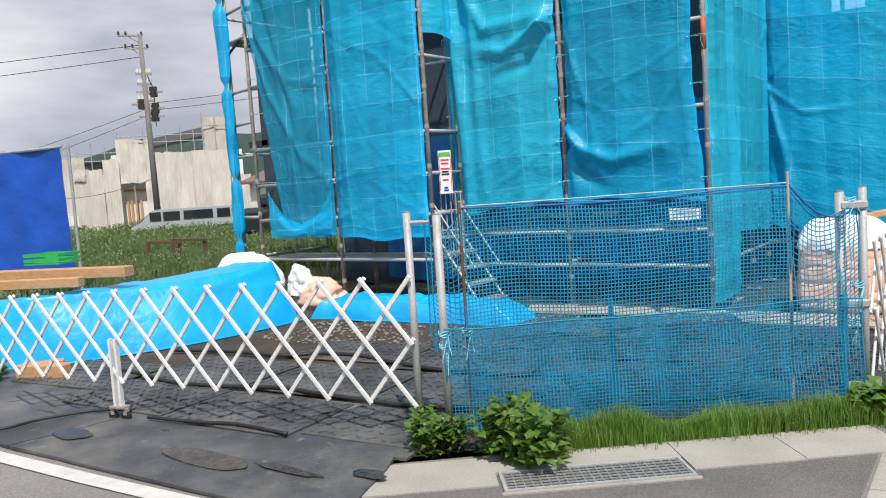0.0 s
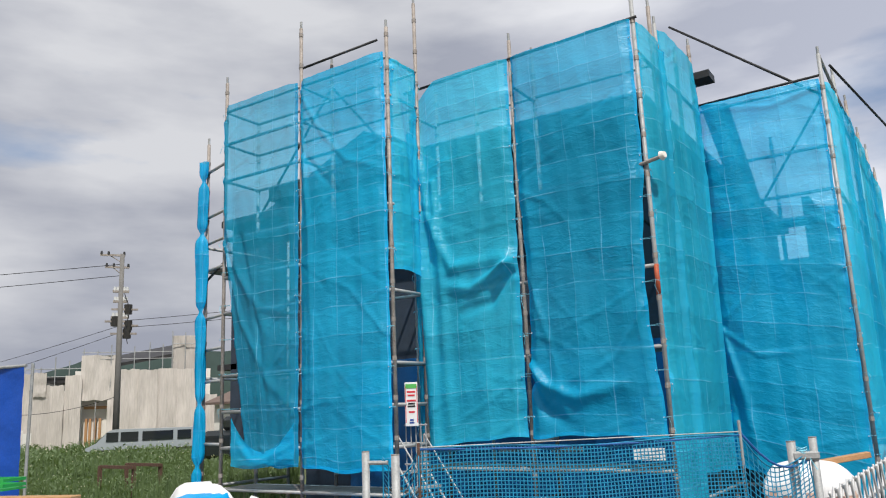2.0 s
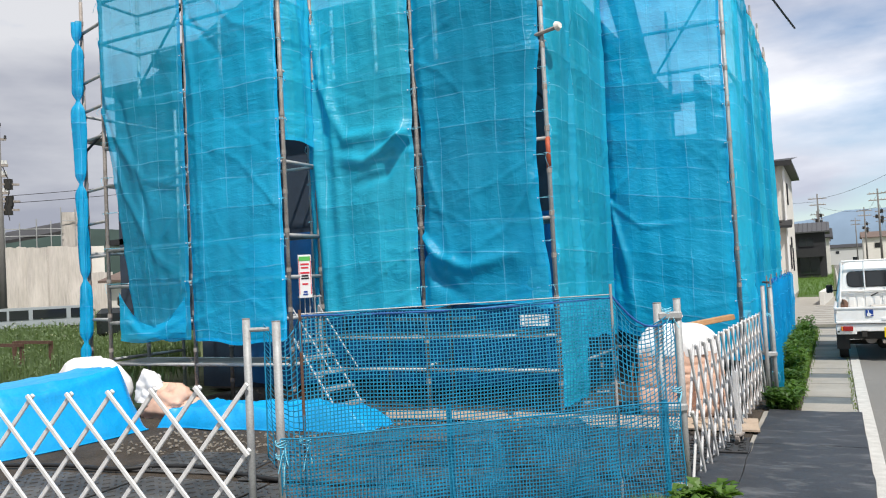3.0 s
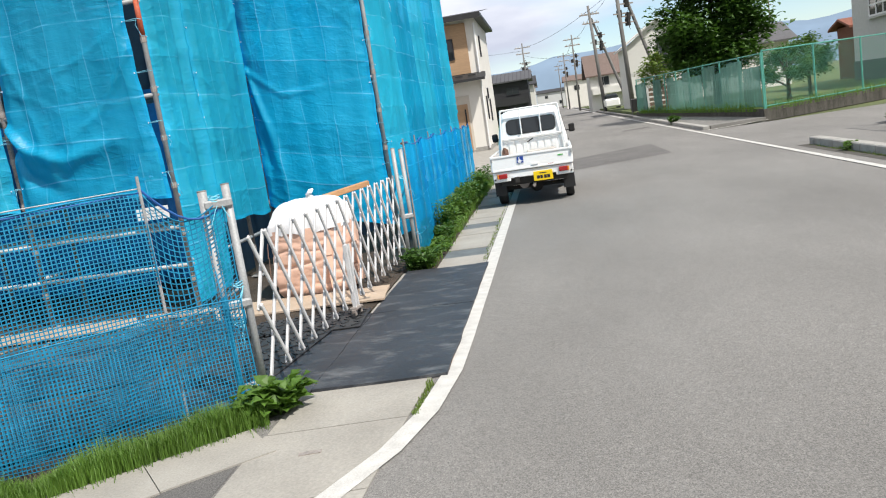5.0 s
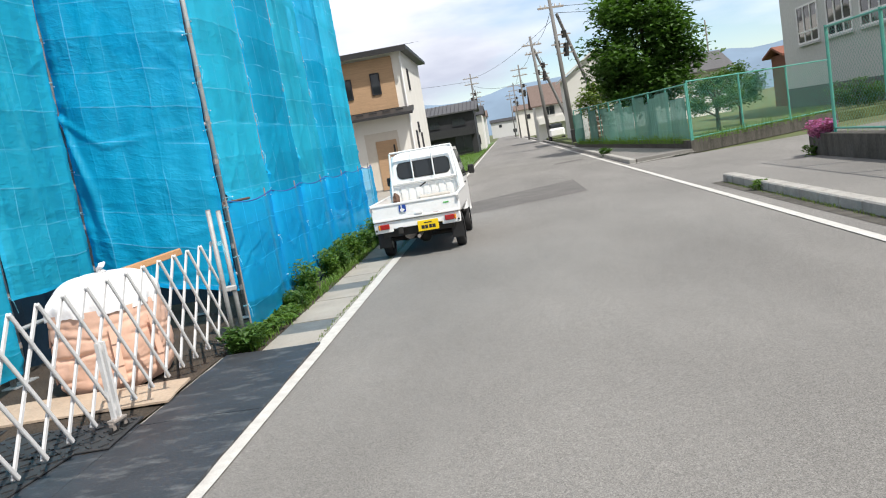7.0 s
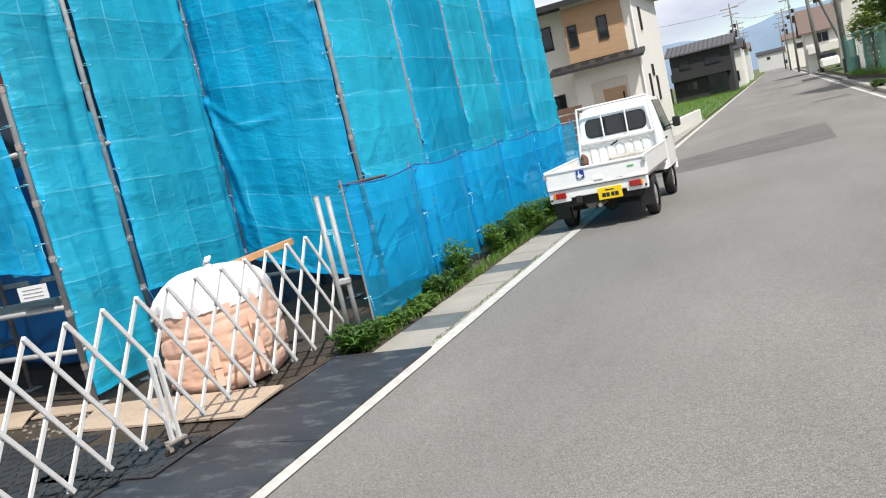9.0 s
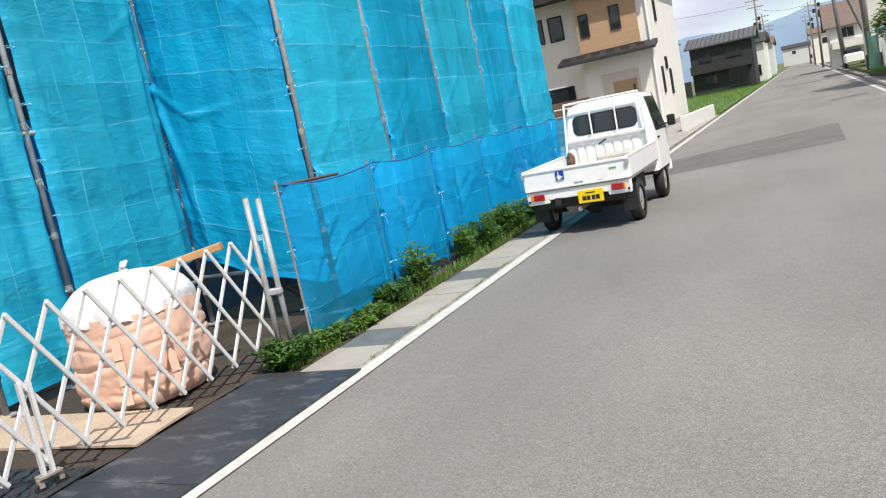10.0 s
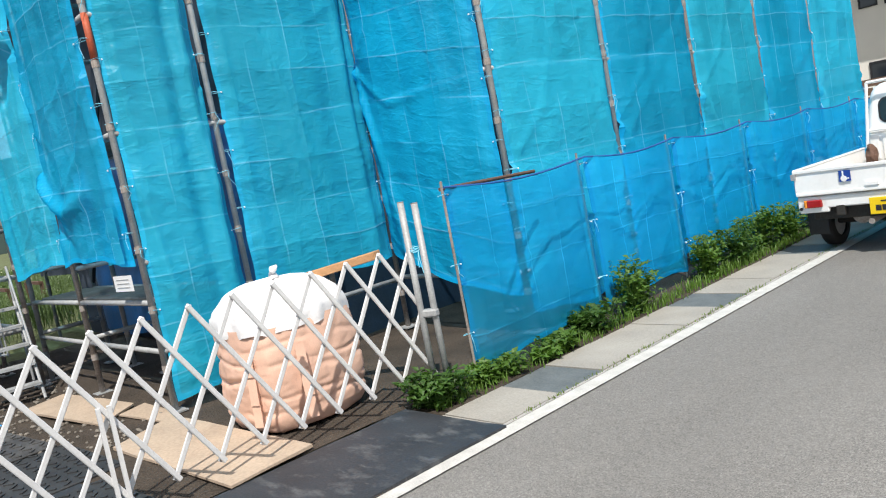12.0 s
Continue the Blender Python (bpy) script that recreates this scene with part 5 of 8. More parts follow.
nf = thing("net_fence", "steel and rusty poles with a rope holding the corner net", "fence", (-2.84, 5.88, 0))
for (x, y, z0, z1, m) in ((-2.84, 5.88, 0, 1.37, RUST), (-2.2, 6.43, 0.0, 0.76, NETTING), (-1.36, 7.07, 0, 1.42, STEEL), (-1.12, 7.28, 0.0, 0.68, NETTING)):
    part("pole", Geo().tube((x + 2.84, y - 5.88, z0), (x + 2.84, y - 5.88, z1), (0.018 if m is NETTING else 0.009)), m, nf)
part("rope", Geo().path([(1.48 * k / 12, 1.19 * k / 12, 1.335 - 0.02 * math.sin(math.pi * k / 12)) for k in range(13)], 0.006), ROPE_BLUE, nf)
part("rail", Geo().tube((0, 0, 1.345), (1.48, 1.19, 1.355), 0.0035), STEEL, nf)
part("rope", Geo().path([(1.48 + 0.33 * k / 8, 1.19 + 0.28 * k / 8, 1.35 - 0.12 * math.sin(math.pi * k / 8) - 0.02 * k) for k in range(9)], 0.007), ROPE_BLUE, nf)


# ---- bulk bag and loads in the lot ----
def bulk_bag(at, r, h, label, white_top=0.62, seed=0.0):
    """A stuffed woven bag: bulging sides with belts, white liner gathered at the top."""
    t = thing("bulk_bag", label, "bag", at, 12 * seed, group="bulk bags")

    def side(u, v):
        a = 2 * math.pi * u
        sq = 1 / max(abs(math.cos(a)), abs(math.sin(a))) ** 0.45
        c2, s2 = math.cos(a), math.sin(a)
        k = 0.93 + 0.045 * math.sin(math.pi * v)
        if v < 0.12:
            k *= 0.9 + 0.1 * math.sqrt(v / 0.12)
        for v0, deep, wide in ((0.2, 0.04, 0.022), (0.33, 0.025, 0.02), (0.52, 0.05, 0.028), (0.66, 0.03, 0.02), (0.82, 0.03, 0.025)):
            vv = v0 + 0.09 * nz(c2 * 1.3, s2 * 1.3, seed + v0 * 9)
            k -= deep * max(0.0, 0.5 + 1.2 * nz(c2 * 1.7, s2 * 1.7, v0 * 7 + 2)) * math.exp(-((v - vv) / wide) ** 2)
        k -= 0.02 * max(0.0, 1 - abs(nz(c2 * 2.6, s2 * 2.6, v * 0.9 + seed)) * 10) + 0.012 * max(0.0, 1 - abs(nz(c2 * 4 + 2 * v, s2 * 4, v * 5)) * 9)
        k += 0.03 * nz(c2 * 1.6, s2 * 1.6, v * 2.2 + seed) + 0.006 * nz(c2 * 9, s2 * 9, v * 9)
        return (r * sq * k * math.cos(a), r * sq * k * math.sin(a), h * white_top * v + (0.01 if v == 0 else 0) + 0.015 * nz(a * 2, v, 4))
    g = Geo().grid(110, 64, side)
    body = part("body", g, BAG_PINK, t, "peach woven plastic bag body", smooth=True)

    def crown(u, v):
        a = 2 * math.pi * u
        sq = 1 / max(abs(math.cos(a)), abs(math.sin(a))) ** (0.45 * (1 - v))
        k = math.cos(v * math.pi / 2) ** 0.55 * 0.945 + 0.05 * nz(math.cos(a) * 2, math.sin(a) * 2, v * 3 + seed) * (1 - v) + 0.05 * (1 - v) * nz(math.cos(a) * 6, math.sin(a) * 6, v * 2)
        return (r * sq * k * math.cos(a), r * sq * k * math.sin(a), h * (white_top - 0.03) + h * (0.97 - white_top) * math.sin(v * math.pi / 2) ** 0.85 + 0.03 * nz(math.cos(a) * 3, math.sin(a) * 3, v * 4 + 7 + seed) * (1 - v) - 0.02 * max(0.0, 1 - abs(nz(math.cos(a) * 2, math.sin(a) * 2, v * 3 + seed + 4)) * 7))
    part("liner", Geo().grid(96, 32, crown), BAG_WHITE, t, "white plastic liner bulging out of the bag", smooth=True)
    g = Geo()
    g.path([(0.02, 0, h * 0.93), (0.0, 0.01, h * 0.975), (0.035, 0.0, h * 1.0), (0.06, 0.02, h * 1.02)], [0.05, 0.022, 0.026, 0.008], 9)
    part("knot", g, BAG_WHITE, t, "white gathered knot", smooth=True)
    for a in (-60, -20, 200):
        c, s = math.cos(radians(a)), math.sin(radians(a))
        rr = r * 1.09
        pts = [(c * rr, s * rr, h * 0.55), (c * rr * 1.02, s * rr * 1.02, h * 0.4), (c * rr * 1.04, s * rr * 1.04, h * 0.22), (c * rr * 1.05, s * rr * 1.05, h * 0.08)]
        gg = Geo()
        for p, q in zip(pts, pts[1:]):
            w = Vector((-s, c, 0)) * 0.028
            p, q = Vector(p), Vector(q)
            o = len(gg.v)
            gg.add([p - w, p + w, q + w * 1.1 + Vector((c, s, 0)) * 0.01, q - w + Vector((c, s, 0)) * 0.01, p - w - Vector((c, s, 0)) * 0.006, p + w - Vector((c, s, 0)) * 0.006, q + w, q - w], [(0, 1, 2, 3), (7, 6, 5, 4), (0, 3, 7, 4), (1, 5, 6, 2)])
        part("strap", gg, BAG_PINK, t)
    return t


bulk_bag((-1.6, 10.53, 0.015), 0.425, 0.97, "full peach bulk bag with a white liner tied at the top", 0.68)
plank = solid("plank", Geo().box((0, 0, 0), (0.95, 0.1, 0.055), 0, 0.005, pose(-1.52, 10.82, 0.885, 0, -8, 28)), WOOD, "short timber plank resting on the full bag", "plank")
for pts, z in (([(-0.78, 9.6), (-0.84, 10.14), (-2.6, 10.06), (-2.3, 9.54)], 0.036), ([(-3.08, 9.72), (-3.4, 10.09), (-4.75, 9.95), (-4.6, 9.54)], 0.03), ([(-2.5, 9.98), (-2.62, 10.12), (-3.3, 10.14), (-3.2, 9.9)], 0.03)):
    mat_sheet("plywood_sheet", pts, z, PLYWOOD, "warped tan plywood sheet lying on the soil", "plywood", 0.012, "plywood on the ground")


def draped(label, pts, z_of, material, name="tarpaulin", nu=110, nv=80, category="tarpaulin", bow=0.0, rough=1.0):
    """A sheet draped over a load: four plan corners and a height over u, v, crumpled towards the edges."""
    P = [Vector((x, y, 0)) for x, y in pts]

    def at(u, v):
        p = P[0].lerp(P[1], u).lerp(P[3].lerp(P[2], u), v)
        p.x += bow * u * math.sin(math.pi * v)
        z = z_of(u, v)
        e = 0.05 * nz(p.x, p.y, 0, 2.2)
        rg = sum(am * (1 - min(1.0, 4 * abs(nz(p.x * ka, p.y * kb, ka)))) for ka, kb, am in ((1.3, 2.6, 0.035), (2.8, 1.2, 0.025), (4.5, 5.5, 0.014)))
        return (p.x + e, p.y - e, max(0.02, z + rough * (rg * min(1, z * 6) + 0.028 * nz(p.x * 3, p.y * 3, 5) + 0.014 * nz(p.x * 9, p.y * 9, 2)) + 0.012))
    ob = solid(name, Geo().grid(nu, nv, at), material, label, category, smooth=True)
    for line in ([at(1.0, k / 60) for k in range(61)], [at(k / 40, 0.0) for k in range(41)], [at(k / 40, 1.0) for k in range(41)]):
        part("hem", Geo().path(line, 0.009, 6), material, ob, smooth=True)
    return ob


def hump(h, w=0.12):
    def f(u, v):
        k = min(min(u, 1 - u) / w, min(v, 1 - v) / (w * 1.8), 1.0)
        return h * (k ** 0.6) * (0.9 + 0.12 * nz(u * 4, v * 3, 1))
    return f


def long_stack(u, v):
    """A long box-like stack: steep lit side, nearly flat top that rises a little to its far end."""
    side = min(1.0, (1 - u) * 1.1 / 0.3) ** 0.75
    ends = min(1.0, (1 - v) * 3.0 / 0.22, v * 3.0 / 0.3) ** 0.7
    folds = 0.035 * math.exp(-(((1 - u) - 0.1 - 0.25 * (v - 0.3)) / 0.03) ** 2) + 0.03 * math.exp(-(((1 - u) - 0.2 + 0.2 * (v - 0.6)) / 0.025) ** 2)
    return (0.6 + 0.09 * v - 0.03 * math.sin(math.pi * v)) * side * ends * min(1.0, u * 1.1 / 0.25 + 0.05) + folds * side


draped("bright blue tarpaulin draped over a long stack of timber", [(-8.75, 5.1), (-7.8, 5.7), (-6.98, 8.5), (-8.1, 8.9)], long_stack, TARP, bow=0.3, rough=0.35)
draped("flat bright blue tarpaulin folded on the soil", [(-6.95, 8.6), (-4.35, 8.85), (-4.3, 9.3), (-7.1, 9.2)], hump(0.24, 0.1), TARP)


def heap(name, label, at, r, material, seed, category="sack"):
    """A slumped sack: a sagging, crumpled lump resting on the ground."""
    g = Geo()
    n, m = 40, 20
    for j in range(m + 1):
        t = j / m
        for i in range(n):
            u = 2 * math.pi * i / n
            rg = 1 - min(1.0, 4 * abs(nz(math.cos(u) * 1.5, math.sin(u) * 1.5, t * 2.5 + seed + 9)))
            k = (1 - t ** 3.5) ** 0.5 * (1 - 0.2 * rg) * (1 + 0.22 * nz(math.cos(u) * 1.6, math.sin(u) * 1.6, t * 2 + seed) + 0.1 * nz(math.cos(u) * 5, math.sin(u) * 5, t * 6 + seed))
            g.v.append((r[0] * k * math.cos(u), r[1] * k * math.sin(u), r[2] * (t + 0.16 * nz(k * math.cos(u) * 1.7, k * math.sin(u) * 1.7, seed + 3) * t - 0.06 * rg * t + 0.06 * nz(k * math.cos(u) * 5, k * math.sin(u) * 5, seed) * t)))
    g.f = [(j * n + i, j * n + (i + 1) % n, (j + 1) * n + (i + 1) % n, (j + 1) * n + i) for j in range(m) for i in range(n)]
    ob = solid(name, g, material, label, category, "sacks", smooth=True)
    ob.location = (at[0] * UNIT, at[1] * UNIT, at[2] * UNIT)
    return ob


heap("sack", "slumped white sack behind the blue tarpaulin", (-8.75, 9.2, 0.0), (0.62, 0.3, 0.74), BAG_WHITE, 1)
heap("sack", "crumpled peach plastic sack by the scaffold foot", (-7.42, 9.25, 0.0), (0.42, 0.22, 0.42), BAG_PINK, 2)
heap("sack", "crumpled white plastic liner on the peach sack", (-7.68, 9.18, 0.2), (0.2, 0.15, 0.38), BAG_WHITE, 3)

# planks, crate and the royal blue screen at the lot's far side
for c, s, rz, z in (((-8.6, 6.1), (1.5, 0.11, 0.1), 25, 0.74), ((-8.6, 6.5), (1.9, 0.16, 0.11), 20, 0.8), ((-7.2, 5.6), (0.5, 0.13, 0.12), 20, 0.08), ((-7.5, 5.75), (0.35, 0.1, 0.09), 60, 0.06)):
    solid("timber_beam", Geo().box((c[0], c[1], z), s, rz, 0.008), WOOD, "sawn timber beam, warm brown", "timber", "timber beams")
cr = thing("crate", "bright green plastic crate on the timber stack", "crate", (-9.4, 6.9, 0.86), 20)
part("base", Geo().box((0, 0, 0.01), (0.5, 0.34, 0.02)), GREEN_CRATE, cr)
for sx, sy, w, dd in ((0, 0.16, 0.5, 0.02), (0, -0.16, 0.5, 0.02), (0.24, 0, 0.02, 0.3), (-0.24, 0, 0.02, 0.3)):
    for z in (0.05, 0.11):
        part("slat", Geo().box((sx, sy, z), (w, dd, 0.035)), GREEN_CRATE, cr)
scr = thing("screen", "royal blue tarpaulin screen on a pipe frame", "screen", (-12.0, 8.3, 0))
g = Geo().grid(30, 24, lambda u, v: (-2.5 + 2.72 * u, -0.5 + 0.62 * u + 0.03 * nz(u * 6, v * 5) + 0.02 * math.sin(u * 14 + v * 3), 0.35 + 2.05 * v))
part("sheet", g, SCREEN, scr, smooth=True)
part("rail", Geo().tube((-2.5, -0.5, 2.42), (0.24, 0.12, 2.42), 0.024), STEEL, scr)
for u in (0.0, 0.5, 1.0):
    part("post", Geo().tube((-2.5 + 2.74 * u, -0.4 + 0.62 * u, 0), (-2.5 + 2.74 * u, -0.4 + 0.62 * u, 2.46), 0.024), STEEL, scr)
fr = thing("metal_stand", "low rusty brown steel frame standing in the weeds", "frame", (-14.3, 12.0, 0))
for x in (-0.55, 0.55):
    for y in (-0.3, 0.3):
        part("leg", Geo().box((x, y, 0.35), (0.06, 0.06, 0.7)), RUST, fr)
for y in (-0.3, 0.3):
    part("rail", Geo().box((0, y, 0.68), (1.2, 0.05, 0.06), -4), RUST, fr)

# notice board tied to the scaffold
sg = thing("notice_board", "white notice board with green and red print", "sign", (-5.6, 9.62, 1.36), 38)
part("panel", Geo().box((0, 0, 0.26), (0.15, 0.008, 0.5), 0, 0.003), WHITE_PRINT, sg)
part("header", Geo().box((0, -0.006, 0.465), (0.13, 0.004, 0.05)), GREEN_PRINT, sg)
for z, w, m in ((0.4, 0.17, RED_PRINT), (0.36, 0.15, RED_PRINT), (0.3, 0.19, RED_PRINT), (0.265, 0.14, INK), (0.235, 0.16, INK), (0.17, 0.12, RED_PRINT), (0.08, 0.08, SIGN_BLUE), (0.05, 0.1, SIGN_BLUE)):
    part("print_bar", Geo().box((0, -0.006, z), (w * 0.56, 0.003, 0.02)), m, sg)
part("border", Geo().box((-0.066, -0.006, 0.26), (0.008, 0.003, 0.42)), RED_PRINT, sg)
part("border", Geo().box((0.066, -0.006, 0.26), (0.008, 0.003, 0.42)), RED_PRINT, sg)
guard = thing("guard_panel", "narrow steel guard panel with upright bars under the notice board", "guard", (-5.72, 9.66, 0.42), 20)
for k in range(5):
    part("bar", Geo().tube((0.06 * k, 0, 0), (0.06 * k, 0, 0.98), 0.008, 6), STEEL, guard)
for z in (0.02, 0.52, 0.96):
    part("rail", Geo().tube((-0.02, 0, z), (0.26, 0, z), 0.01, 6), STEEL, guard)
tag = thing("notice_tag", "small white paper tag with grey print on the scaffold", "sign", (-2.98, YB - 0.08, 1.02), 3)
part("panel", Geo().box((0, 0, 0), (0.32, 0.004, 0.12)), WHITE_PRINT, tag)
for z in (0.03, 0.0, -0.03):
    part("print_bar", Geo().box((0, -0.004, z), (0.22, 0.002, 0.005)), STEEL, tag)
stair = thing("scaffold_stairs", "grey steel scaffold stairs leading up behind the net", "stairs", (-5.5, 9.7, 0.02), -8)
for y in (-0.22, 0.22):
    part("stringer", Geo().tube((0.52, y, 0.0), (-0.22, y, 0.92), 0.015), STEEL, stair)
    part("handrail", Geo().tube((0.4, y, 0.5), (-0.2, y, 1.25), 0.01), STEEL, stair)
    part("leg", Geo().tube((-0.2, y, 0), (-0.2, y, 1.25), 0.013), STEEL, stair)
for k in range(5):
    part("tread", Geo().box((0.4 - 0.14 * k, 0, 0.14 + 0.175 * k), (0.15, 0.44, 0.025)), STEEL, stair)


# puddles on the mats
def puddle(c, rx, ry, seed):
    pts = []
    for k in range(28):
        a = 2 * math.pi * k / 28
        q = 1 + 0.35 * nz(math.cos(a) * 1.5, math.sin(a) * 1.5, seed)
        pts.append((c[0] + rx * q * math.cos(a), c[1] + ry * q * math.sin(a)))
    g = Geo().poly([(x, y, 0.0355) for x, y in pts])
    solid("puddle", g, WATER, "shallow muddy puddle lying on the rubber mat", "puddle", "puddles")


puddle((-3.98, 4.88), 0.36, 0.1, 1)
puddle((-3.42, 4.97), 0.24, 0.035, 2)
puddle((-5.24, 4.79), 0.2, 0.08, 3)
puddle((-2.98, 5.12), 0.1, 0.06, 4)

# tie cords and hanging rope ends on the posts
def cord_tie(x, y, z, seed, r=0.031):
    rng = random.Random(seed)
    t = thing("cord_tie", "pale blue cord knotted round a post", "cord", (x, y, z), group="cord ties")
    for k in range(3):
        pts = [(r * math.cos(a), r * math.sin(a), 0.012 * k + 0.006 * math.sin(a * 2 + k)) for a in [2 * math.pi * j / 12 for j in range(13)]]
        part("turn", Geo().path(pts, 0.003, 5), CORD, t)
    for k in range(2):
        dx, dy = rng.uniform(-0.05, 0.05), rng.uniform(-0.05, 0.02)
        part("end", Geo().path([(r, 0, 0), (r + dx * 0.4, dy * 0.4 - 0.02, -0.05), (r + dx, dy - 0.03, -0.1 - 0.04 * k)], 0.0026, 5), CORD, t)
    return t


for k, (x, y, z) in enumerate(((-2.93, 5.78, 0.62), (-2.93, 5.78, 0.55), (-1.08, 7.33, 1.22), (-1.08, 7.33, 0.5), (-1.05, 7.35, 0.72), (-0.77, 11.08, 0.95), (-2.84, 5.88, 0.62))):
    cord_tie(x, y, z, k)

# rubble on the soil
rng = random.Random(77)
g = Geo()
for i in range(900):
    x, y = (rng.uniform(-6.6, -4.0), rng.uniform(7.5, 8.6)) if i % 2 else (rng.uniform(-5.5, -2.3), rng.uniform(8.9, 10.1))
    r = rng.uniform(0.008, 0.026)
    g.ball((x, y, soil_height(x, y) + r * 0.3), (r, r * rng.uniform(0.6, 1), r * 0.6), 6, 4, 0.5)
solid("rubble", g, PEBBLE, "small pale stones scattered on the soil", "stones", kind="stuff")
def hose(pts, r, label):
    P = [Vector((x, y_, 0.05)) for x, y_ in pts]
    fine = []
    for i in range(len(P) - 1):
        p0, p1, p2, p3 = P[max(0, i - 1)], P[i], P[i + 1], P[min(len(P) - 1, i + 2)]
        for k in range(6):
            t = k / 6
            fine.append(0.5 * ((2 * p1) + (p2 - p0) * t + (2 * p0 - 5 * p1 + 4 * p2 - p3) * t * t + (3 * p1 - p0 - 3 * p2 + p3) * t ** 3))
    solid("hose", Geo().path(fine + [P[-1]], r, 7), BLACK_PLASTIC, label, "hose", "hoses on the plates", smooth=True)


hose([(-6.9, 6.7), (-6.26, 6.87), (-5.61, 6.91), (-5.32, 7.1), (-4.88, 7.17), (-4.35, 7.06), (-3.6, 7.0), (-2.9, 7.2)], 0.018, "black hose lying across the ground plates")
hose([(-6.8, 6.0), (-6.24, 5.96), (-5.74, 5.89), (-5.21, 5.97), (-4.73, 6.11), (-4.31, 6.11), (-3.52, 6.13), (-3.0, 6.3)], 0.017, "black hose lying along the seam of the plates")
hose([(-5.02, 5.2), (-4.58, 5.28), (-4.29, 5.36), (-3.84, 5.36)], 0.012, "black hose by the front edge of the plates")
hose([(-5.95, 4.5), (-5.76, 4.6), (-5.73, 4.83), (-5.56, 5.13), (-5.3, 5.25)], 0.011, "thin black cable lying on the rubber mat")


# ---- small truck ----
def kei_truck(at, rz):
    """Origin on the ground under the middle of the tailgate; the truck points along +y. 1.40 wide, 3.3 long."""
    t = thing("pickup_truck", "small white flatbed truck parked at the road edge", "truck", at, rz)
    W = 0.70
    # bed
    bed = part("bed", Geo().box((0, 0.99, 0.63), (1.38, 1.94, 0.05)), BED, t, "worn white steel load bed")
    gate = part("tailgate", Geo().box((0, 0.0, 0.765), (1.40, 0.035, 0.26), 0, 0.01), WHITE_PAINT, t)
    part("rib", Geo().box((0, -0.022, 0.885), (1.40, 0.02, 0.035), 0, 0.006), WHITE_PAINT, gate)
    part("rib", Geo().box((0, -0.02, 0.65), (1.38, 0.018, 0.035), 0, 0.006), WHITE_PAINT, gate)
    for x in (-0.69, 0.69):
        part("side_gate", Geo().box((x, 0.99, 0.765), (0.035, 1.94, 0.26), 0, 0.01), WHITE_PAINT, t)
        part("hook", Geo().box((x, -0.03, 0.84), (0.04, 0.04, 0.06)), STEEL, gate)
        part("rail", Geo().box((x, 0.99, 0.9), (0.05, 1.96, 0.02), 0, 0.006), WHITE_PAINT, t)
    part("handle", Geo().box((0.05, -0.03, 0.7), (0.12, 0.02, 0.03)), WHITE_PAINT, gate)
    # sticker with a wheelchair shape as plain strokes
    part("sticker", Geo().box((-0.19, -0.03, 0.8), (0.11, 0.004, 0.11)), SIGN_BLUE, gate, "blue square sticker")
    st = part("mark", Geo().tube((-0.2, -0.033, 0.775), (-0.2, -0.036, 0.775), 0.03, 14), WHITE_PRINT, gate)
    part("mark", Geo().box((-0.205, -0.035, 0.825), (0.015, 0.003, 0.05)), WHITE_PRINT, gate)
    part("mark", Geo().box((-0.175, -0.035, 0.775), (0.05, 0.003, 0.012), 0), WHITE_PRINT, gate)
    # rear sill, lamps, plate
    sill = part("rear_sill", Geo().box((0, 0.03, 0.555), (1.39, 0.06, 0.12), 0, 0.012), WHITE_PAINT, t)
    for x in (-0.54, 0.54):
        part("end_plate", Geo().box((x, 0.028, 0.525), (0.3, 0.056, 0.15), 0, 0.012), WHITE_PAINT, sill)
        part("stop", Geo().tube((x * 1.22, -0.006, 0.5), (x * 1.22, -0.02, 0.5), 0.016, 10), BLACK_PLASTIC, sill)
    for x in (-0.52, 0.52):
        part("lamp", Geo().box((x, -0.012, 0.545), (0.15, 0.04, 0.08), 0, 0.01), RED_LENS, sill, "red tail lamp")
        part("lamp", Geo().box((x * 1.17, -0.012, 0.545), (0.03, 0.041, 0.08), 0, 0.01), AMBER_LENS, sill, "amber lamp")
    plate = part("number_plate", Geo().box((0.17, -0.035, 0.48), (0.33, 0.012, 0.165), 0, 0.004), YELLOW, sill, "yellow plate with dark bars")
    for bx, bw in ((0.085, 0.05), (0.14, 0.045), (0.205, 0.045), (0.26, 0.05)):
        part("bar", Geo().box((bx, -0.043, 0.46), (bw, 0.003, 0.055)), INK, plate)
    part("bar", Geo().box((0.17, -0.043, 0.525), (0.12, 0.003, 0.014)), INK, plate)
    part("reflector", Geo().box((0.33, -0.022, 0.655), (0.1, 0.012, 0.025)), RED_LENS, gate)
    part("sticker", Geo().box((0.5, -0.022, 0.79), (0.09, 0.004, 0.02)), GREEN_PRINT, gate)
    # chassis
    part("frame", Geo().box((-0.28, 1.5, 0.46), (0.08, 3.0, 0.1)), UNDER, t)
    part("frame", Geo().box((0.28, 1.5, 0.46), (0.08, 3.0, 0.1)), UNDER, t)
    part("axle", Geo().tube((-0.6, 0.62, 0.27), (0.6, 0.62, 0.27), 0.04), UNDER, t)
    part("differential", Geo().ball((0.02, 0.62, 0.27), (0.12, 0.12, 0.12), 12, 8), UNDER, t, smooth=True)
    part("exhaust", Geo().tube((0.0, -0.02, 0.33), (0.0, 0.9, 0.35), 0.03, 10), DARK_STEEL, t)
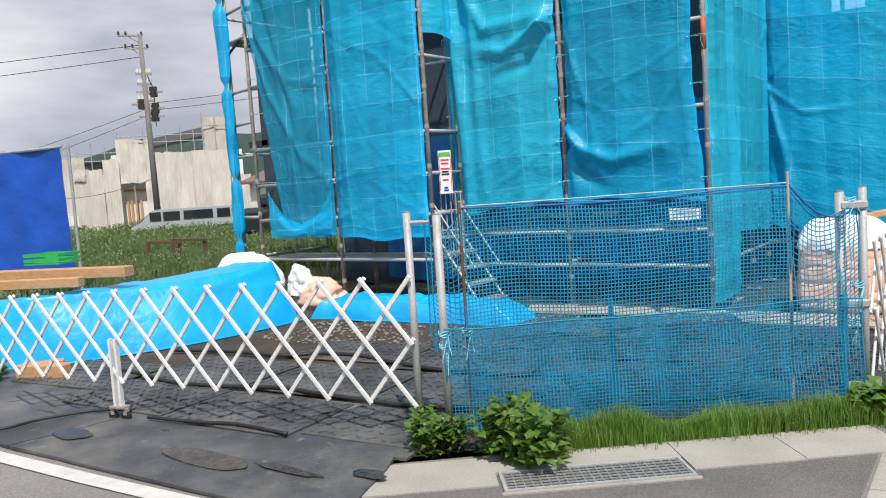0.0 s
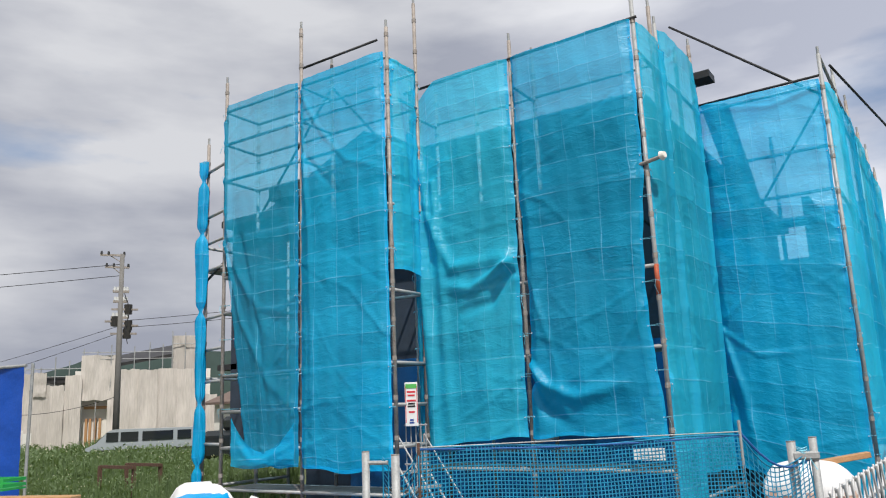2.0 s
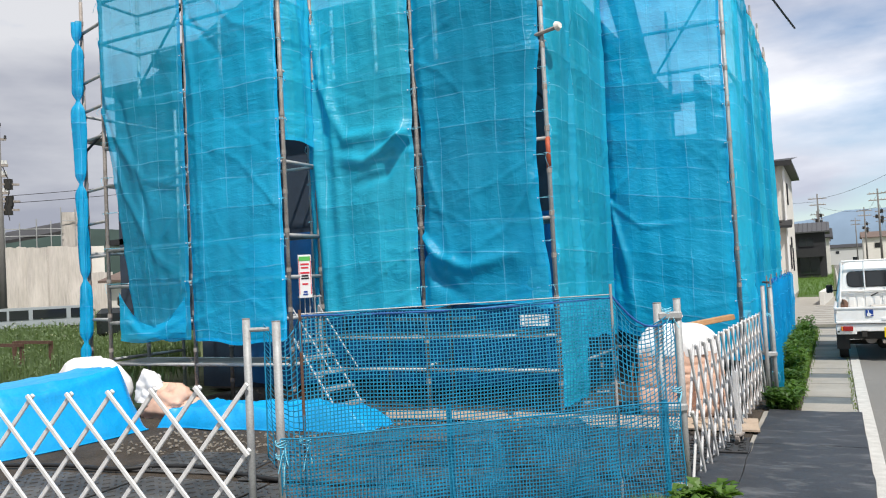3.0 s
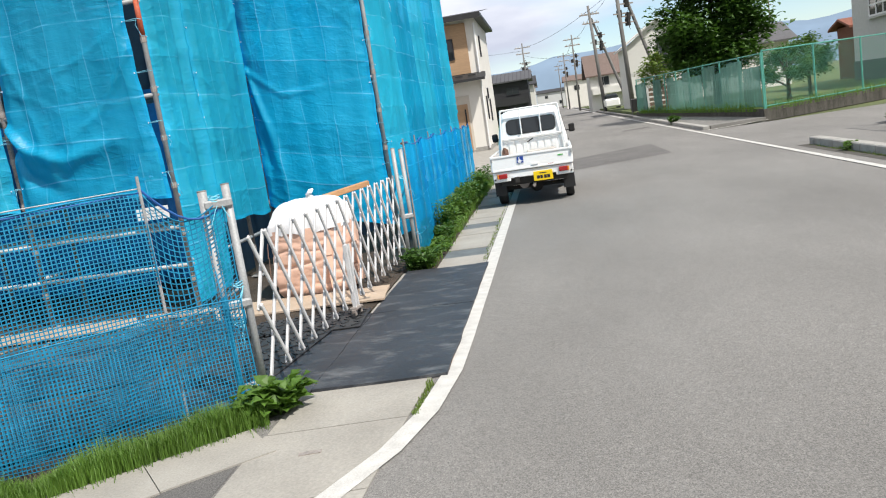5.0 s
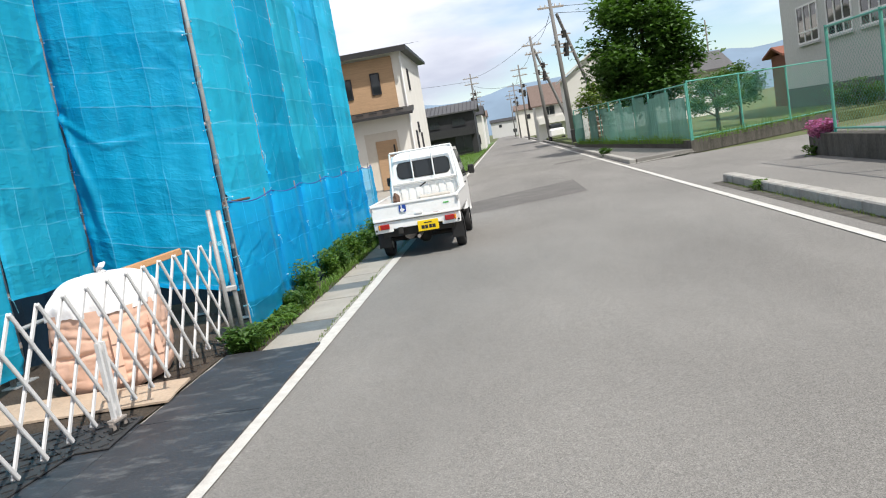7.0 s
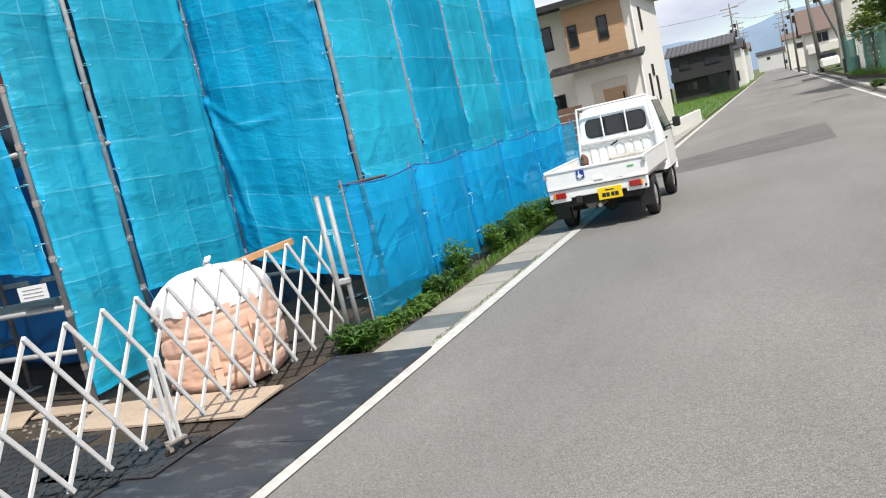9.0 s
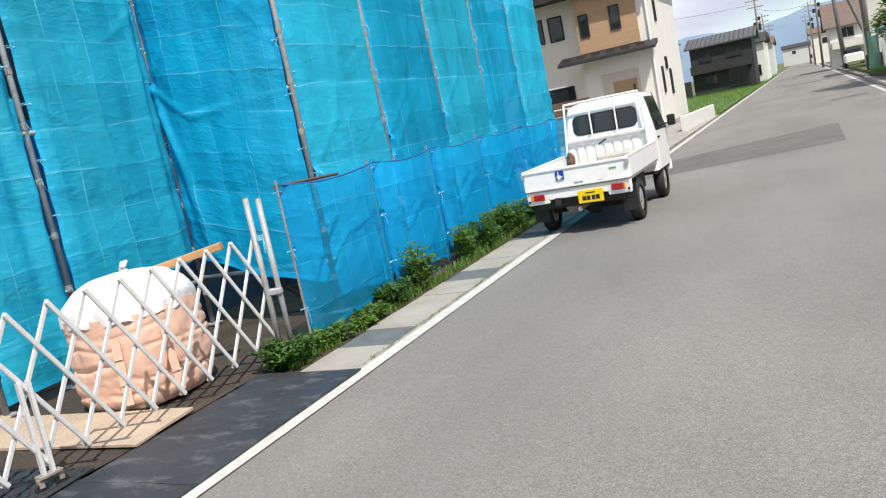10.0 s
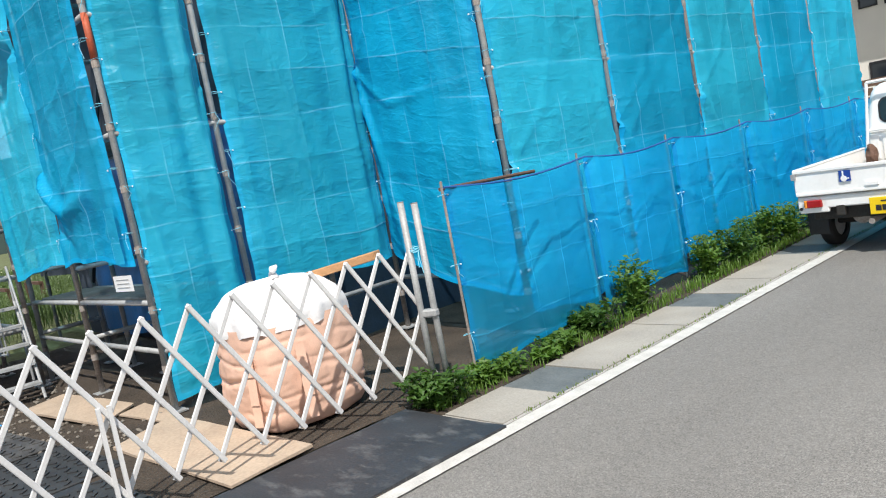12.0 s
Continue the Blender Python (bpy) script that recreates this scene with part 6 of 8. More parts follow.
    part("muffler", Geo().tube((-0.18, 0.25, 0.36), (-0.18, 0.75, 0.36), 0.09, 12), DARK_STEEL, t)
    part("engine_box", Geo().box((0, 1.35, 0.42), (1.0, 0.9, 0.26)), UNDER, t)
    part("crossmember", Geo().box((0, 0.1, 0.43), (1.15, 0.06, 0.13), 0, 0.01), UNDER, t)
    part("spare_wheel", Geo().tube((-0.05, 0.95, 0.28), (-0.05, 0.95, 0.4), 0.25, 20), TYRE, t)
    for x in (-0.6, 0.6):
        part("mud_flap", Geo().box((x, 0.22, 0.36), (0.2, 0.012, 0.34)), BLACK_PLASTIC, t)
    # wheels
    for x in (-0.6, 0.6):
        for y in (0.62, 2.5):
            w = part("wheel", Geo(), TYRE, t)
            s = 1 if x > 0 else -1
            prof = [(0.17, -0.07), (0.25, -0.072), (0.268, -0.055), (0.272, 0.0), (0.268, 0.055), (0.25, 0.072), (0.17, 0.07)]
            g = Geo()
            n = 28
            for i in range(n):
                u = 2 * math.pi * i / n
                for rr, dx in prof:
                    g.v.append((x + dx, y + rr * math.cos(u), 0.272 + rr * math.sin(u)))
            m = len(prof)
            g.f = [(i * m + k, i * m + k + 1, ((i + 1) % n) * m + k + 1, ((i + 1) % n) * m + k) for i in range(n) for k in range(m - 1)]
            part("tyre", g, TYRE, w, smooth=True)
            part("rim", Geo().tube((x - s * 0.05, y, 0.272), (x + s * 0.052, y, 0.272), 0.172, 20, 0.16), STEEL, w)
            part("hub", Geo().tube((x + s * 0.05, y, 0.272), (x + s * 0.062, y, 0.272), 0.055, 12), DARK_STEEL, w)
    # cab: side outline (y, z), with the roof and the pillars round real window openings
    cab = part("cab", Geo(), WHITE_PAINT, t, "white cab with three rear panes")
    z0, zb, zr = 0.42, 1.0, 1.62

    def half(z):
        return W - 0.02 if z <= 1.0 else W - 0.02 - 0.11 * (z - 1.0) / 0.62
    yb = lambda z: 1.97 + (0.05 * (z - 1.0) / 0.6 if z > 1.0 else 0)
    def ring(z, inset, rad):
        """A rounded rectangle at height z."""
        hw, y0, y1 = half(z) - inset, yb(z) + inset, (3.13 if z <= 1.0 else 3.13 - 0.24 * (z - 1.0) / 0.6) - inset
        pts = []
        for cx, cy, a0 in ((hw - rad, y0 + rad, -90), (hw - rad, y1 - rad, 0), (-hw + rad, y1 - rad, 90), (-hw + rad, y0 + rad, 180)):
            for k in range(5):
                q = radians(a0 + 22.5 * k)
                pts.append((cx + rad * math.cos(q), cy + rad * math.sin(q), z))
        return pts
    g = Geo()
    levels_ = ((0.46, 0.0, 0.06), (0.75, 0.0, 0.06), (1.0, 0.0, 0.07), (1.2, 0.0, 0.08), (1.45, 0.0, 0.09), (1.54, 0.008, 0.1), (1.59, 0.03, 0.11), (1.622, 0.07, 0.12), (1.64, 0.14, 0.13), (1.65, 0.26, 0.14))
    for lv in levels_:
        g.v += ring(*lv)
    for j in range(len(levels_) - 1):
        g.f += [(j * 20 + i, j * 20 + (i + 1) % 20, (j + 1) * 20 + (i + 1) % 20, (j + 1) * 20 + i) for i in range(20)]
    g.f.append(tuple((len(levels_) - 1) * 20 + i for i in range(20)))
    part("shell", g, WHITE_PAINT, cab, smooth=True)
    # rear window with rounded corners, its seal, and the gutter strip over it

    def pane(hw, za, zc, rad, lift):
        pts = []
        for cx, cz, a0 in ((hw - rad, za + rad, -90), (hw - rad, zc - rad, 0), (-hw + rad, zc - rad, 90), (-hw + rad, za + rad, 180)):
            for k in range(6):
                q = radians(a0 + 18 * k)
                x_, z_ = cx + rad * math.cos(q), cz + rad * math.sin(q)
                pts.append((x_, yb(z_) - lift, z_))
        n_ = len(pts)
        return Geo().add(pts + [(x_, y_ + lift + 0.01, z_) for x_, y_, z_ in pts], [tuple(range(n_))] + [(i, n_ + i, n_ + (i + 1) % n_, (i + 1) % n_) for i in range(n_)])
    part("window_seal", pane(0.485, 1.165, 1.465, 0.09, 0.008), BLACK_PLASTIC, cab)
    part("rear_window", pane(0.465, 1.185, 1.445, 0.075, 0.012), GLASS, cab, "dark rear window with rounded corners")
    for x in (-0.155, 0.155):
        part("window_bar", Geo().box((x, 1.975, 1.315), (0.012, 0.012, 0.25)), BLACK_PLASTIC, cab)
    part("waist_rail", Geo().box((0, 1.962, 1.085), (1.2, 0.02, 0.035), 0, 0.008), WHITE_PAINT, cab)
    # pressed ribs under the window
    for k in range(9):
        part("rib", Geo().box((-0.56 + 0.14 * k, 1.962, 0.9), (0.1, 0.012, 0.3), 0, 0.005), WHITE_PAINT, cab)
    # sides, front
    for s in (-1, 1):
        def X(z): return s * (half(z) + 0.006)
        def panel(pts):
            g = Geo()
            o = [(X(z), y, z) for y, z in pts] + [(X(z) - s * 0.035, y, z) for y, z in pts]
            n = len(pts)
            g.add(o, [tuple(range(n)), tuple(range(2 * n - 1, n - 1, -1))] + [(i, (i + 1) % n, n + (i + 1) % n, n + i) for i in range(n)])
            return g
        door = part("door", panel([(2.215, 0.46), (3.0, 0.46), (3.12, 0.75), (3.12, 1.0), (2.215, 1.02)]), WHITE_PAINT, cab)
        part("window", panel([(2.25, 1.03), (3.08, 1.02), (2.85, 1.54), (2.25, 1.56)]), GLASS, door)
        part("window_frame", panel([(2.2, 1.555), (2.86, 1.545), (2.84, 1.6), (2.2, 1.6)]), WHITE_PAINT, door)
        part("window_frame", panel([(3.09, 1.02), (3.16, 1.0), (2.9, 1.6), (2.85, 1.545)]), BLACK_PLASTIC, door)
        part("handle", Geo().box((s * (half(0.9) + 0.012), 2.32, 0.93), (0.02, 0.12, 0.03), 0, 0.005), BLACK_PLASTIC, door)
        mir = part("mirror", Geo().box((s * 0.8, 2.98, 1.12), (0.12, 0.07, 0.17), 0, 0.02), BLACK_PLASTIC, cab, "black door mirror")
        part("arm", Geo().tube((s * 0.66, 3.0, 1.08), (s * 0.78, 2.99, 1.08), 0.012), BLACK_PLASTIC, mir)
    part("windscreen", Geo().add([(-0.6, 3.145, 1.02), (0.6, 3.145, 1.02), (0.53, 2.93, 1.55), (-0.53, 2.93, 1.55)], [(0, 1, 2, 3)]), GLASS, cab)
    part("bumper", Geo().box((0, 3.14, 0.42), (1.36, 0.1, 0.2), 0, 0.03), WHITE_PAINT, cab)
    part("floor", Geo().box((0, 2.55, 0.44), (1.3, 1.15, 0.05)), UNDER, cab)
    # guard frame behind the cab
    gf = part("guard_frame", Geo().tube((-0.62, 1.9, 0.9), (-0.56, 1.93, 1.66), 0.018), WHITE_PAINT, t, "white tube guard frame behind the cab")
    part("tube", Geo().tube((0.62, 1.9, 0.9), (0.56, 1.93, 1.66), 0.018), WHITE_PAINT, gf)
    part("tube", Geo().tube((-0.56, 1.93, 1.66), (0.56, 1.93, 1.66), 0.018), WHITE_PAINT, gf)
    part("tube", Geo().tube((-0.6, 1.92, 1.1), (0.6, 1.92, 1.1), 0.014), WHITE_PAINT, gf)
    for x in (-0.19, 0.19):
        part("tube", Geo().tube((x, 1.92, 1.1), (x, 1.93, 1.66), 0.013), WHITE_PAINT, gf)
    part("hook", Geo().tube((-0.1, 1.85, 1.0), (0.02, 1.84, 1.06), 0.012), BLACK_PLASTIC, gf)
    part("load", Geo().box((0.15, 1.75, 0.76), (0.55, 0.2, 0.16), 6, 0.02), BED, bed)
    part("clod", Geo().ball((-0.55, 1.8, 0.82), (0.07, 0.07, 0.13), 8, 6, 0.4), RUST, bed, "rusty brown tool in the bed corner")
    return t


Geo.k = 1.03
kei_truck((0.465, 15.13, 0), -0.5)
Geo.k = UNIT


# ---- leaves and plants ----
def leaf(g, p, d, up, length, width, curl=0.25):
    d = d.normalized()
    s = d.cross(up)
    if s.length < 1e-4:
        s = Vector((1, 0, 0))
    s.normalize()
    n = s.cross(d)
    m = p + d * length * 0.45
    g.add([p, m + s * width / 2 + n * width * 0.15, m - s * width / 2 + n * width * 0.15, p + d * length - n * length * curl, m - n * length * 0.02], [(0, 1, 4), (0, 4, 2), (4, 1, 3), (4, 3, 2)])


def rnd_dir(rng, up_bias=0.3):
    a = rng.uniform(0, 2 * math.pi)
    z = rng.uniform(-0.3, 0.9) + up_bias
    return Vector((math.cos(a), math.sin(a), z)).normalized()


def bush(label, c, r, h, n, size, material, seed, name="weed_clump", group="weeds", category="plant", stems=True, wide=0.6):
    """A clump of leaves on short stems, uneven in outline."""
    rng = random.Random(seed)
    t = thing(name, label, category, (c[0], c[1], c[2] if len(c) > 2 else 0.0), group=group)
    g, gs = Geo(), Geo()
    lobes = [(rng.uniform(-r[0], r[0]) * 0.75, rng.uniform(-r[1], r[1]) * 0.75, rng.uniform(0.45, 1.0) * h) for _ in range(max(4, n // 60))]
    for lx, ly, lh in lobes:
        gs.tube((lx * 0.6, ly * 0.6, -0.02), (lx, ly, lh * 0.9), 0.006, 4)
    for i in range(n):
        lx, ly, lh = lobes[i % len(lobes)]
        k = rng.random() ** 0.6
        rad = 0.42 * min(r) * rng.random() ** 0.5 + 0.02
        a = rng.uniform(0, 2 * math.pi)
        p = Vector((lx * (0.55 + 0.45 * k) + rad * math.cos(a), ly * (0.55 + 0.45 * k) + rad * math.sin(a), lh * k))
        dd = rnd_dir(rng, 0.25)
        sz = size * rng.uniform(0.6, 1.3)
        leaf(g, p, dd, Vector((rng.uniform(-0.4, 0.4), rng.uniform(-0.4, 0.4), 1)), sz, sz * wide)
    part("foliage", g, material, t)
    if stems:
        stk = part("stalk", gs, material, t)
        stk["kind"] = "stuff"
    return t


def blades(label, area, n, h, material, seed, name="grass", spread=0.25, base=0.0, thin=1.0):
    """Grass blades over strips (x0, y0, x1, y1, half width)."""
    rng = random.Random(seed)
    g = Geo()
    for i in range(n):
        x0, y0, x1, y1, w = area[i % len(area)]
        t = rng.random()
        dx, dy = x1 - x0, y1 - y0
        L = math.hypot(dx, dy)
        o = rng.gauss(0, 0.5) * w
        p = Vector((x0 + dx * t - dy / L * o, y0 + dy * t + dx / L * o, base))
        hh = h * rng.uniform(0.45, 1.15) * (0.75 + 0.5 * nz(p.x * 3, p.y * 3, seed))
        a = rng.uniform(0, 2 * math.pi)
        b = Vector((math.cos(a), math.sin(a), 0))
        s = Vector((-b.y, b.x, 0)) * 0.0035 * (1 + h) * thin
        m = p + b * hh * spread * 0.35 + Vector((0, 0, hh * 0.6))
        e = p + b * hh * spread * 1.3 + Vector((0, 0, hh))
        g.add([p - s, p + s, m + s * 0.8, m - s * 0.8, e], [(0, 1, 2, 3), (3, 2, 4)])
    return solid(name, g, material, label, "grass", kind="stuff")


# corner weeds
blades("fine bright green grass along the foot of the corner net", [(-2.35, 5.98, -0.95, 7.12, 0.12)], 15000, 0.2, GRASS, 3, thin=0.45)
blades("sparse grass tufts in the cracks of the gutter", [(-0.07, 6.95, -0.05, 7.45, 0.02), (-0.02, 10.9, -0.02, 20, 0.022), (-0.02, 11.0, -0.02, 14, 0.03)], 800, 0.036, LEAF_PALE, 4)
WL = "broad-leaved green weeds growing at the foot of the fence"
bush(WL, (-2.42, 5.74), (0.32, 0.2), 0.3, 900, 0.07, LEAF, 1, wide=0.75)
bush(WL, (-2.92, 5.58), (0.16, 0.14), 0.24, 380, 0.06, LEAF, 2, wide=0.75)
bush("large-leaved dark green weed beside the pipe posts", (-0.92, 7.2), (0.2, 0.17), 0.2, 320, 0.085, LEAF, 6, wide=0.85)
bush(WL, (-1.0, 7.42), (0.1, 0.1), 0.14, 120, 0.05, LEAF, 7)
bush("small weeds beside the timber offcuts", (-7.7, 5.35), (0.3, 0.2), 0.22, 400, 0.06, LEAF, 8)
for k, (y, hh, w) in enumerate(((10.95, 0.22, 0.26), (11.5, 0.14, 0.3), (12.0, 0.13, 0.3), (12.55, 0.22, 0.25), (13.1, 0.44, 0.24), (14.4, 0.4, 0.3), (14.9, 0.42, 0.34), (15.5, 0.42, 0.34), (16.1, 0.4, 0.34), (16.8, 0.36, 0.4), (17.6, 0.4, 0.4), (18.5, 0.35, 0.45), (19.4, 0.4, 0.5))):
    bush("bushy green weeds between the blue skirt and the gutter", (-0.67 + 0.02 * nz(y, 3), y), (0.15, w), hh, 700, 0.06, LEAF if k % 3 else LEAF_DARK, 20 + k, wide=0.6)
blades("grass between the gutter slabs and the blue skirt", [(-0.6, 10.85, -0.56, 20, 0.09)], 2600, 0.13, GRASS, 5)
blades("weeds in the joint along the opposite kerb", [(5.47, 8, 5.47, 18.4, 0.04)], 900, 0.06, LEAF_PALE, 6)
bush("small weed at the end of the opposite kerb", (5.5, 16.6), (0.12, 0.15), 0.16, 160, 0.06, LEAF, 41)
bush("small dark weed in the kerb beyond the side street", (5.35, 33.2), (0.2, 0.25), 0.4, 200, 0.12, LEAF_DARK, 42)

# overgrown plot behind the lot
rng = random.Random(9)
g, gf = Geo(), Geo()
for i in range(15000):
    k = rng.random() ** 0.7
    x = -9.8 - 24 * k
    yy = 2.2 + (-x) * rng.uniform(0.44, 1.02)
    hh = rng.uniform(0.3, 0.8) * (0.8 + 0.5 * nz(x * 0.4, yy * 0.4)) * (0.8 + 0.5 * k)
    p = Vector((x, yy, 0))
    a = rng.uniform(0, 6.28)
    s = 0.5 + 1.2 * k
    for j in range(2):
        q = p + Vector((rng.uniform(-0.05, 0.05), rng.uniform(-0.05, 0.05), hh * rng.uniform(0.3, 0.9)))
        leaf(g, q, rnd_dir(rng, 0.6), Vector((0, 0, 1)), 0.16 * s, 0.06 * s)
    leaf(g, p, Vector((0.2 * math.cos(a), 0.2 * math.sin(a), 1)), Vector((math.cos(a), math.sin(a), 0)), hh * 1.05, 0.05 * s, 0.1)
    if i % 24 == 0:
        gf.ball(p + Vector((0.03, 0, hh * 1.1)), 0.014 * s, 5, 3)
solid("tall_weeds", g, WEED, "tall uncut weeds on the empty plot", "grass", kind="stuff")
solid("wild_flowers", gf, FLOWER, "small white wild flowers among the weeds", "flowers", kind="stuff")


# ---- utility poles and wires ----
def utility_pole(at, h, r=0.13, lean=(0, 0), arms=((0.92, 0.7), (0.86, 0.6)), gear=True, label="grey concrete utility pole with cross arms and insulators", rz=0):
    t = thing("utility_pole", label, "utility pole", (at[0], at[1], 0), rz, group="utility poles")
    part("shaft", Geo().tube((0, 0, -0.1), (lean[0], lean[1], h), r, 12, r * 0.62), POLE_CONCRETE, t, smooth=True)
    for f, w in arms:
        c = Vector((lean[0] * f, lean[1] * f, h * f))
        arm = part("cross_arm", Geo().box(c, (w * 2.4, 0.11, 0.11)), DARK_STEEL, t)
        for s in (-0.9, -0.45, 0.45, 0.9):
            part("insulator", Geo().tube(c + Vector((w * s, 0, 0.03)), c + Vector((w * s, 0, 0.2)), 0.07, 8, 0.05), GREY_WALL if gear else WIRE, arm)
    if gear:
        for dz, dx in ((0.72, 0.28), (0.66, -0.24), (0.6, 0.26), (0.64, 0.3)):
            part("switch_box", Geo().tube((dx, 0.06, h * dz - 0.2), (dx, 0.06, h * dz + 0.22), 0.17, 10), UNDER, t)
            part("bracket", Geo().box((dx * 0.5, 0.0, h * dz), (abs(dx) + 0.8, 0.08, 0.08)), DARK_STEEL, t)
        g = Geo().path([(0.1, -0.1, h * 0.8), (0.35, -0.1, h * 0.72), (0.2, -0.12, h * 0.62), (0.3, -0.1, h * 0.55)], 0.02, 5)
        part("cable", g, WIRE, t)
    return t


def wire(p, q, sag, r=0.012):
    p, q = Vector(p), Vector(q)
    pts = [p.lerp(q, k / 12) - Vector((0, 0, sag * 4 * (k / 12) * (1 - k / 12))) for k in range(13)]
    return solid("overhead_wire", Geo().path(pts, r, 4), WIRE, "thin dark overhead wire", "wire", "overhead wires")


PX, PY = -30.2, 22.3
lp = utility_pole((PX, PY), 8.75, 0.15, (-0.05, 0.0), ((0.81, 0.28), (0.76, 0.25), (0.68, 0.3)), rz=56)
for z, x0, x1 in ((8.68, -0.95, 0.06), (8.15, -0.72, 0.25)):
    arm = part("cross_arm", Geo().box(((x0 + x1) / 2, 0, z), (x1 - x0, 0.08, 0.08)), DARK_STEEL, lp)
    for xx in (x0 + 0.06, x0 + 0.34, x1 - 0.04):
        part("insulator", Geo().tube((xx, 0, z + 0.02), (xx, 0, z + 0.17), 0.06, 8, 0.04), WIRE, arm)
    part("stay", Geo().tube((x0 * 0.6, 0, z), (0, 0, z - 0.35), 0.02, 6), DARK_STEEL, arm)
for z, sag in ((8.3, 0.2), (7.8, 0.3)):
    wire((PX, PY, z), (-60, 2, z - 1.2), sag, 0.015)
for z, q in ((5.6, (-58, 15, 2.0)), (5.3, (-58, 17, 1.6)), (5.8, (-14, 40, 9.5)), (5.5, (-14, 40, 9.0)), (2.6, (-40, 20.5, 2.4))):
    wire((PX, PY, z), q, 0.5, 0.012)
utility_pole((6.2, 54.5), 9.5, 0.16, (-0.4, 0), ((0.9, 0.7),), rz=15)
st = thing("stay_pole", "slanting grey pole propping a utility pole", "utility pole", (8.6, 55.0, 0), group="utility poles")
part("shaft", Geo().tube((0, 0, 0), (-2.4, 0, 8.2), 0.13, 10, 0.1), POLE_CONCRETE, st)
utility_pole((5.7, 72), 9.0, 0.17, (-0.5, 0), ((0.92, 0.7), (0.84, 0.6)), rz=10)
st = thing("stay_pole", "slanting grey pole propping a utility pole", "utility pole", (7.9, 72.5, 0), group="utility poles")
part("shaft", Geo().tube((0, 0, 0), (-2.5, 0, 8.0), 0.14, 10, 0.1), POLE_CONCRETE, st)
for i, (x, yy, h) in enumerate(((4.9, 105, 9.5), (4.6, 140, 9.5), (-1.5, 112, 10), (-2.2, 150, 10), (-2.6, 190, 10), (4.4, 185, 10))):
    utility_pole((x, yy), h, 0.14, (0, 0), ((0.94, 0.9), (0.86, 0.8)), i < 3, rz=5 * i)
for p, q in (((6.0, 54.5, 8.8), (5.4, 72, 8.4)), ((5.4, 72, 8.4), (4.9, 105, 9.0)), ((6.0, 54.5, 7.9), (-1.5, 112, 9.4)), ((-1.5, 112, 9.6), (-2.2, 150, 9.5)), ((-1.5, 112, 9.0), (-22, 80, 9.2)), ((4.9, 105, 9.0), (4.6, 140, 9.0)), ((-1.5, 112, 8.4), (4.9, 105, 7.4)), ((6.0, 54.5, 8.6), (30, 60, 9.0)), ((6.0, 54.5, 8.2), (30, 62, 8.4))):
    wire(p, q, 0.6, 0.016)


# ---- houses ----
def window(parent, c, w, h, face, frame_mat=INK, depth=0.05, mull=0):
    """face: 'y-' or 'x+'. A framed pane set a little proud."""
    ax = face[0]
    def bx(u, v, sw, sh, d, o):
        if ax == "y":
            return Geo().box((c[0] + u, c[1] - o, c[2] + v), (sw, d, sh))
        return Geo().box((c[0] + o, c[1] + u, c[2] + v), (d, sw, sh))
    win = part("window", bx(0, 0, w, h, 0.02, 0.012), GLASS, parent)
    e = 0.045
    for s in (-1, 1):
        part("frame", bx(s * (w / 2), 0, e, h + e, depth, 0.02), frame_mat, win)
        part("frame", bx(0, s * (h / 2), w - e, e, depth, 0.02), frame_mat, win)
    for k in range(mull):
        part("frame", bx(w * ((k + 1) / (mull + 1) - 0.5), 0, e * 0.8, h - e, depth, 0.02), frame_mat, win)
    return win


def roof_gable(t, x0, x1, y0, y1, z, rise, over, material, along="x", label=""):
    g = Geo()
    th = 0.12
    if along == "x":
        ym = (y0 + y1) / 2
        o = [(x0 - over, y0 - over, z), (x1 + over, y0 - over, z), (x1 + over, ym, z + rise), (x0 - over, ym, z + rise), (x0 - over, y1 + over, z), (x1 + over, y1 + over, z)]
    else:
        xm = (x0 + x1) / 2
        o = [(x0 - over, y0 - over, z), (x0 - over, y1 + over, z), (xm, y1 + over, z + rise), (xm, y0 - over, z + rise), (x1 + over, y0 - over, z), (x1 + over, y1 + over, z)]
    n = len(o)
    g.add(o + [(a, b, c - th) for a, b, c in o], [(0, 1, 2, 3), (3, 2, 5, 4), (6, 9, 8, 7), (9, 10, 11, 8), (0, 6, 7, 1), (4, 5, 11, 10), (0, 3, 9, 6), (3, 4, 10, 9), (1, 7, 8, 2), (2, 8, 11, 5)])
    return part("roof", g, material, t, label, fix=True)


nb = thing("house", "cream rendered two-storey house with tan siding and dark eaves", "house", (-1.62, 34.6, 0))
part("wall", Geo().box((-1.25, 3.2, 2.62), (2.5, 6.4, 5.24)), CREAM, nb)
part("wall", Geo().box((-5.0, 3.6, 2.6), (5.0, 5.6, 5.2)), CREAM, nb)
part("plinth", Geo().box((-1.25, 3.2, 0.08), (2.54, 6.44, 0.2)), KERB, nb)
part("siding", Geo().box((-1.42, -0.03, 4.1), (2.12, 0.06, 1.95)), TAN_SIDING, nb, "tan wood-grained siding")
part("downpipe", Geo().tube((-0.02, -0.06, 0.1), (-0.02, -0.06, 5.0), 0.035, 8), WHITE_PRINT, nb)
rf = part("roof", Geo().prism([(-7.8, -0.45), (0.32, -0.45), (0.32, 6.8), (-7.8, 6.8)], 5.22, 5.34), DARK_ROOF, nb, "dark roof with a deep fascia")
part("fascia", Geo().box((-3.74, -0.5, 5.24), (8.1, 0.06, 0.2)), DARK_ROOF, rf)
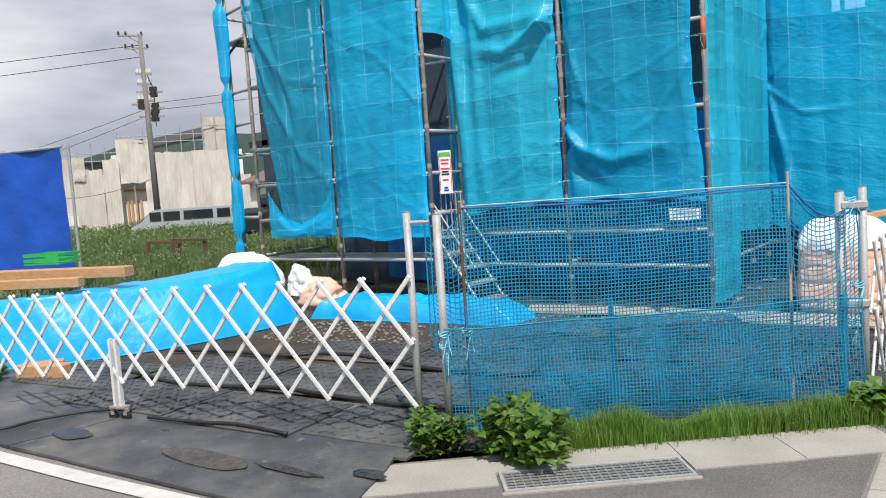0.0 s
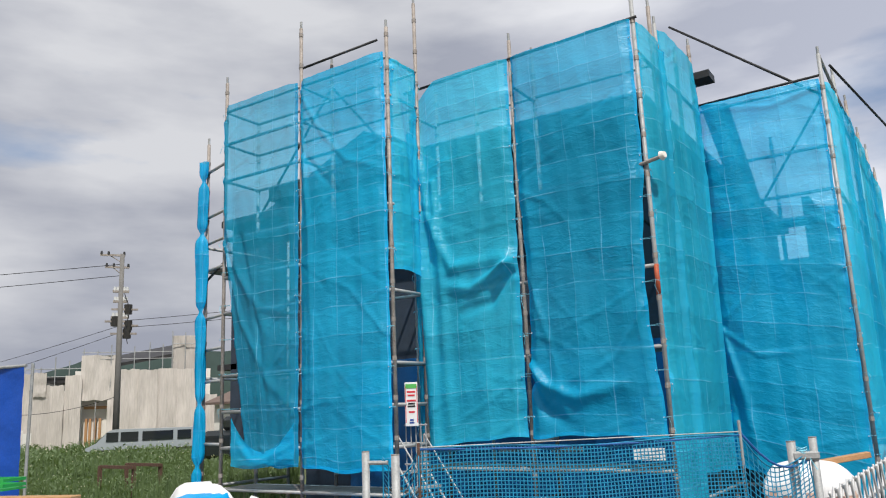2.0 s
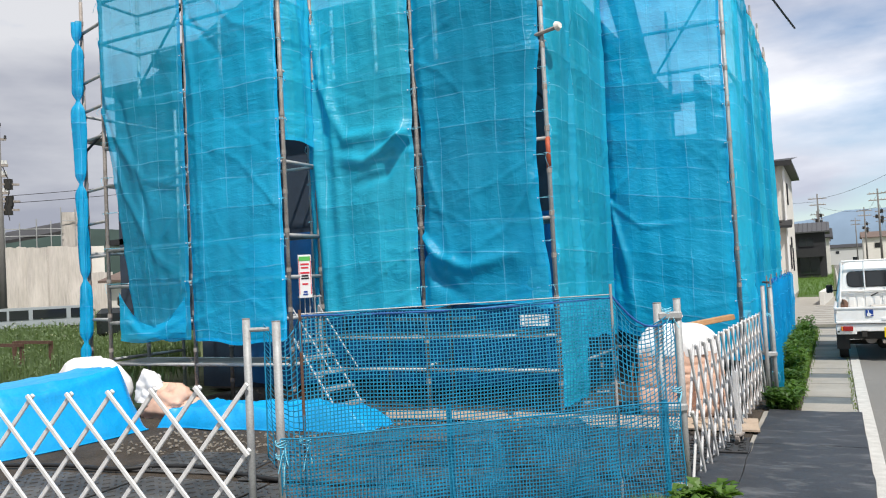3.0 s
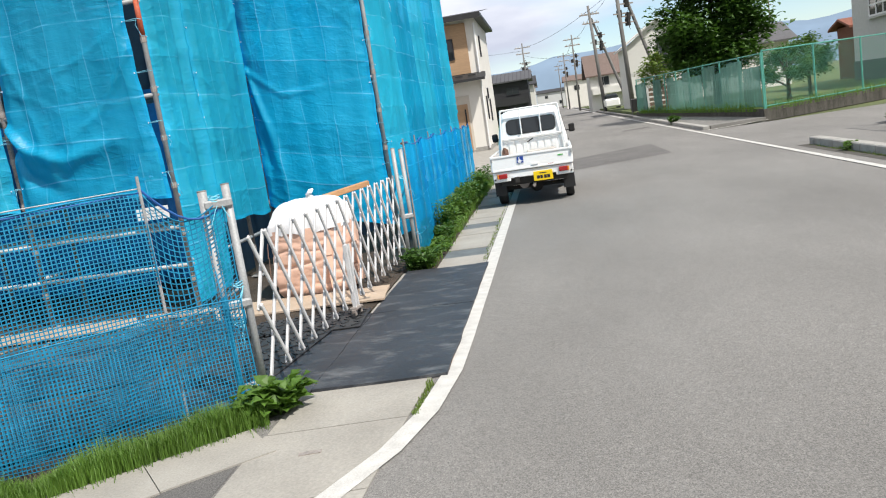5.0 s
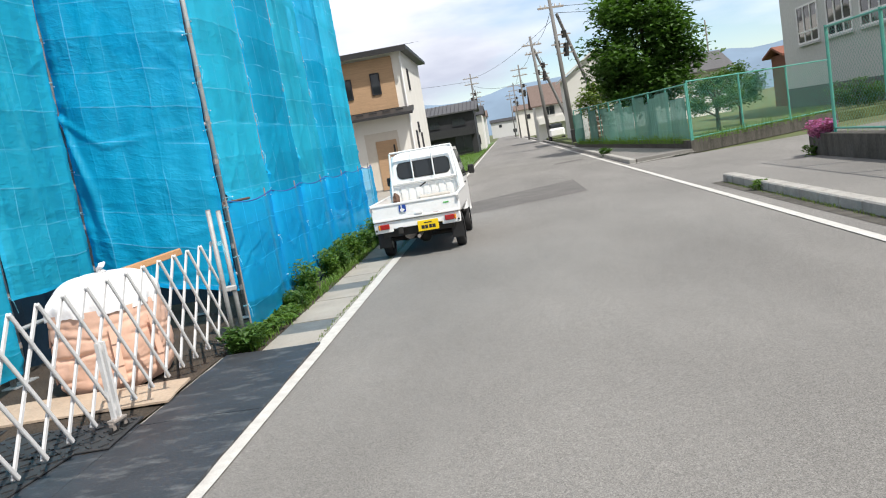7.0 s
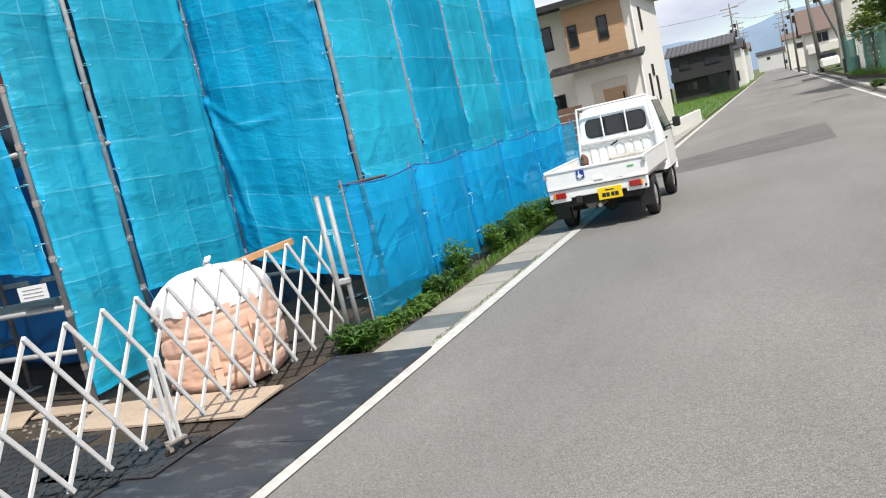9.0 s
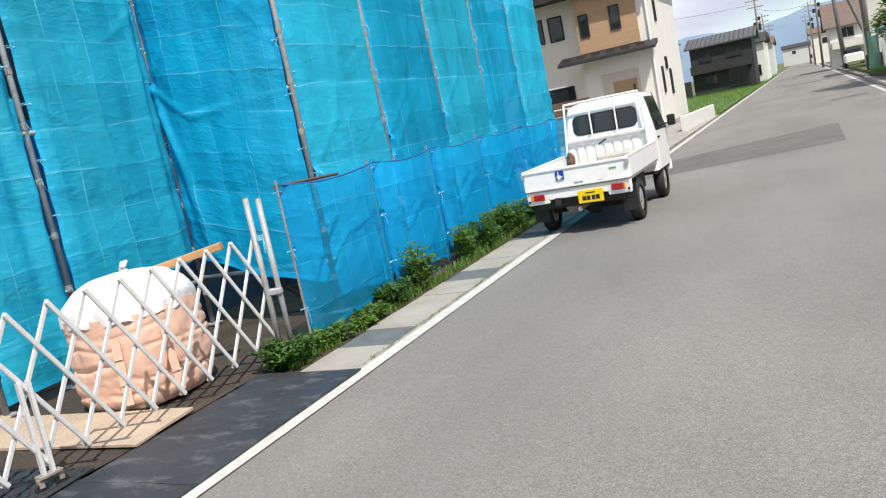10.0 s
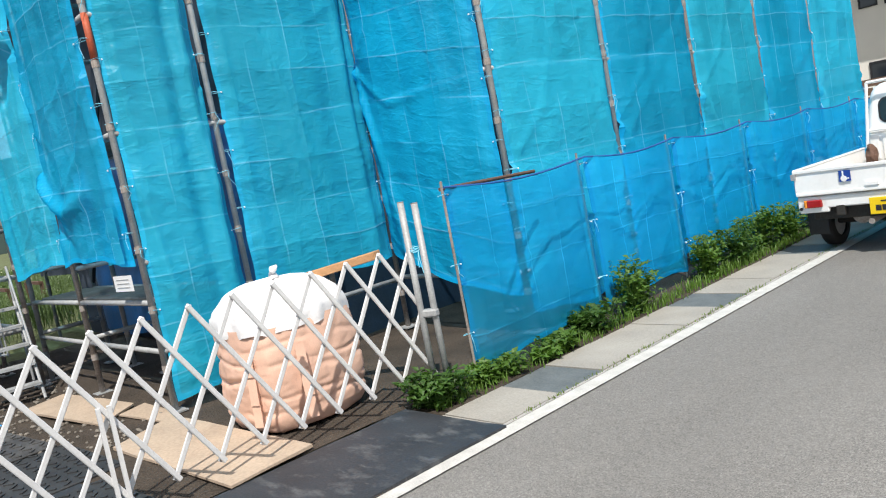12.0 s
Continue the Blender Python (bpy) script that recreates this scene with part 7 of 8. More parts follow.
part("ridge", Geo().add([(-7.8, -0.4, 5.34), (0.3, -0.4, 5.34), (0.3, 6.8, 6.3), (-7.8, 6.8, 6.3)], [(0, 1, 2, 3)]), DARK_ROOF, rf)
pr = part("porch_roof", Geo().add([(-3.2, -0.75, 2.88), (0.2, -0.75, 2.88), (0.2, 0.0, 3.12), (-3.2, 0.0, 3.12), (-3.2, -0.75, 2.78), (0.2, -0.75, 2.78), (0.2, 0.0, 2.98), (-3.2, 0.0, 2.98)], [(0, 1, 2, 3), (4, 7, 6, 5), (0, 4, 5, 1), (1, 5, 6, 2), (3, 7, 4, 0)]), DARK_ROOF, nb, "dark porch roof with snow stops")
for k in range(6):
    part("snow_stop", Geo().box((-2.9 + 0.52 * k, -0.5, 3.02), (0.3, 0.04, 0.06)), DARK_ROOF, pr)
# flat panel, duller cream than the wall: porch shade put into the colour
part("recess", Geo().box((-1.25, -0.012, 1.18), (1.32, 0.02, 2.2)), mat("shaded_porch", (0.6, 0.55, 0.48), 0.9, spread=0.05, bump=0.1), nb, "flat panel with the entrance recess's shade in its colour")
dr_ = part("door", Geo().box((-1.1, -0.035, 1.0), (0.82, 0.04, 1.9)), TAN_SIDING, nb, "brown wooden front door")
part("handle", Geo().box((-0.8, -0.07, 1.1), (0.06, 0.03, 1.3)), INK, dr_)
for x, z, w, h in ((-2.2, 4.07, 0.3, 0.74), (-1.1, 4.12, 0.32, 0.78)):
    window(nb, (x, -0.06, z), w, h, "y-")
for x, z, w, h in ((-4.2, 4.3, 0.5, 0.85), (-3.45, 4.28, 0.5, 0.85), (-3.75, 1.85, 1.2, 0.55)):
    window(nb, (x, 0.8, z), w, h, "y-")
for yy, z, w, h in ((1.2, 1.7, 0.25, 0.9), (2.3, 2.3, 0.35, 0.4), (3.0, 1.6, 0.3, 0.9), (1.4, 4.2, 0.3, 0.8)):
    window(nb, (0.0, yy, z), w, h, "x+")
fn = thing("slat_fence", "brown wooden slat fence before the cream house", "fence", (-4.6, 31.5, 0))
for k in range(6):
    part("slat", Geo().box((0, 0, 0.3 + 0.24 * k), (2.6, 0.04, 0.2)), BROWN_SLATS, fn)
for x in (-1.2, 0, 1.2):
    part("post", Geo().box((x, 0.05, 0.8), (0.08, 0.08, 1.6)), BROWN_SLATS, fn)
solid("low_wall", Geo().box((-0.42, 34.3, 0.22), (0.16, 6.0, 0.46), -2.5, 0.01), WHITE_WALL, "low white rendered garden wall", "wall")
g = Geo().prism([(-6, 22.5), (-0.15, 22.5), (-0.15, 38), (-6, 38)], -0.06, 0.006)
solid("forecourt", g, CONCRETE, "pale concrete forecourt of the cream house", "pavement", kind="structure")
for k in range(9):
    solid("paving_strip", Geo().box((-0.45, 23.2 + k * 0.9, 0.006), (0.62, 0.36, 0.016)), KERB, "grey strip set in the forecourt edge", "paving", "paving strips")
solid("lawn", Geo().prism([(-9, 38.2), (-0.25, 38.2), (-0.25, 150), (-9, 150)], -0.06, 0.01), GRASS, "bright green rough grass beside the street", "lawn", kind="structure")
rng = random.Random(31)
g = Geo()
for i in range(3500):
    x, yy = rng.uniform(-6, -0.2), 38 + 60 * rng.random() ** 1.5
    leaf(g, Vector((x, yy, 0)), Vector((rng.uniform(-0.3, 0.3), rng.uniform(-0.3, 0.3), 1)), Vector((1, 0, 0)), rng.uniform(0.12, 0.3), 0.07, 0.1)
solid("lawn_grass", g, GRASS, "rough bright grass tufts", "grass", kind="stuff")

bk = thing("house", "charcoal-clad two-storey house with a grey ribbed roof", "house", (-3.2, 78, 0))
part("wall", Geo().box((0, 3, 2.0), (5.0, 6, 4.0)), DARK_WALL, bk)
part("balcony", Geo().box((-0.1, -0.3, 2.2), (4.9, 0.7, 0.7)), DARK_WALL, bk)
rf = roof_gable(bk, -2.5, 2.5, 0, 6, 4.1, 0.9, 0.4, mat("grey_ribbed_roof", (0.09, 0.09, 0.095), 0.5, 0.2, bump=0.1), "x")
for k in range(15):
    part("rib", Geo().tube((-2.7 + 0.385 * k, -0.4, 4.12), (-2.7 + 0.385 * k, 3, 5.02), 0.03, 4), DARK_ROOF, rf)
for x, z, w, h in ((-1.3, 3.15, 0.9, 0.7), (1.0, 3.15, 1.2, 0.7), (-1.0, 1.2, 0.9, 0.7), (1.2, 1.1, 1.6, 1.5)):
    window(bk, (x, -0.02, z), w, h, "y-", INK, mull=1)
part("shed", Geo().box((-3.3, -1.0, 0.7), (1.3, 1.0, 1.4)), DARK_WALL, bk)

wh = thing("house", "pale rendered houses with dark roofs further down the street", "house", (-6.8, 60, 0))
part("wall", Geo().box((0, 3, 2.1), (3.4, 6, 4.2)), WHITE_WALL, wh)
roof_gable(wh, -1.7, 1.7, 0, 6, 4.2, 0.9, 0.3, DARK_ROOF, "y")
window(wh, (0.6, -0.02, 2.9), 0.6, 0.7, "y-")
for i, (x, yy, w, h, m, r) in enumerate(((-2.4, 92, 4, 3.9, WHITE_WALL, DARK_ROOF), (-2.6, 104, 4, 4.2, CREAM, DARK_ROOF), (-3.2, 130, 5, 4.5, GREY_WALL, BROWN_ROOF), (-5, 165, 7, 5, WHITE_WALL, DARK_ROOF), (8, 150, 7, 5, CREAM, BROWN_ROOF), (-12, 230, 14, 6, WHITE_WALL, DARK_ROOF), (3, 260, 10, 5, GREY_WALL, DARK_ROOF))):
    t = thing("house", ("distant pale house with a dark roof", "distant cream house with a brown roof")[m is CREAM], "house", (x, yy, 0), group="distant houses")
    part("wall", Geo().box((0, 3, h / 2), (w, 6, h)), m, t)
    roof_gable(t, -w / 2, w / 2, 0, 6, h, 1.0, 0.35, r, "x")
    window(t, (-w * 0.2, -0.02, h * 0.72), 0.9, 0.8, "y-", mull=1)
    window(t, (w * 0.25, -0.02, h * 0.3), 1.1, 1.0, "y-", mull=1)

rh = thing("house", "white house with a brown tiled roof and long balcony", "house", (7.9, 80, 0))
part("wall", Geo().box((0, 3, 1.75), (5.6, 6, 3.5)), WHITE_WALL, rh)
part("balcony", Geo().box((0, -0.4, 1.9), (5.4, 0.7, 0.6)), WHITE_WALL, rh)
roof_gable(rh, -2.8, 2.8, 0, 6, 3.4, 2.1, 0.4, BROWN_ROOF, "x")
for x, z in ((-1.5, 2.8), (1.3, 2.8), (-1.2, 0.9), (1.2, 0.9)):
    window(rh, (x, -0.03, z), 1.0, 0.8, "y-", STEEL, mull=1)
gh = thing("house", "white gabled house with a grey panel beside the big tree", "house", (8.6, 58, 0))
part("wall", Geo().box((0, 3, 2.2), (4.2, 6, 4.4)), WHITE_WALL, gh)
g = Geo().add([(-2.1, -0.01, 4.4), (2.1, -0.01, 4.4), (0, -0.01, 5.9), (-2.1, 0.1, 4.4), (2.1, 0.1, 4.4), (0, 0.1, 5.9)], [(0, 1, 2), (5, 4, 3), (0, 2, 5, 3), (1, 4, 5, 2)])
part("gable", g, WHITE_WALL, gh)
part("panel", Geo().box((0.7, -0.03, 3.6), (1.6, 0.06, 2.2)), DARK_WALL, gh, "dark grey cladding panel")
roof_gable(gh, -2.1, 2.1, 0, 6, 4.4, 1.55, 0.3, WHITE_WALL, "y")
window(gh, (0.5, -0.06, 3.7), 1.0, 0.9, "y-", STEEL, mull=1)
ct = thing("slat_fence", "dark brown slat fence and black bin at the pavement's end", "fence", (7.0, 50.5, 0))
for k in range(5):
    part("slat", Geo().box((0.4, 0, 0.25 + 0.28 * k), (1.6, 0.05, 0.2)), BROWN_SLATS, ct)
part("bin", Geo().box((-1.0, -0.2, 0.5), (0.7, 0.6, 1.0), 0, 0.05), BLACK_PLASTIC, ct)
part("gate_post", Geo().box((-0.45, 0, 0.75), (0.3, 0.3, 1.5)), GREY_WALL, ct)
wv = thing("car", "small white car parked by the far houses", "car", (6.2, 70, 0))
part("body", Geo().box((0, 1.5, 0.75), (1.25, 2.9, 0.7), 0, 0.12), WHITE_PAINT, wv)
part("cabin", Geo().box((0, 1.7, 1.25), (1.1, 2.0, 0.5), 0, 0.15), GLASS, wv)
for x in (-0.55, 0.55):
    for yy in (0.6, 2.4):
        part("wheel", Geo().tube((x - 0.08, yy, 0.26), (x + 0.08, yy, 0.26), 0.26, 12), TYRE, wv)


# ---- school side: walls, chain-link fences, trees ----
def chain_fence(label, pts, z0, z1, posts, pitch=0.075, sheets=False, seed=0):
    t = thing("chain_link_fence", label, "fence", (pts[0][0], pts[0][1], 0), group="green fences")
    o = Vector((*pts[0], 0))
    for a, b, n in zip(pts, pts[1:], posts):
        A, B = Vector((*a, 0)) - o, Vector((*b, 0)) - o
        L = (B - A).length
        d = (B - A) / L
        for k in range(n + 1):
            p = A + d * (L * k / n)
            part("post", Geo().tube((p.x, p.y, z0 - 0.1), (p.x, p.y, z1 + 0.03), 0.03, 8), GREEN_FENCE, t)
        for z in (z1, z0 + 0.04):
            part("rail", Geo().tube(A + Vector((0, 0, z)), B + Vector((0, 0, z)), 0.02, 6), GREEN_FENCE, t)
        g = Geo()
        h = z1 - z0
        m = int((L + h) / pitch)
        nrm = Vector((-d.y, d.x, 0)) * 0.002
        for k in range(m):
            s = k * pitch - h
            for sg in (1, -1):
                # a slanting wire clipped to the panel
                sa, za, sb, zb = s, 0.0, s + h, h
                if sa < 0:
                    za, sa = -sa, 0.0
                if sb > L:
                    zb, sb = zb - (sb - L), L
                if sb <= sa:
                    continue
                if sg < 0:
                    sa, sb = L - sa, L - sb
                p = A + d * sa + Vector((0, 0, z0 + za)) + nrm * sg
                q = A + d * sb + Vector((0, 0, z0 + zb)) + nrm * sg
                w = Vector((0, 0, 0.0042))
                g.add([p - w, p + w, q + w, q - w], [(0, 1, 2, 3)])
        mesh_part = part("wire_mesh", g, GREEN_FENCE, t)
        mesh_part["kind"] = "stuff"
        if sheets:
            rg = random.Random(seed)
            k = 0.0
            while k < L - 0.3:
                w = rg.uniform(0.5, 1.6)
                hz = rg.uniform(0.75, 0.98)
                if rg.random() < 0.86:
                    gg = Geo().grid(14, 10, lambda u, v: tuple(A + d * min(L, k + w * u) + Vector((-d.y, d.x, 0)) * (0.05 + 0.03 * math.sin(u * 20 + k) + 0.02 * nz(u * 9, v * 3, k)) + Vector((0, 0, z0 + h * hz * (0.04 + 0.96 * v) + (0.05 * nz(u * 8, k) if v == 0 else 0)))))
                    gg.uv = [(x, z) for x, y_, z in gg.v]
                    part("strip_sheet", gg, GREEN_NET, t, "torn faded green sheet strip", smooth=True)
                k += w
    return t


solid("retaining_wall", Geo().prism([(7.2, 28.0), (12.9, 31.7), (12.8, 31.9), (7.3, 28.25)], -0.05, 0.33), OLD_WALL, "stained low concrete retaining wall", "wall")
solid("retaining_wall", Geo().prism([(7.19, 28.0), (7.29, 28.27), (5.62, 46), (5.42, 46)], -0.05, 0.33), OLD_WALL, "stained low concrete retaining wall", "wall")
solid("retaining_wall", Geo().prism([(7.45, -12), (7.75, -12), (7.75, 19.7), (7.45, 19.7)], 0.0, 0.52), OLD_WALL, "stained grey concrete garden wall with streaks", "wall")
chain_fence("green chain-link fence hung with torn faded green sheets", [(7.25, 28.12), (5.52, 45.5)], 0.36, 1.98, (9,), 0.12, True, 4)
chain_fence("green chain-link fence on a low wall", [(7.3, 28.15), (12.8, 31.75)], 0.36, 2.05, (3,), 0.11)
chain_fence("tall green chain-link fence on a garden wall", [(7.62, 18.9), (7.62, 3.0)], 0.55, 2.35, (8,), 0.1)
g = Geo().prism([(7.76, -30), (60, -30), (60, 25.8), (7.76, 19.3)], -0.06, 0.3)
solid("school_yard", g, LAWN, "rough grass behind the garden wall", "lawn", kind="structure")
g = Geo().prism([(7.32, 28.3), (12.9, 31.95), (60, 38), (60, 110), (5.8, 110), (5.65, 46)], -0.06, 0.25)
solid("garden", g, LAWN, "grassy garden behind the green fence", "lawn", kind="structure")
blades("long grass along the green fences", [(7.3, 28.2, 12.8, 31.9, 0.3), (7.3, 28.4, 5.7, 45, 0.3), (7.1, 28.4, 5.5, 45, 0.12), (7.9, 3, 7.9, 19.5, 0.3)], 5200, 0.42, GRASS, 11, base=0.26)
bush("cushion of pink flowers spilling over the garden wall's end", (7.55, 19.3, 0.42), (0.22, 0.5), 0.34, 900, 0.06, PETAL, 51, name="flowers", group="", category="flowers", wide=0.9)
bush("green leaves under the pink flowers", (7.42, 19.55, 0.05), (0.16, 0.3), 0.35, 260, 0.08, LEAF, 52)


def tree(label, at, h, crown, n, leaf_size, material, seed, trunk_r=0.14, base_z=0.25, limbs=9, name="tree"):
    """Tapered trunk, limbs, and a crown of leaf clumps with gaps. crown: (rx, ry, rz, centre z)."""
    rng = random.Random(seed)
    t = thing(name, label, "tree", (at[0], at[1], base_z), group="trees")
    g = Geo()
    rx, ry, rz_, cz = crown
    trunk = [(0.06 * nz(k, seed), 0.06 * nz(seed, k), h * k / 6) for k in range(7)]
    g.path(trunk, [trunk_r * (1 - 0.13 * k) for k in range(7)], 8)
    part("trunk", g, BARK, t, smooth=True)
    cl = []
    for i in range(limbs * 6):
        a = rng.uniform(0, 2 * math.pi)
        f = rng.uniform(-0.85, 1.0)
        rr = math.sqrt(max(0.05, 1 - f * f)) * rng.uniform(0.45, 1.12)
        cl.append(Vector((rx * rr * math.cos(a), ry * rr * math.sin(a), cz + rz_ * f)))
    for i in range(limbs):
        s = Vector(trunk[min(6, 2 + i % 5)])
        e = cl[i * 3]
        m = s.lerp(e, 0.5) + Vector((0, 0, 0.1))
        part("limb", Geo().path([s, m, e], [trunk_r * 0.45, trunk_r * 0.28, trunk_r * 0.08], 6), BARK, t)
    g = Geo()
    cr = min(rx, ry, rz_) * 0.34
    for i in range(n):
        c = cl[i % len(cl)]
        v = Vector((rng.gauss(0, 1), rng.gauss(0, 1), rng.gauss(0, 0.75))) * cr * 0.55
        sz = leaf_size * rng.uniform(0.6, 1.4)
        leaf(g, c + v, rnd_dir(rng, 0.0), Vector((rng.uniform(-0.6, 0.6), rng.uniform(-0.6, 0.6), 1)), sz, sz * 0.55)
    part("crown", g, material, t)
    return t


tree("big dark green tree with uneven leafy crown behind the fence", (8.4, 40.0), 5.2, (1.95, 1.95, 2.7, 3.7), 19000, 0.27, LEAF_DARK, 61, 0.2, limbs=12)
tree("pale young tree leaning beside the big tree", (6.7, 46.5), 2.6, (0.8, 0.8, 0.8, 2.0), 1400, 0.2, LEAF_PALE, 62, 0.08)
tree("small orchard tree with twisted limbs behind the fence", (9.1, 32.0), 1.6, (1.0, 0.9, 0.6, 1.25), 4600, 0.12, LEAF_DARK, 63, 0.09)
tree("small orchard tree with sparse leaves", (10.9, 35.5), 1.9, (1.0, 0.9, 0.7, 1.5), 3400, 0.14, LEAF_DARK, 64, 0.08)
bush("rounded dark shrub below the grey building", (14.6, 33.6, 0.25), (1.4, 0.7), 1.1, 1300, 0.14, LEAF_DARK, 65, name="shrub", group="shrubs")
bush("pale shrub with white blossom by the yard fence", (11.5, 20.5, 0.3), (0.8, 0.8), 1.6, 900, 0.14, LEAF_PALE, 66, name="shrub", group="shrubs")
bush("white blossoms on a shrub behind the fence", (11.2, 20.0, 0.9), (0.6, 0.6), 0.9, 160, 0.12, FLOWER, 67, name="blossoms", group="shrubs", stems=False)

sh = thing("shed", "red-brown boarded shed with a rusty tiled roof", "shed", (19.3, 52, 0.2))
part("wall", Geo().box((0, 0, 1.5), (2.2, 2.6, 3.0)), mat("red_brown_boards", (0.16, 0.06, 0.04), 0.8, spread=0.3, bump=0.1, streak=(6, 6, 0.5)), sh)
roof_gable(sh, -1.1, 1.1, -1.3, 1.3, 3.0, 0.5, 0.4, mat("rusty_tiles", (0.22, 0.085, 0.055), 0.8, spread=0.3, bump=0.3), "x")
window(sh, (-0.3, -1.31, 1.2), 0.5, 1.6, "y-")
ho = thing("house", "house with a grey tiled roof seen over the garden trees", "house", (14.5, 62, 0))
part("wall", Geo().box((0, 3, 1.7), (7, 6, 3.4)), CREAM, ho)
roof_gable(ho, -3.5, 3.5, 0, 6, 3.4, 1.4, 0.5, mat("grey_tiles", (0.1, 0.1, 0.105), 0.7, spread=0.25, bump=0.3), "x")
window(ho, (-1.5, -0.03, 2.2), 1.2, 0.9, "y-", STEEL, mull=1)
an = thing("antenna_mast", "thin steel antenna mast on a far roof", "antenna", (18.5, 68, 0))
part("mast", Geo().tube((0, 0, 0), (0, 0, 7.4), 0.05, 6), DARK_STEEL, an)
for z in (6.3, 6.8):
    part("arm", Geo().box((0, 0, z), (0.6, 0.05, 0.05)), DARK_STEEL, an)
gb = thing("building", "grey rendered building with large white-framed windows", "building", (16.6, 34.5, 0.2))
part("wall", Geo().box((9, 6, 4.0), (18, 12, 8.0)), GREY_WALL, gb)
part("base", Geo().box((9, 6, 0.5), (18.08, 12.08, 1.0)), mat("dark_base", (0.13, 0.13, 0.13), 0.9, bump=0.2), gb)
for x in (0.9, 3.0, 5.1, 7.2):
    for z in (3.0, 5.8):
        window(gb, (x + 0.2, -0.02, z), 1.7, 1.6, "y-", WHITE_PRINT, 0.08, 2)
        part("sill", Geo().box((x + 0.2, -0.08, z - 0.9), (1.9, 0.16, 0.08)), GREY_WALL, gb)
for yy in (8.6, 5.2, 2.0):
    for z in (3.9, 6.6):
        win = part("window", Geo().box((-0.012, yy, z), (0.02, 2.4, 1.7)), GLASS, gb)
        for k in range(4):
            part("frame", Geo().box((-0.03, yy - 1.2 + 0.8 * k, z), (0.05, 0.09, 1.7)), WHITE_PRINT, win)
        for dz in (-0.85, -0.35, 0.85):
            part("frame", Geo().box((-0.032, yy, z + dz), (0.05, 2.4, 0.08)), WHITE_PRINT, win)
        part("sill", Geo().box((-0.08, yy, z - 0.95), (0.16, 2.6, 0.08)), GREY_WALL, gb)

# ---- sheeted building site and van beyond the plot ----
bs = thing("building_site", "houses wrapped in beige scaffold sheets", "building", (-40, 23.4, 0))
F0, F1 = Vector((0, 0, 0)), Vector((6.0, 7.2, 0))
fd = (F1 - F0).normalized()
fnv = Vector((fd.y, -fd.x, 0))


def beige(s0, s1, z0, z1, off, seed):
    L = (F1 - F0).length
    g = Geo().grid(int((s1 - s0) * L * 2.5) + 4, 14, lambda u, v: tuple(F0 + (F1 - F0) * (s0 + (s1 - s0) * u) + fnv * (off + 0.09 * nz(u * 6, v * 3, seed) + 0.05 * math.sin(u * (s1 - s0) * L * 4 + seed)) + Vector((0, 0, z0 + (z1 - z0) * v + (0.08 * nz(u * 7, seed) if v in (0, 1) else 0)))))
    return part("sheet", g, BEIGE_NET, bs, smooth=True)


for s0, s1, z0, z1, off, k in ((0.0, 0.075, 0.3, 4.05, 0.5, 1), (0.075, 0.135, 2.9, 4.1, 0.55, 2), (0.07, 0.15, 0.3, 3.5, 0.48, 3), (0.15, 0.225, 0.3, 3.45, 0.5, 4),
                               (0.225, 0.31, 0.3, 3.95, 0.42, 5), (0.3, 0.49, 2.65, 4.95, 0.3, 6), (0.44, 0.49, 0.2, 2.66, 0.28, 7), (0.49, 0.6, 0.3, 4.2, 0.4, 8),
                               (0.6, 0.7, 0.3, 4.15, 0.46, 9), (0.7, 0.8, 0.3, 4.2, 0.4, 10), (0.8, 0.905, 0.3, 4.15, 0.45, 11), (0.77, 0.91, 4.1, 5.95, 0.1, 12), (0.91, 1.02, 0.2, 2.8, 0.2, 13)):
    beige(s0, s1, z0, z1, off, k)
RZB = math.degrees(math.atan2(fd.y, fd.x))
LB = (F1 - F0).length


def on_front(s, off, z):
    return F0 + (F1 - F0) * s + fnv * off + Vector((0, 0, z))


part("wall", Geo().box(on_front(0.62, -2.6, 2.1), (LB * 0.72, 4.4, 4.2), RZB), CREAM, bs)
part("wall", Geo().box(on_front(0.12, -2.4, 1.6), (LB * 0.26, 4.4, 3.2), RZB), CREAM, bs)
g = Geo()
g.add([on_front(0.46, 0.0, 4.5), on_front(0.8, 0.0, 5.05), on_front(0.8, -4.0, 5.9), on_front(0.46, -4.0, 5.3), on_front(0.46, 0.0, 4.35), on_front(0.8, 0.0, 4.88), on_front(0.8, -4.0, 5.7), on_front(0.46, -4.0, 5.1)],
      [(0, 1, 2, 3), (4, 7, 6, 5), (0, 4, 5, 1), (1, 5, 6, 2), (2, 6, 7, 3), (3, 7, 4, 0)])
part("roof", g, DARK_ROOF, bs, "dark roof under construction")
part("roof", Geo().box(on_front(0.2, -1.6, 3.75), (LB * 0.2, 3.0, 0.3), RZB), DARK_ROOF, bs)
for k, (s0, top) in enumerate(((0.02, 4.6), (0.1, 4.4), (0.17, 4.9), (0.24, 4.7), (0.31, 5.3), (0.38, 5.2), (0.45, 5.5), (0.5, 5.2), (0.57, 5.4), (0.65, 5.6), (0.72, 5.5), (0.77, 6.2), (0.84, 6.1), (0.91, 6.2))):
    part("pole", Geo().tube(on_front(s0, 0.25, 0), on_front(s0, 0.25, top), 0.026, 6), STEEL, bs)
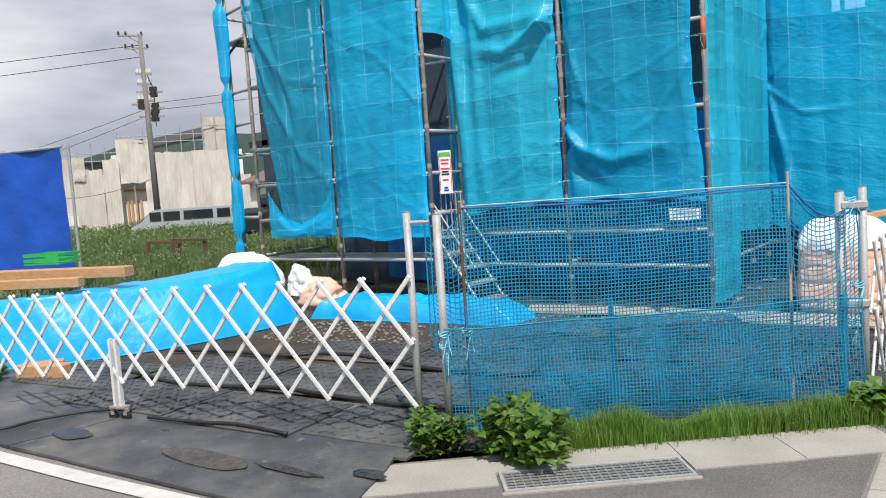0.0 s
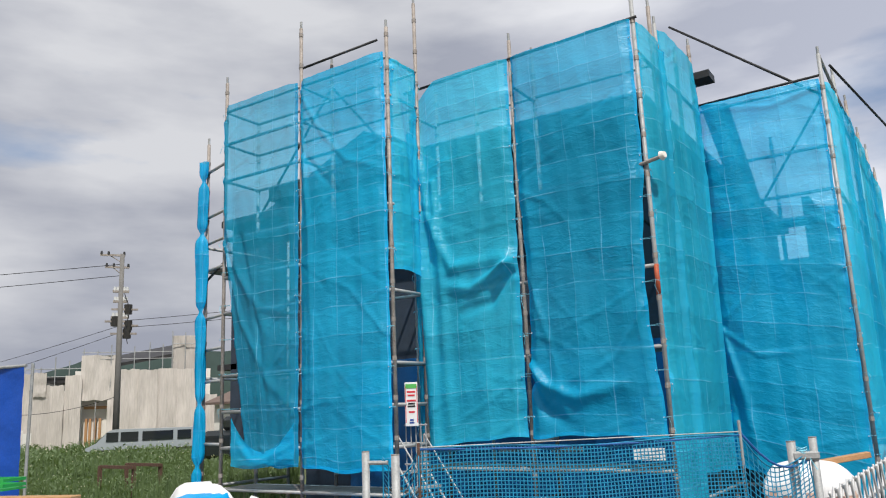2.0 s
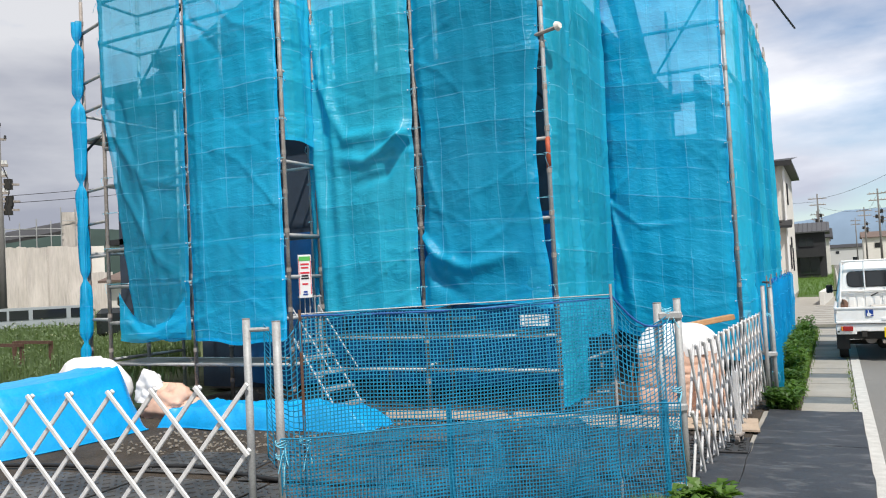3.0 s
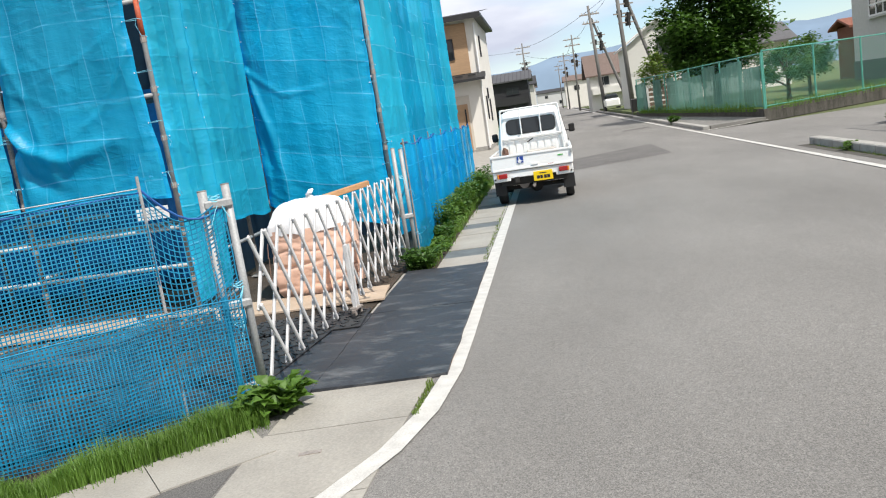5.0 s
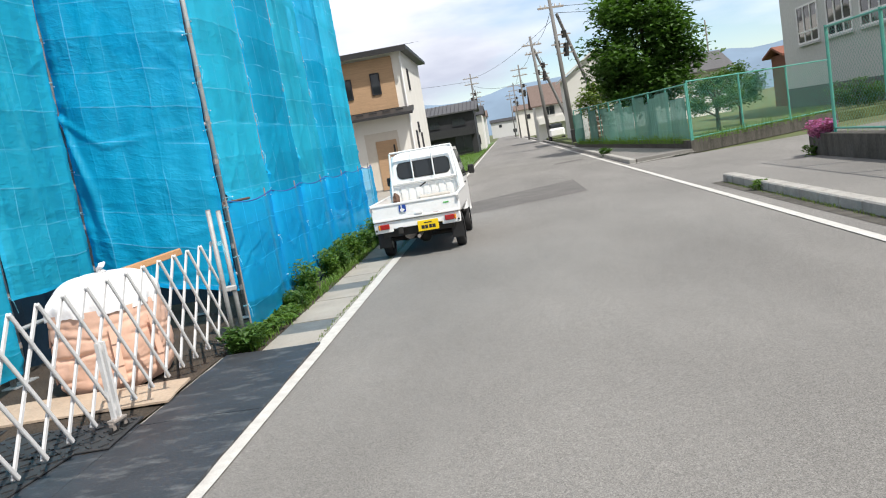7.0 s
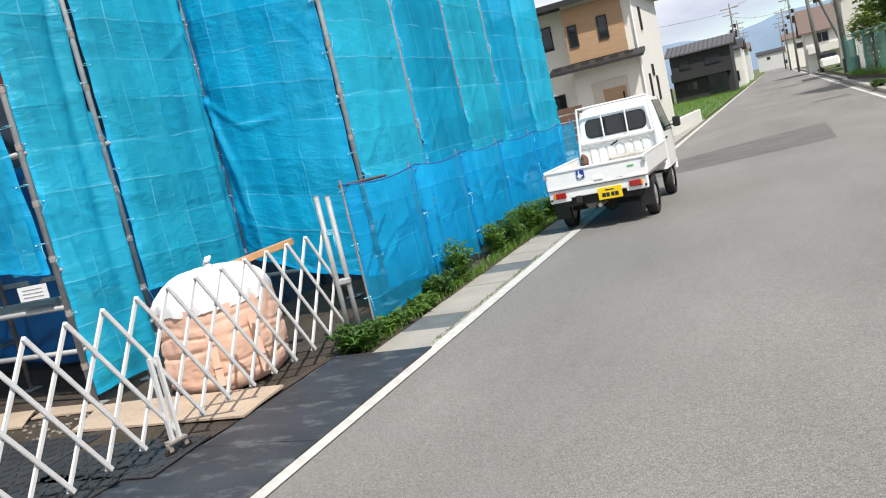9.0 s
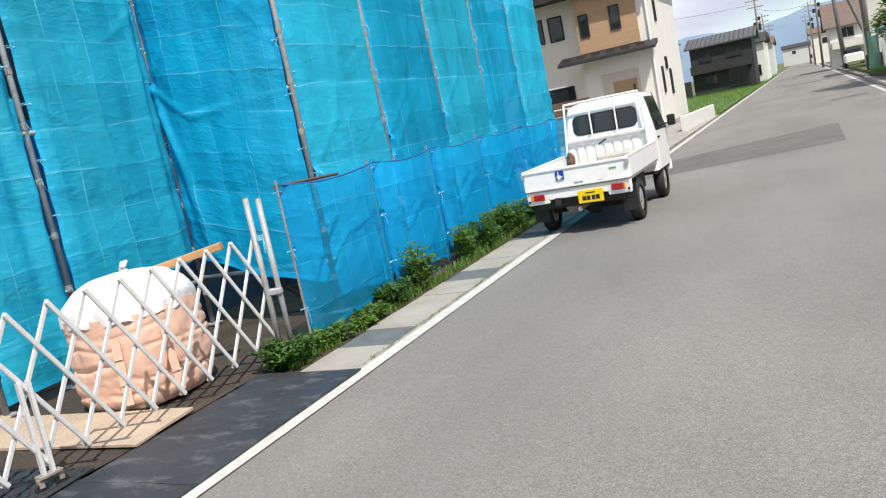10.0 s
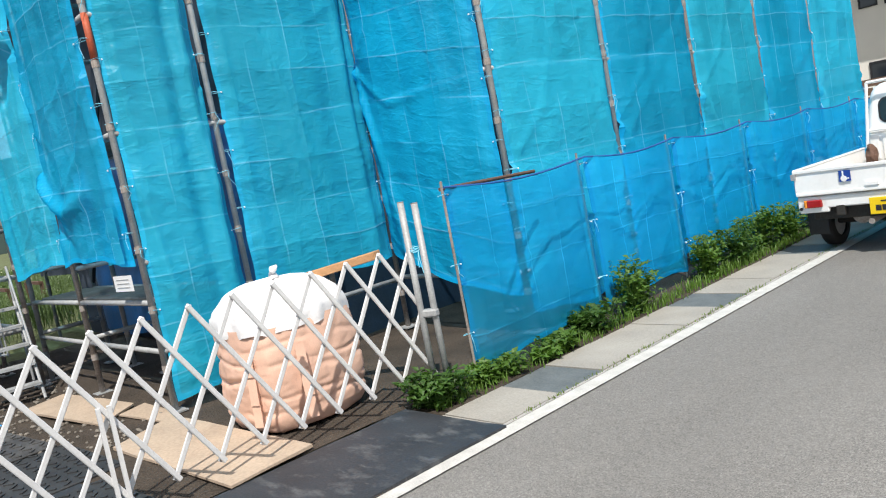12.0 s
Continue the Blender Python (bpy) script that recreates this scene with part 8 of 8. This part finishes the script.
for s0, s1, z in ((0.0, 0.3, 4.3), (0.1, 0.31, 3.9), (0.3, 0.78, 5.1), (0.3, 0.78, 4.75), (0.31, 0.5, 4.95), (0.77, 0.91, 5.5)):
    part("rail", Geo().tube(on_front(s0, 0.25, z), on_front(s1, 0.25, z), 0.022, 6), STEEL, bs)
# near-black panel stands in for the shade inside the doorway
door = part("opening", Geo().box(on_front(0.375, -0.5, 1.35), (LB * 0.125, 0.1, 2.6), RZB), UNDER, bs, "open doorway, its inside shade put in as a dark panel")
for s0 in (0.33, 0.35, 0.375, 0.4):
    part("stud", Geo().box(on_front(s0, -0.3, 0.9), (0.12, 0.1, 1.7), RZB), WOOD, door)
part("lintel", Geo().box(on_front(0.375, -0.25, 2.3), (LB * 0.12, 0.1, 0.14), RZB), WOOD, door)
for s0, z in ((-0.02, 0.75), (0.03, 0.85), (0.07, 0.7)):
    part("board", Geo().box(on_front(s0, 1.2, z), (0.42, 0.04, 0.9), RZB), WHITE_WALL, bs, "white hoarding board")

vn = thing("van", "pale blue-grey van parked behind the weeds", "van", (-26.7, 21.2, 0), math.degrees(math.atan2(2.6, 2.4)))
turned = pose(0, 0, 0, 0, 0, 90)
part("body", Geo().extrude([(1.95, 0.25), (1.97, 0.62), (1.62, 0.78), (1.2, 1.2), (1.05, 1.26), (-1.8, 1.24), (-1.95, 0.85), (-1.97, 0.25)], -0.68, 0.68, turned), VAN, vn, fix=True)
for x, w in ((-1.05, 0.42), (-0.45, 0.62), (0.55, 1.1), (1.5, 0.5)):
    part("window", Geo().box((x, -0.69, 0.99), (w, 0.03, 0.34)), GLASS, vn)
part("windscreen", Geo().add([(-1.63, -0.6, 0.8), (-1.24, -0.58, 1.19), (-1.24, 0.58, 1.19), (-1.63, 0.6, 0.8)], [(0, 1, 2, 3)]), GLASS, vn)
part("trim", Geo().box((0, -0.69, 0.5), (3.6, 0.02, 0.06)), UNDER, vn)
for x in (-1.3, 1.2):
    part("wheel", Geo().tube((x, -0.7, 0.26), (x, -0.5, 0.26), 0.26, 14), TYRE, vn)
nh = thing("house", "far house with a brown tiled roof behind the plot", "house", (-30, 31, 0))
part("wall", Geo().box((0, 0, 1.2), (4, 4, 2.4)), CREAM, nh)
roof_gable(nh, -2, 2, -2, 2, 2.3, 0.8, 0.4, BROWN_ROOF, "x")
bl = thing("car", "dark blue vehicle half hidden by weeds", "car", (-19.5, 20.0, 0), 45)
part("body", Geo().box((0, 0, 0.7), (3.0, 1.3, 0.9), 0, 0.15), GLASS, bl)
part("cabin", Geo().box((0, 0, 1.35), (1.8, 1.15, 0.45), 0, 0.12), GLASS, bl)
tp = thing("antenna_mast", "slender pale mast beyond the plot", "antenna", (-30.5, 29.5, 0))
part("mast", Geo().tube((0, 0, 0), (0, 0, 4.2), 0.08, 6), POLE_CONCRETE, tp)


# ---- hills ----
def ridge(name, label, r, a0, a1, hmax, material, seed, n=90):
    g = Geo()
    for k in range(n + 1):
        a = radians(a0 + (a1 - a0) * k / n)
        f = math.sin(math.pi * k / n) ** 0.35
        h = hmax * f * (0.72 + 0.35 * nz(k * 0.06, seed) + 0.16 * nz(k * 0.21, seed + 3) + 0.05 * nz(k * 0.7, seed))
        x, yy = r * math.sin(a), r * math.cos(a)
        g.v += [(x, yy, -2.0), (x * 1.03, yy * 1.03, h * 0.6), (x * 1.1, yy * 1.1, h)]
    g.f = [(3 * k + j, 3 * k + 3 + j, 3 * k + 4 + j, 3 * k + 1 + j) for k in range(n) for j in (0, 1)]
    return solid(name, g, material, label, "hills", kind="structure", smooth=True)


ridge("mountain_backdrop", "hazy blue mountain range under the clouds", 1250, -40, 75, 112, FAR_HILL, 3)
ridge("hill_backdrop", "dark wooded hills behind the roofs", 420, -110, -38, 56, HILL, 8)
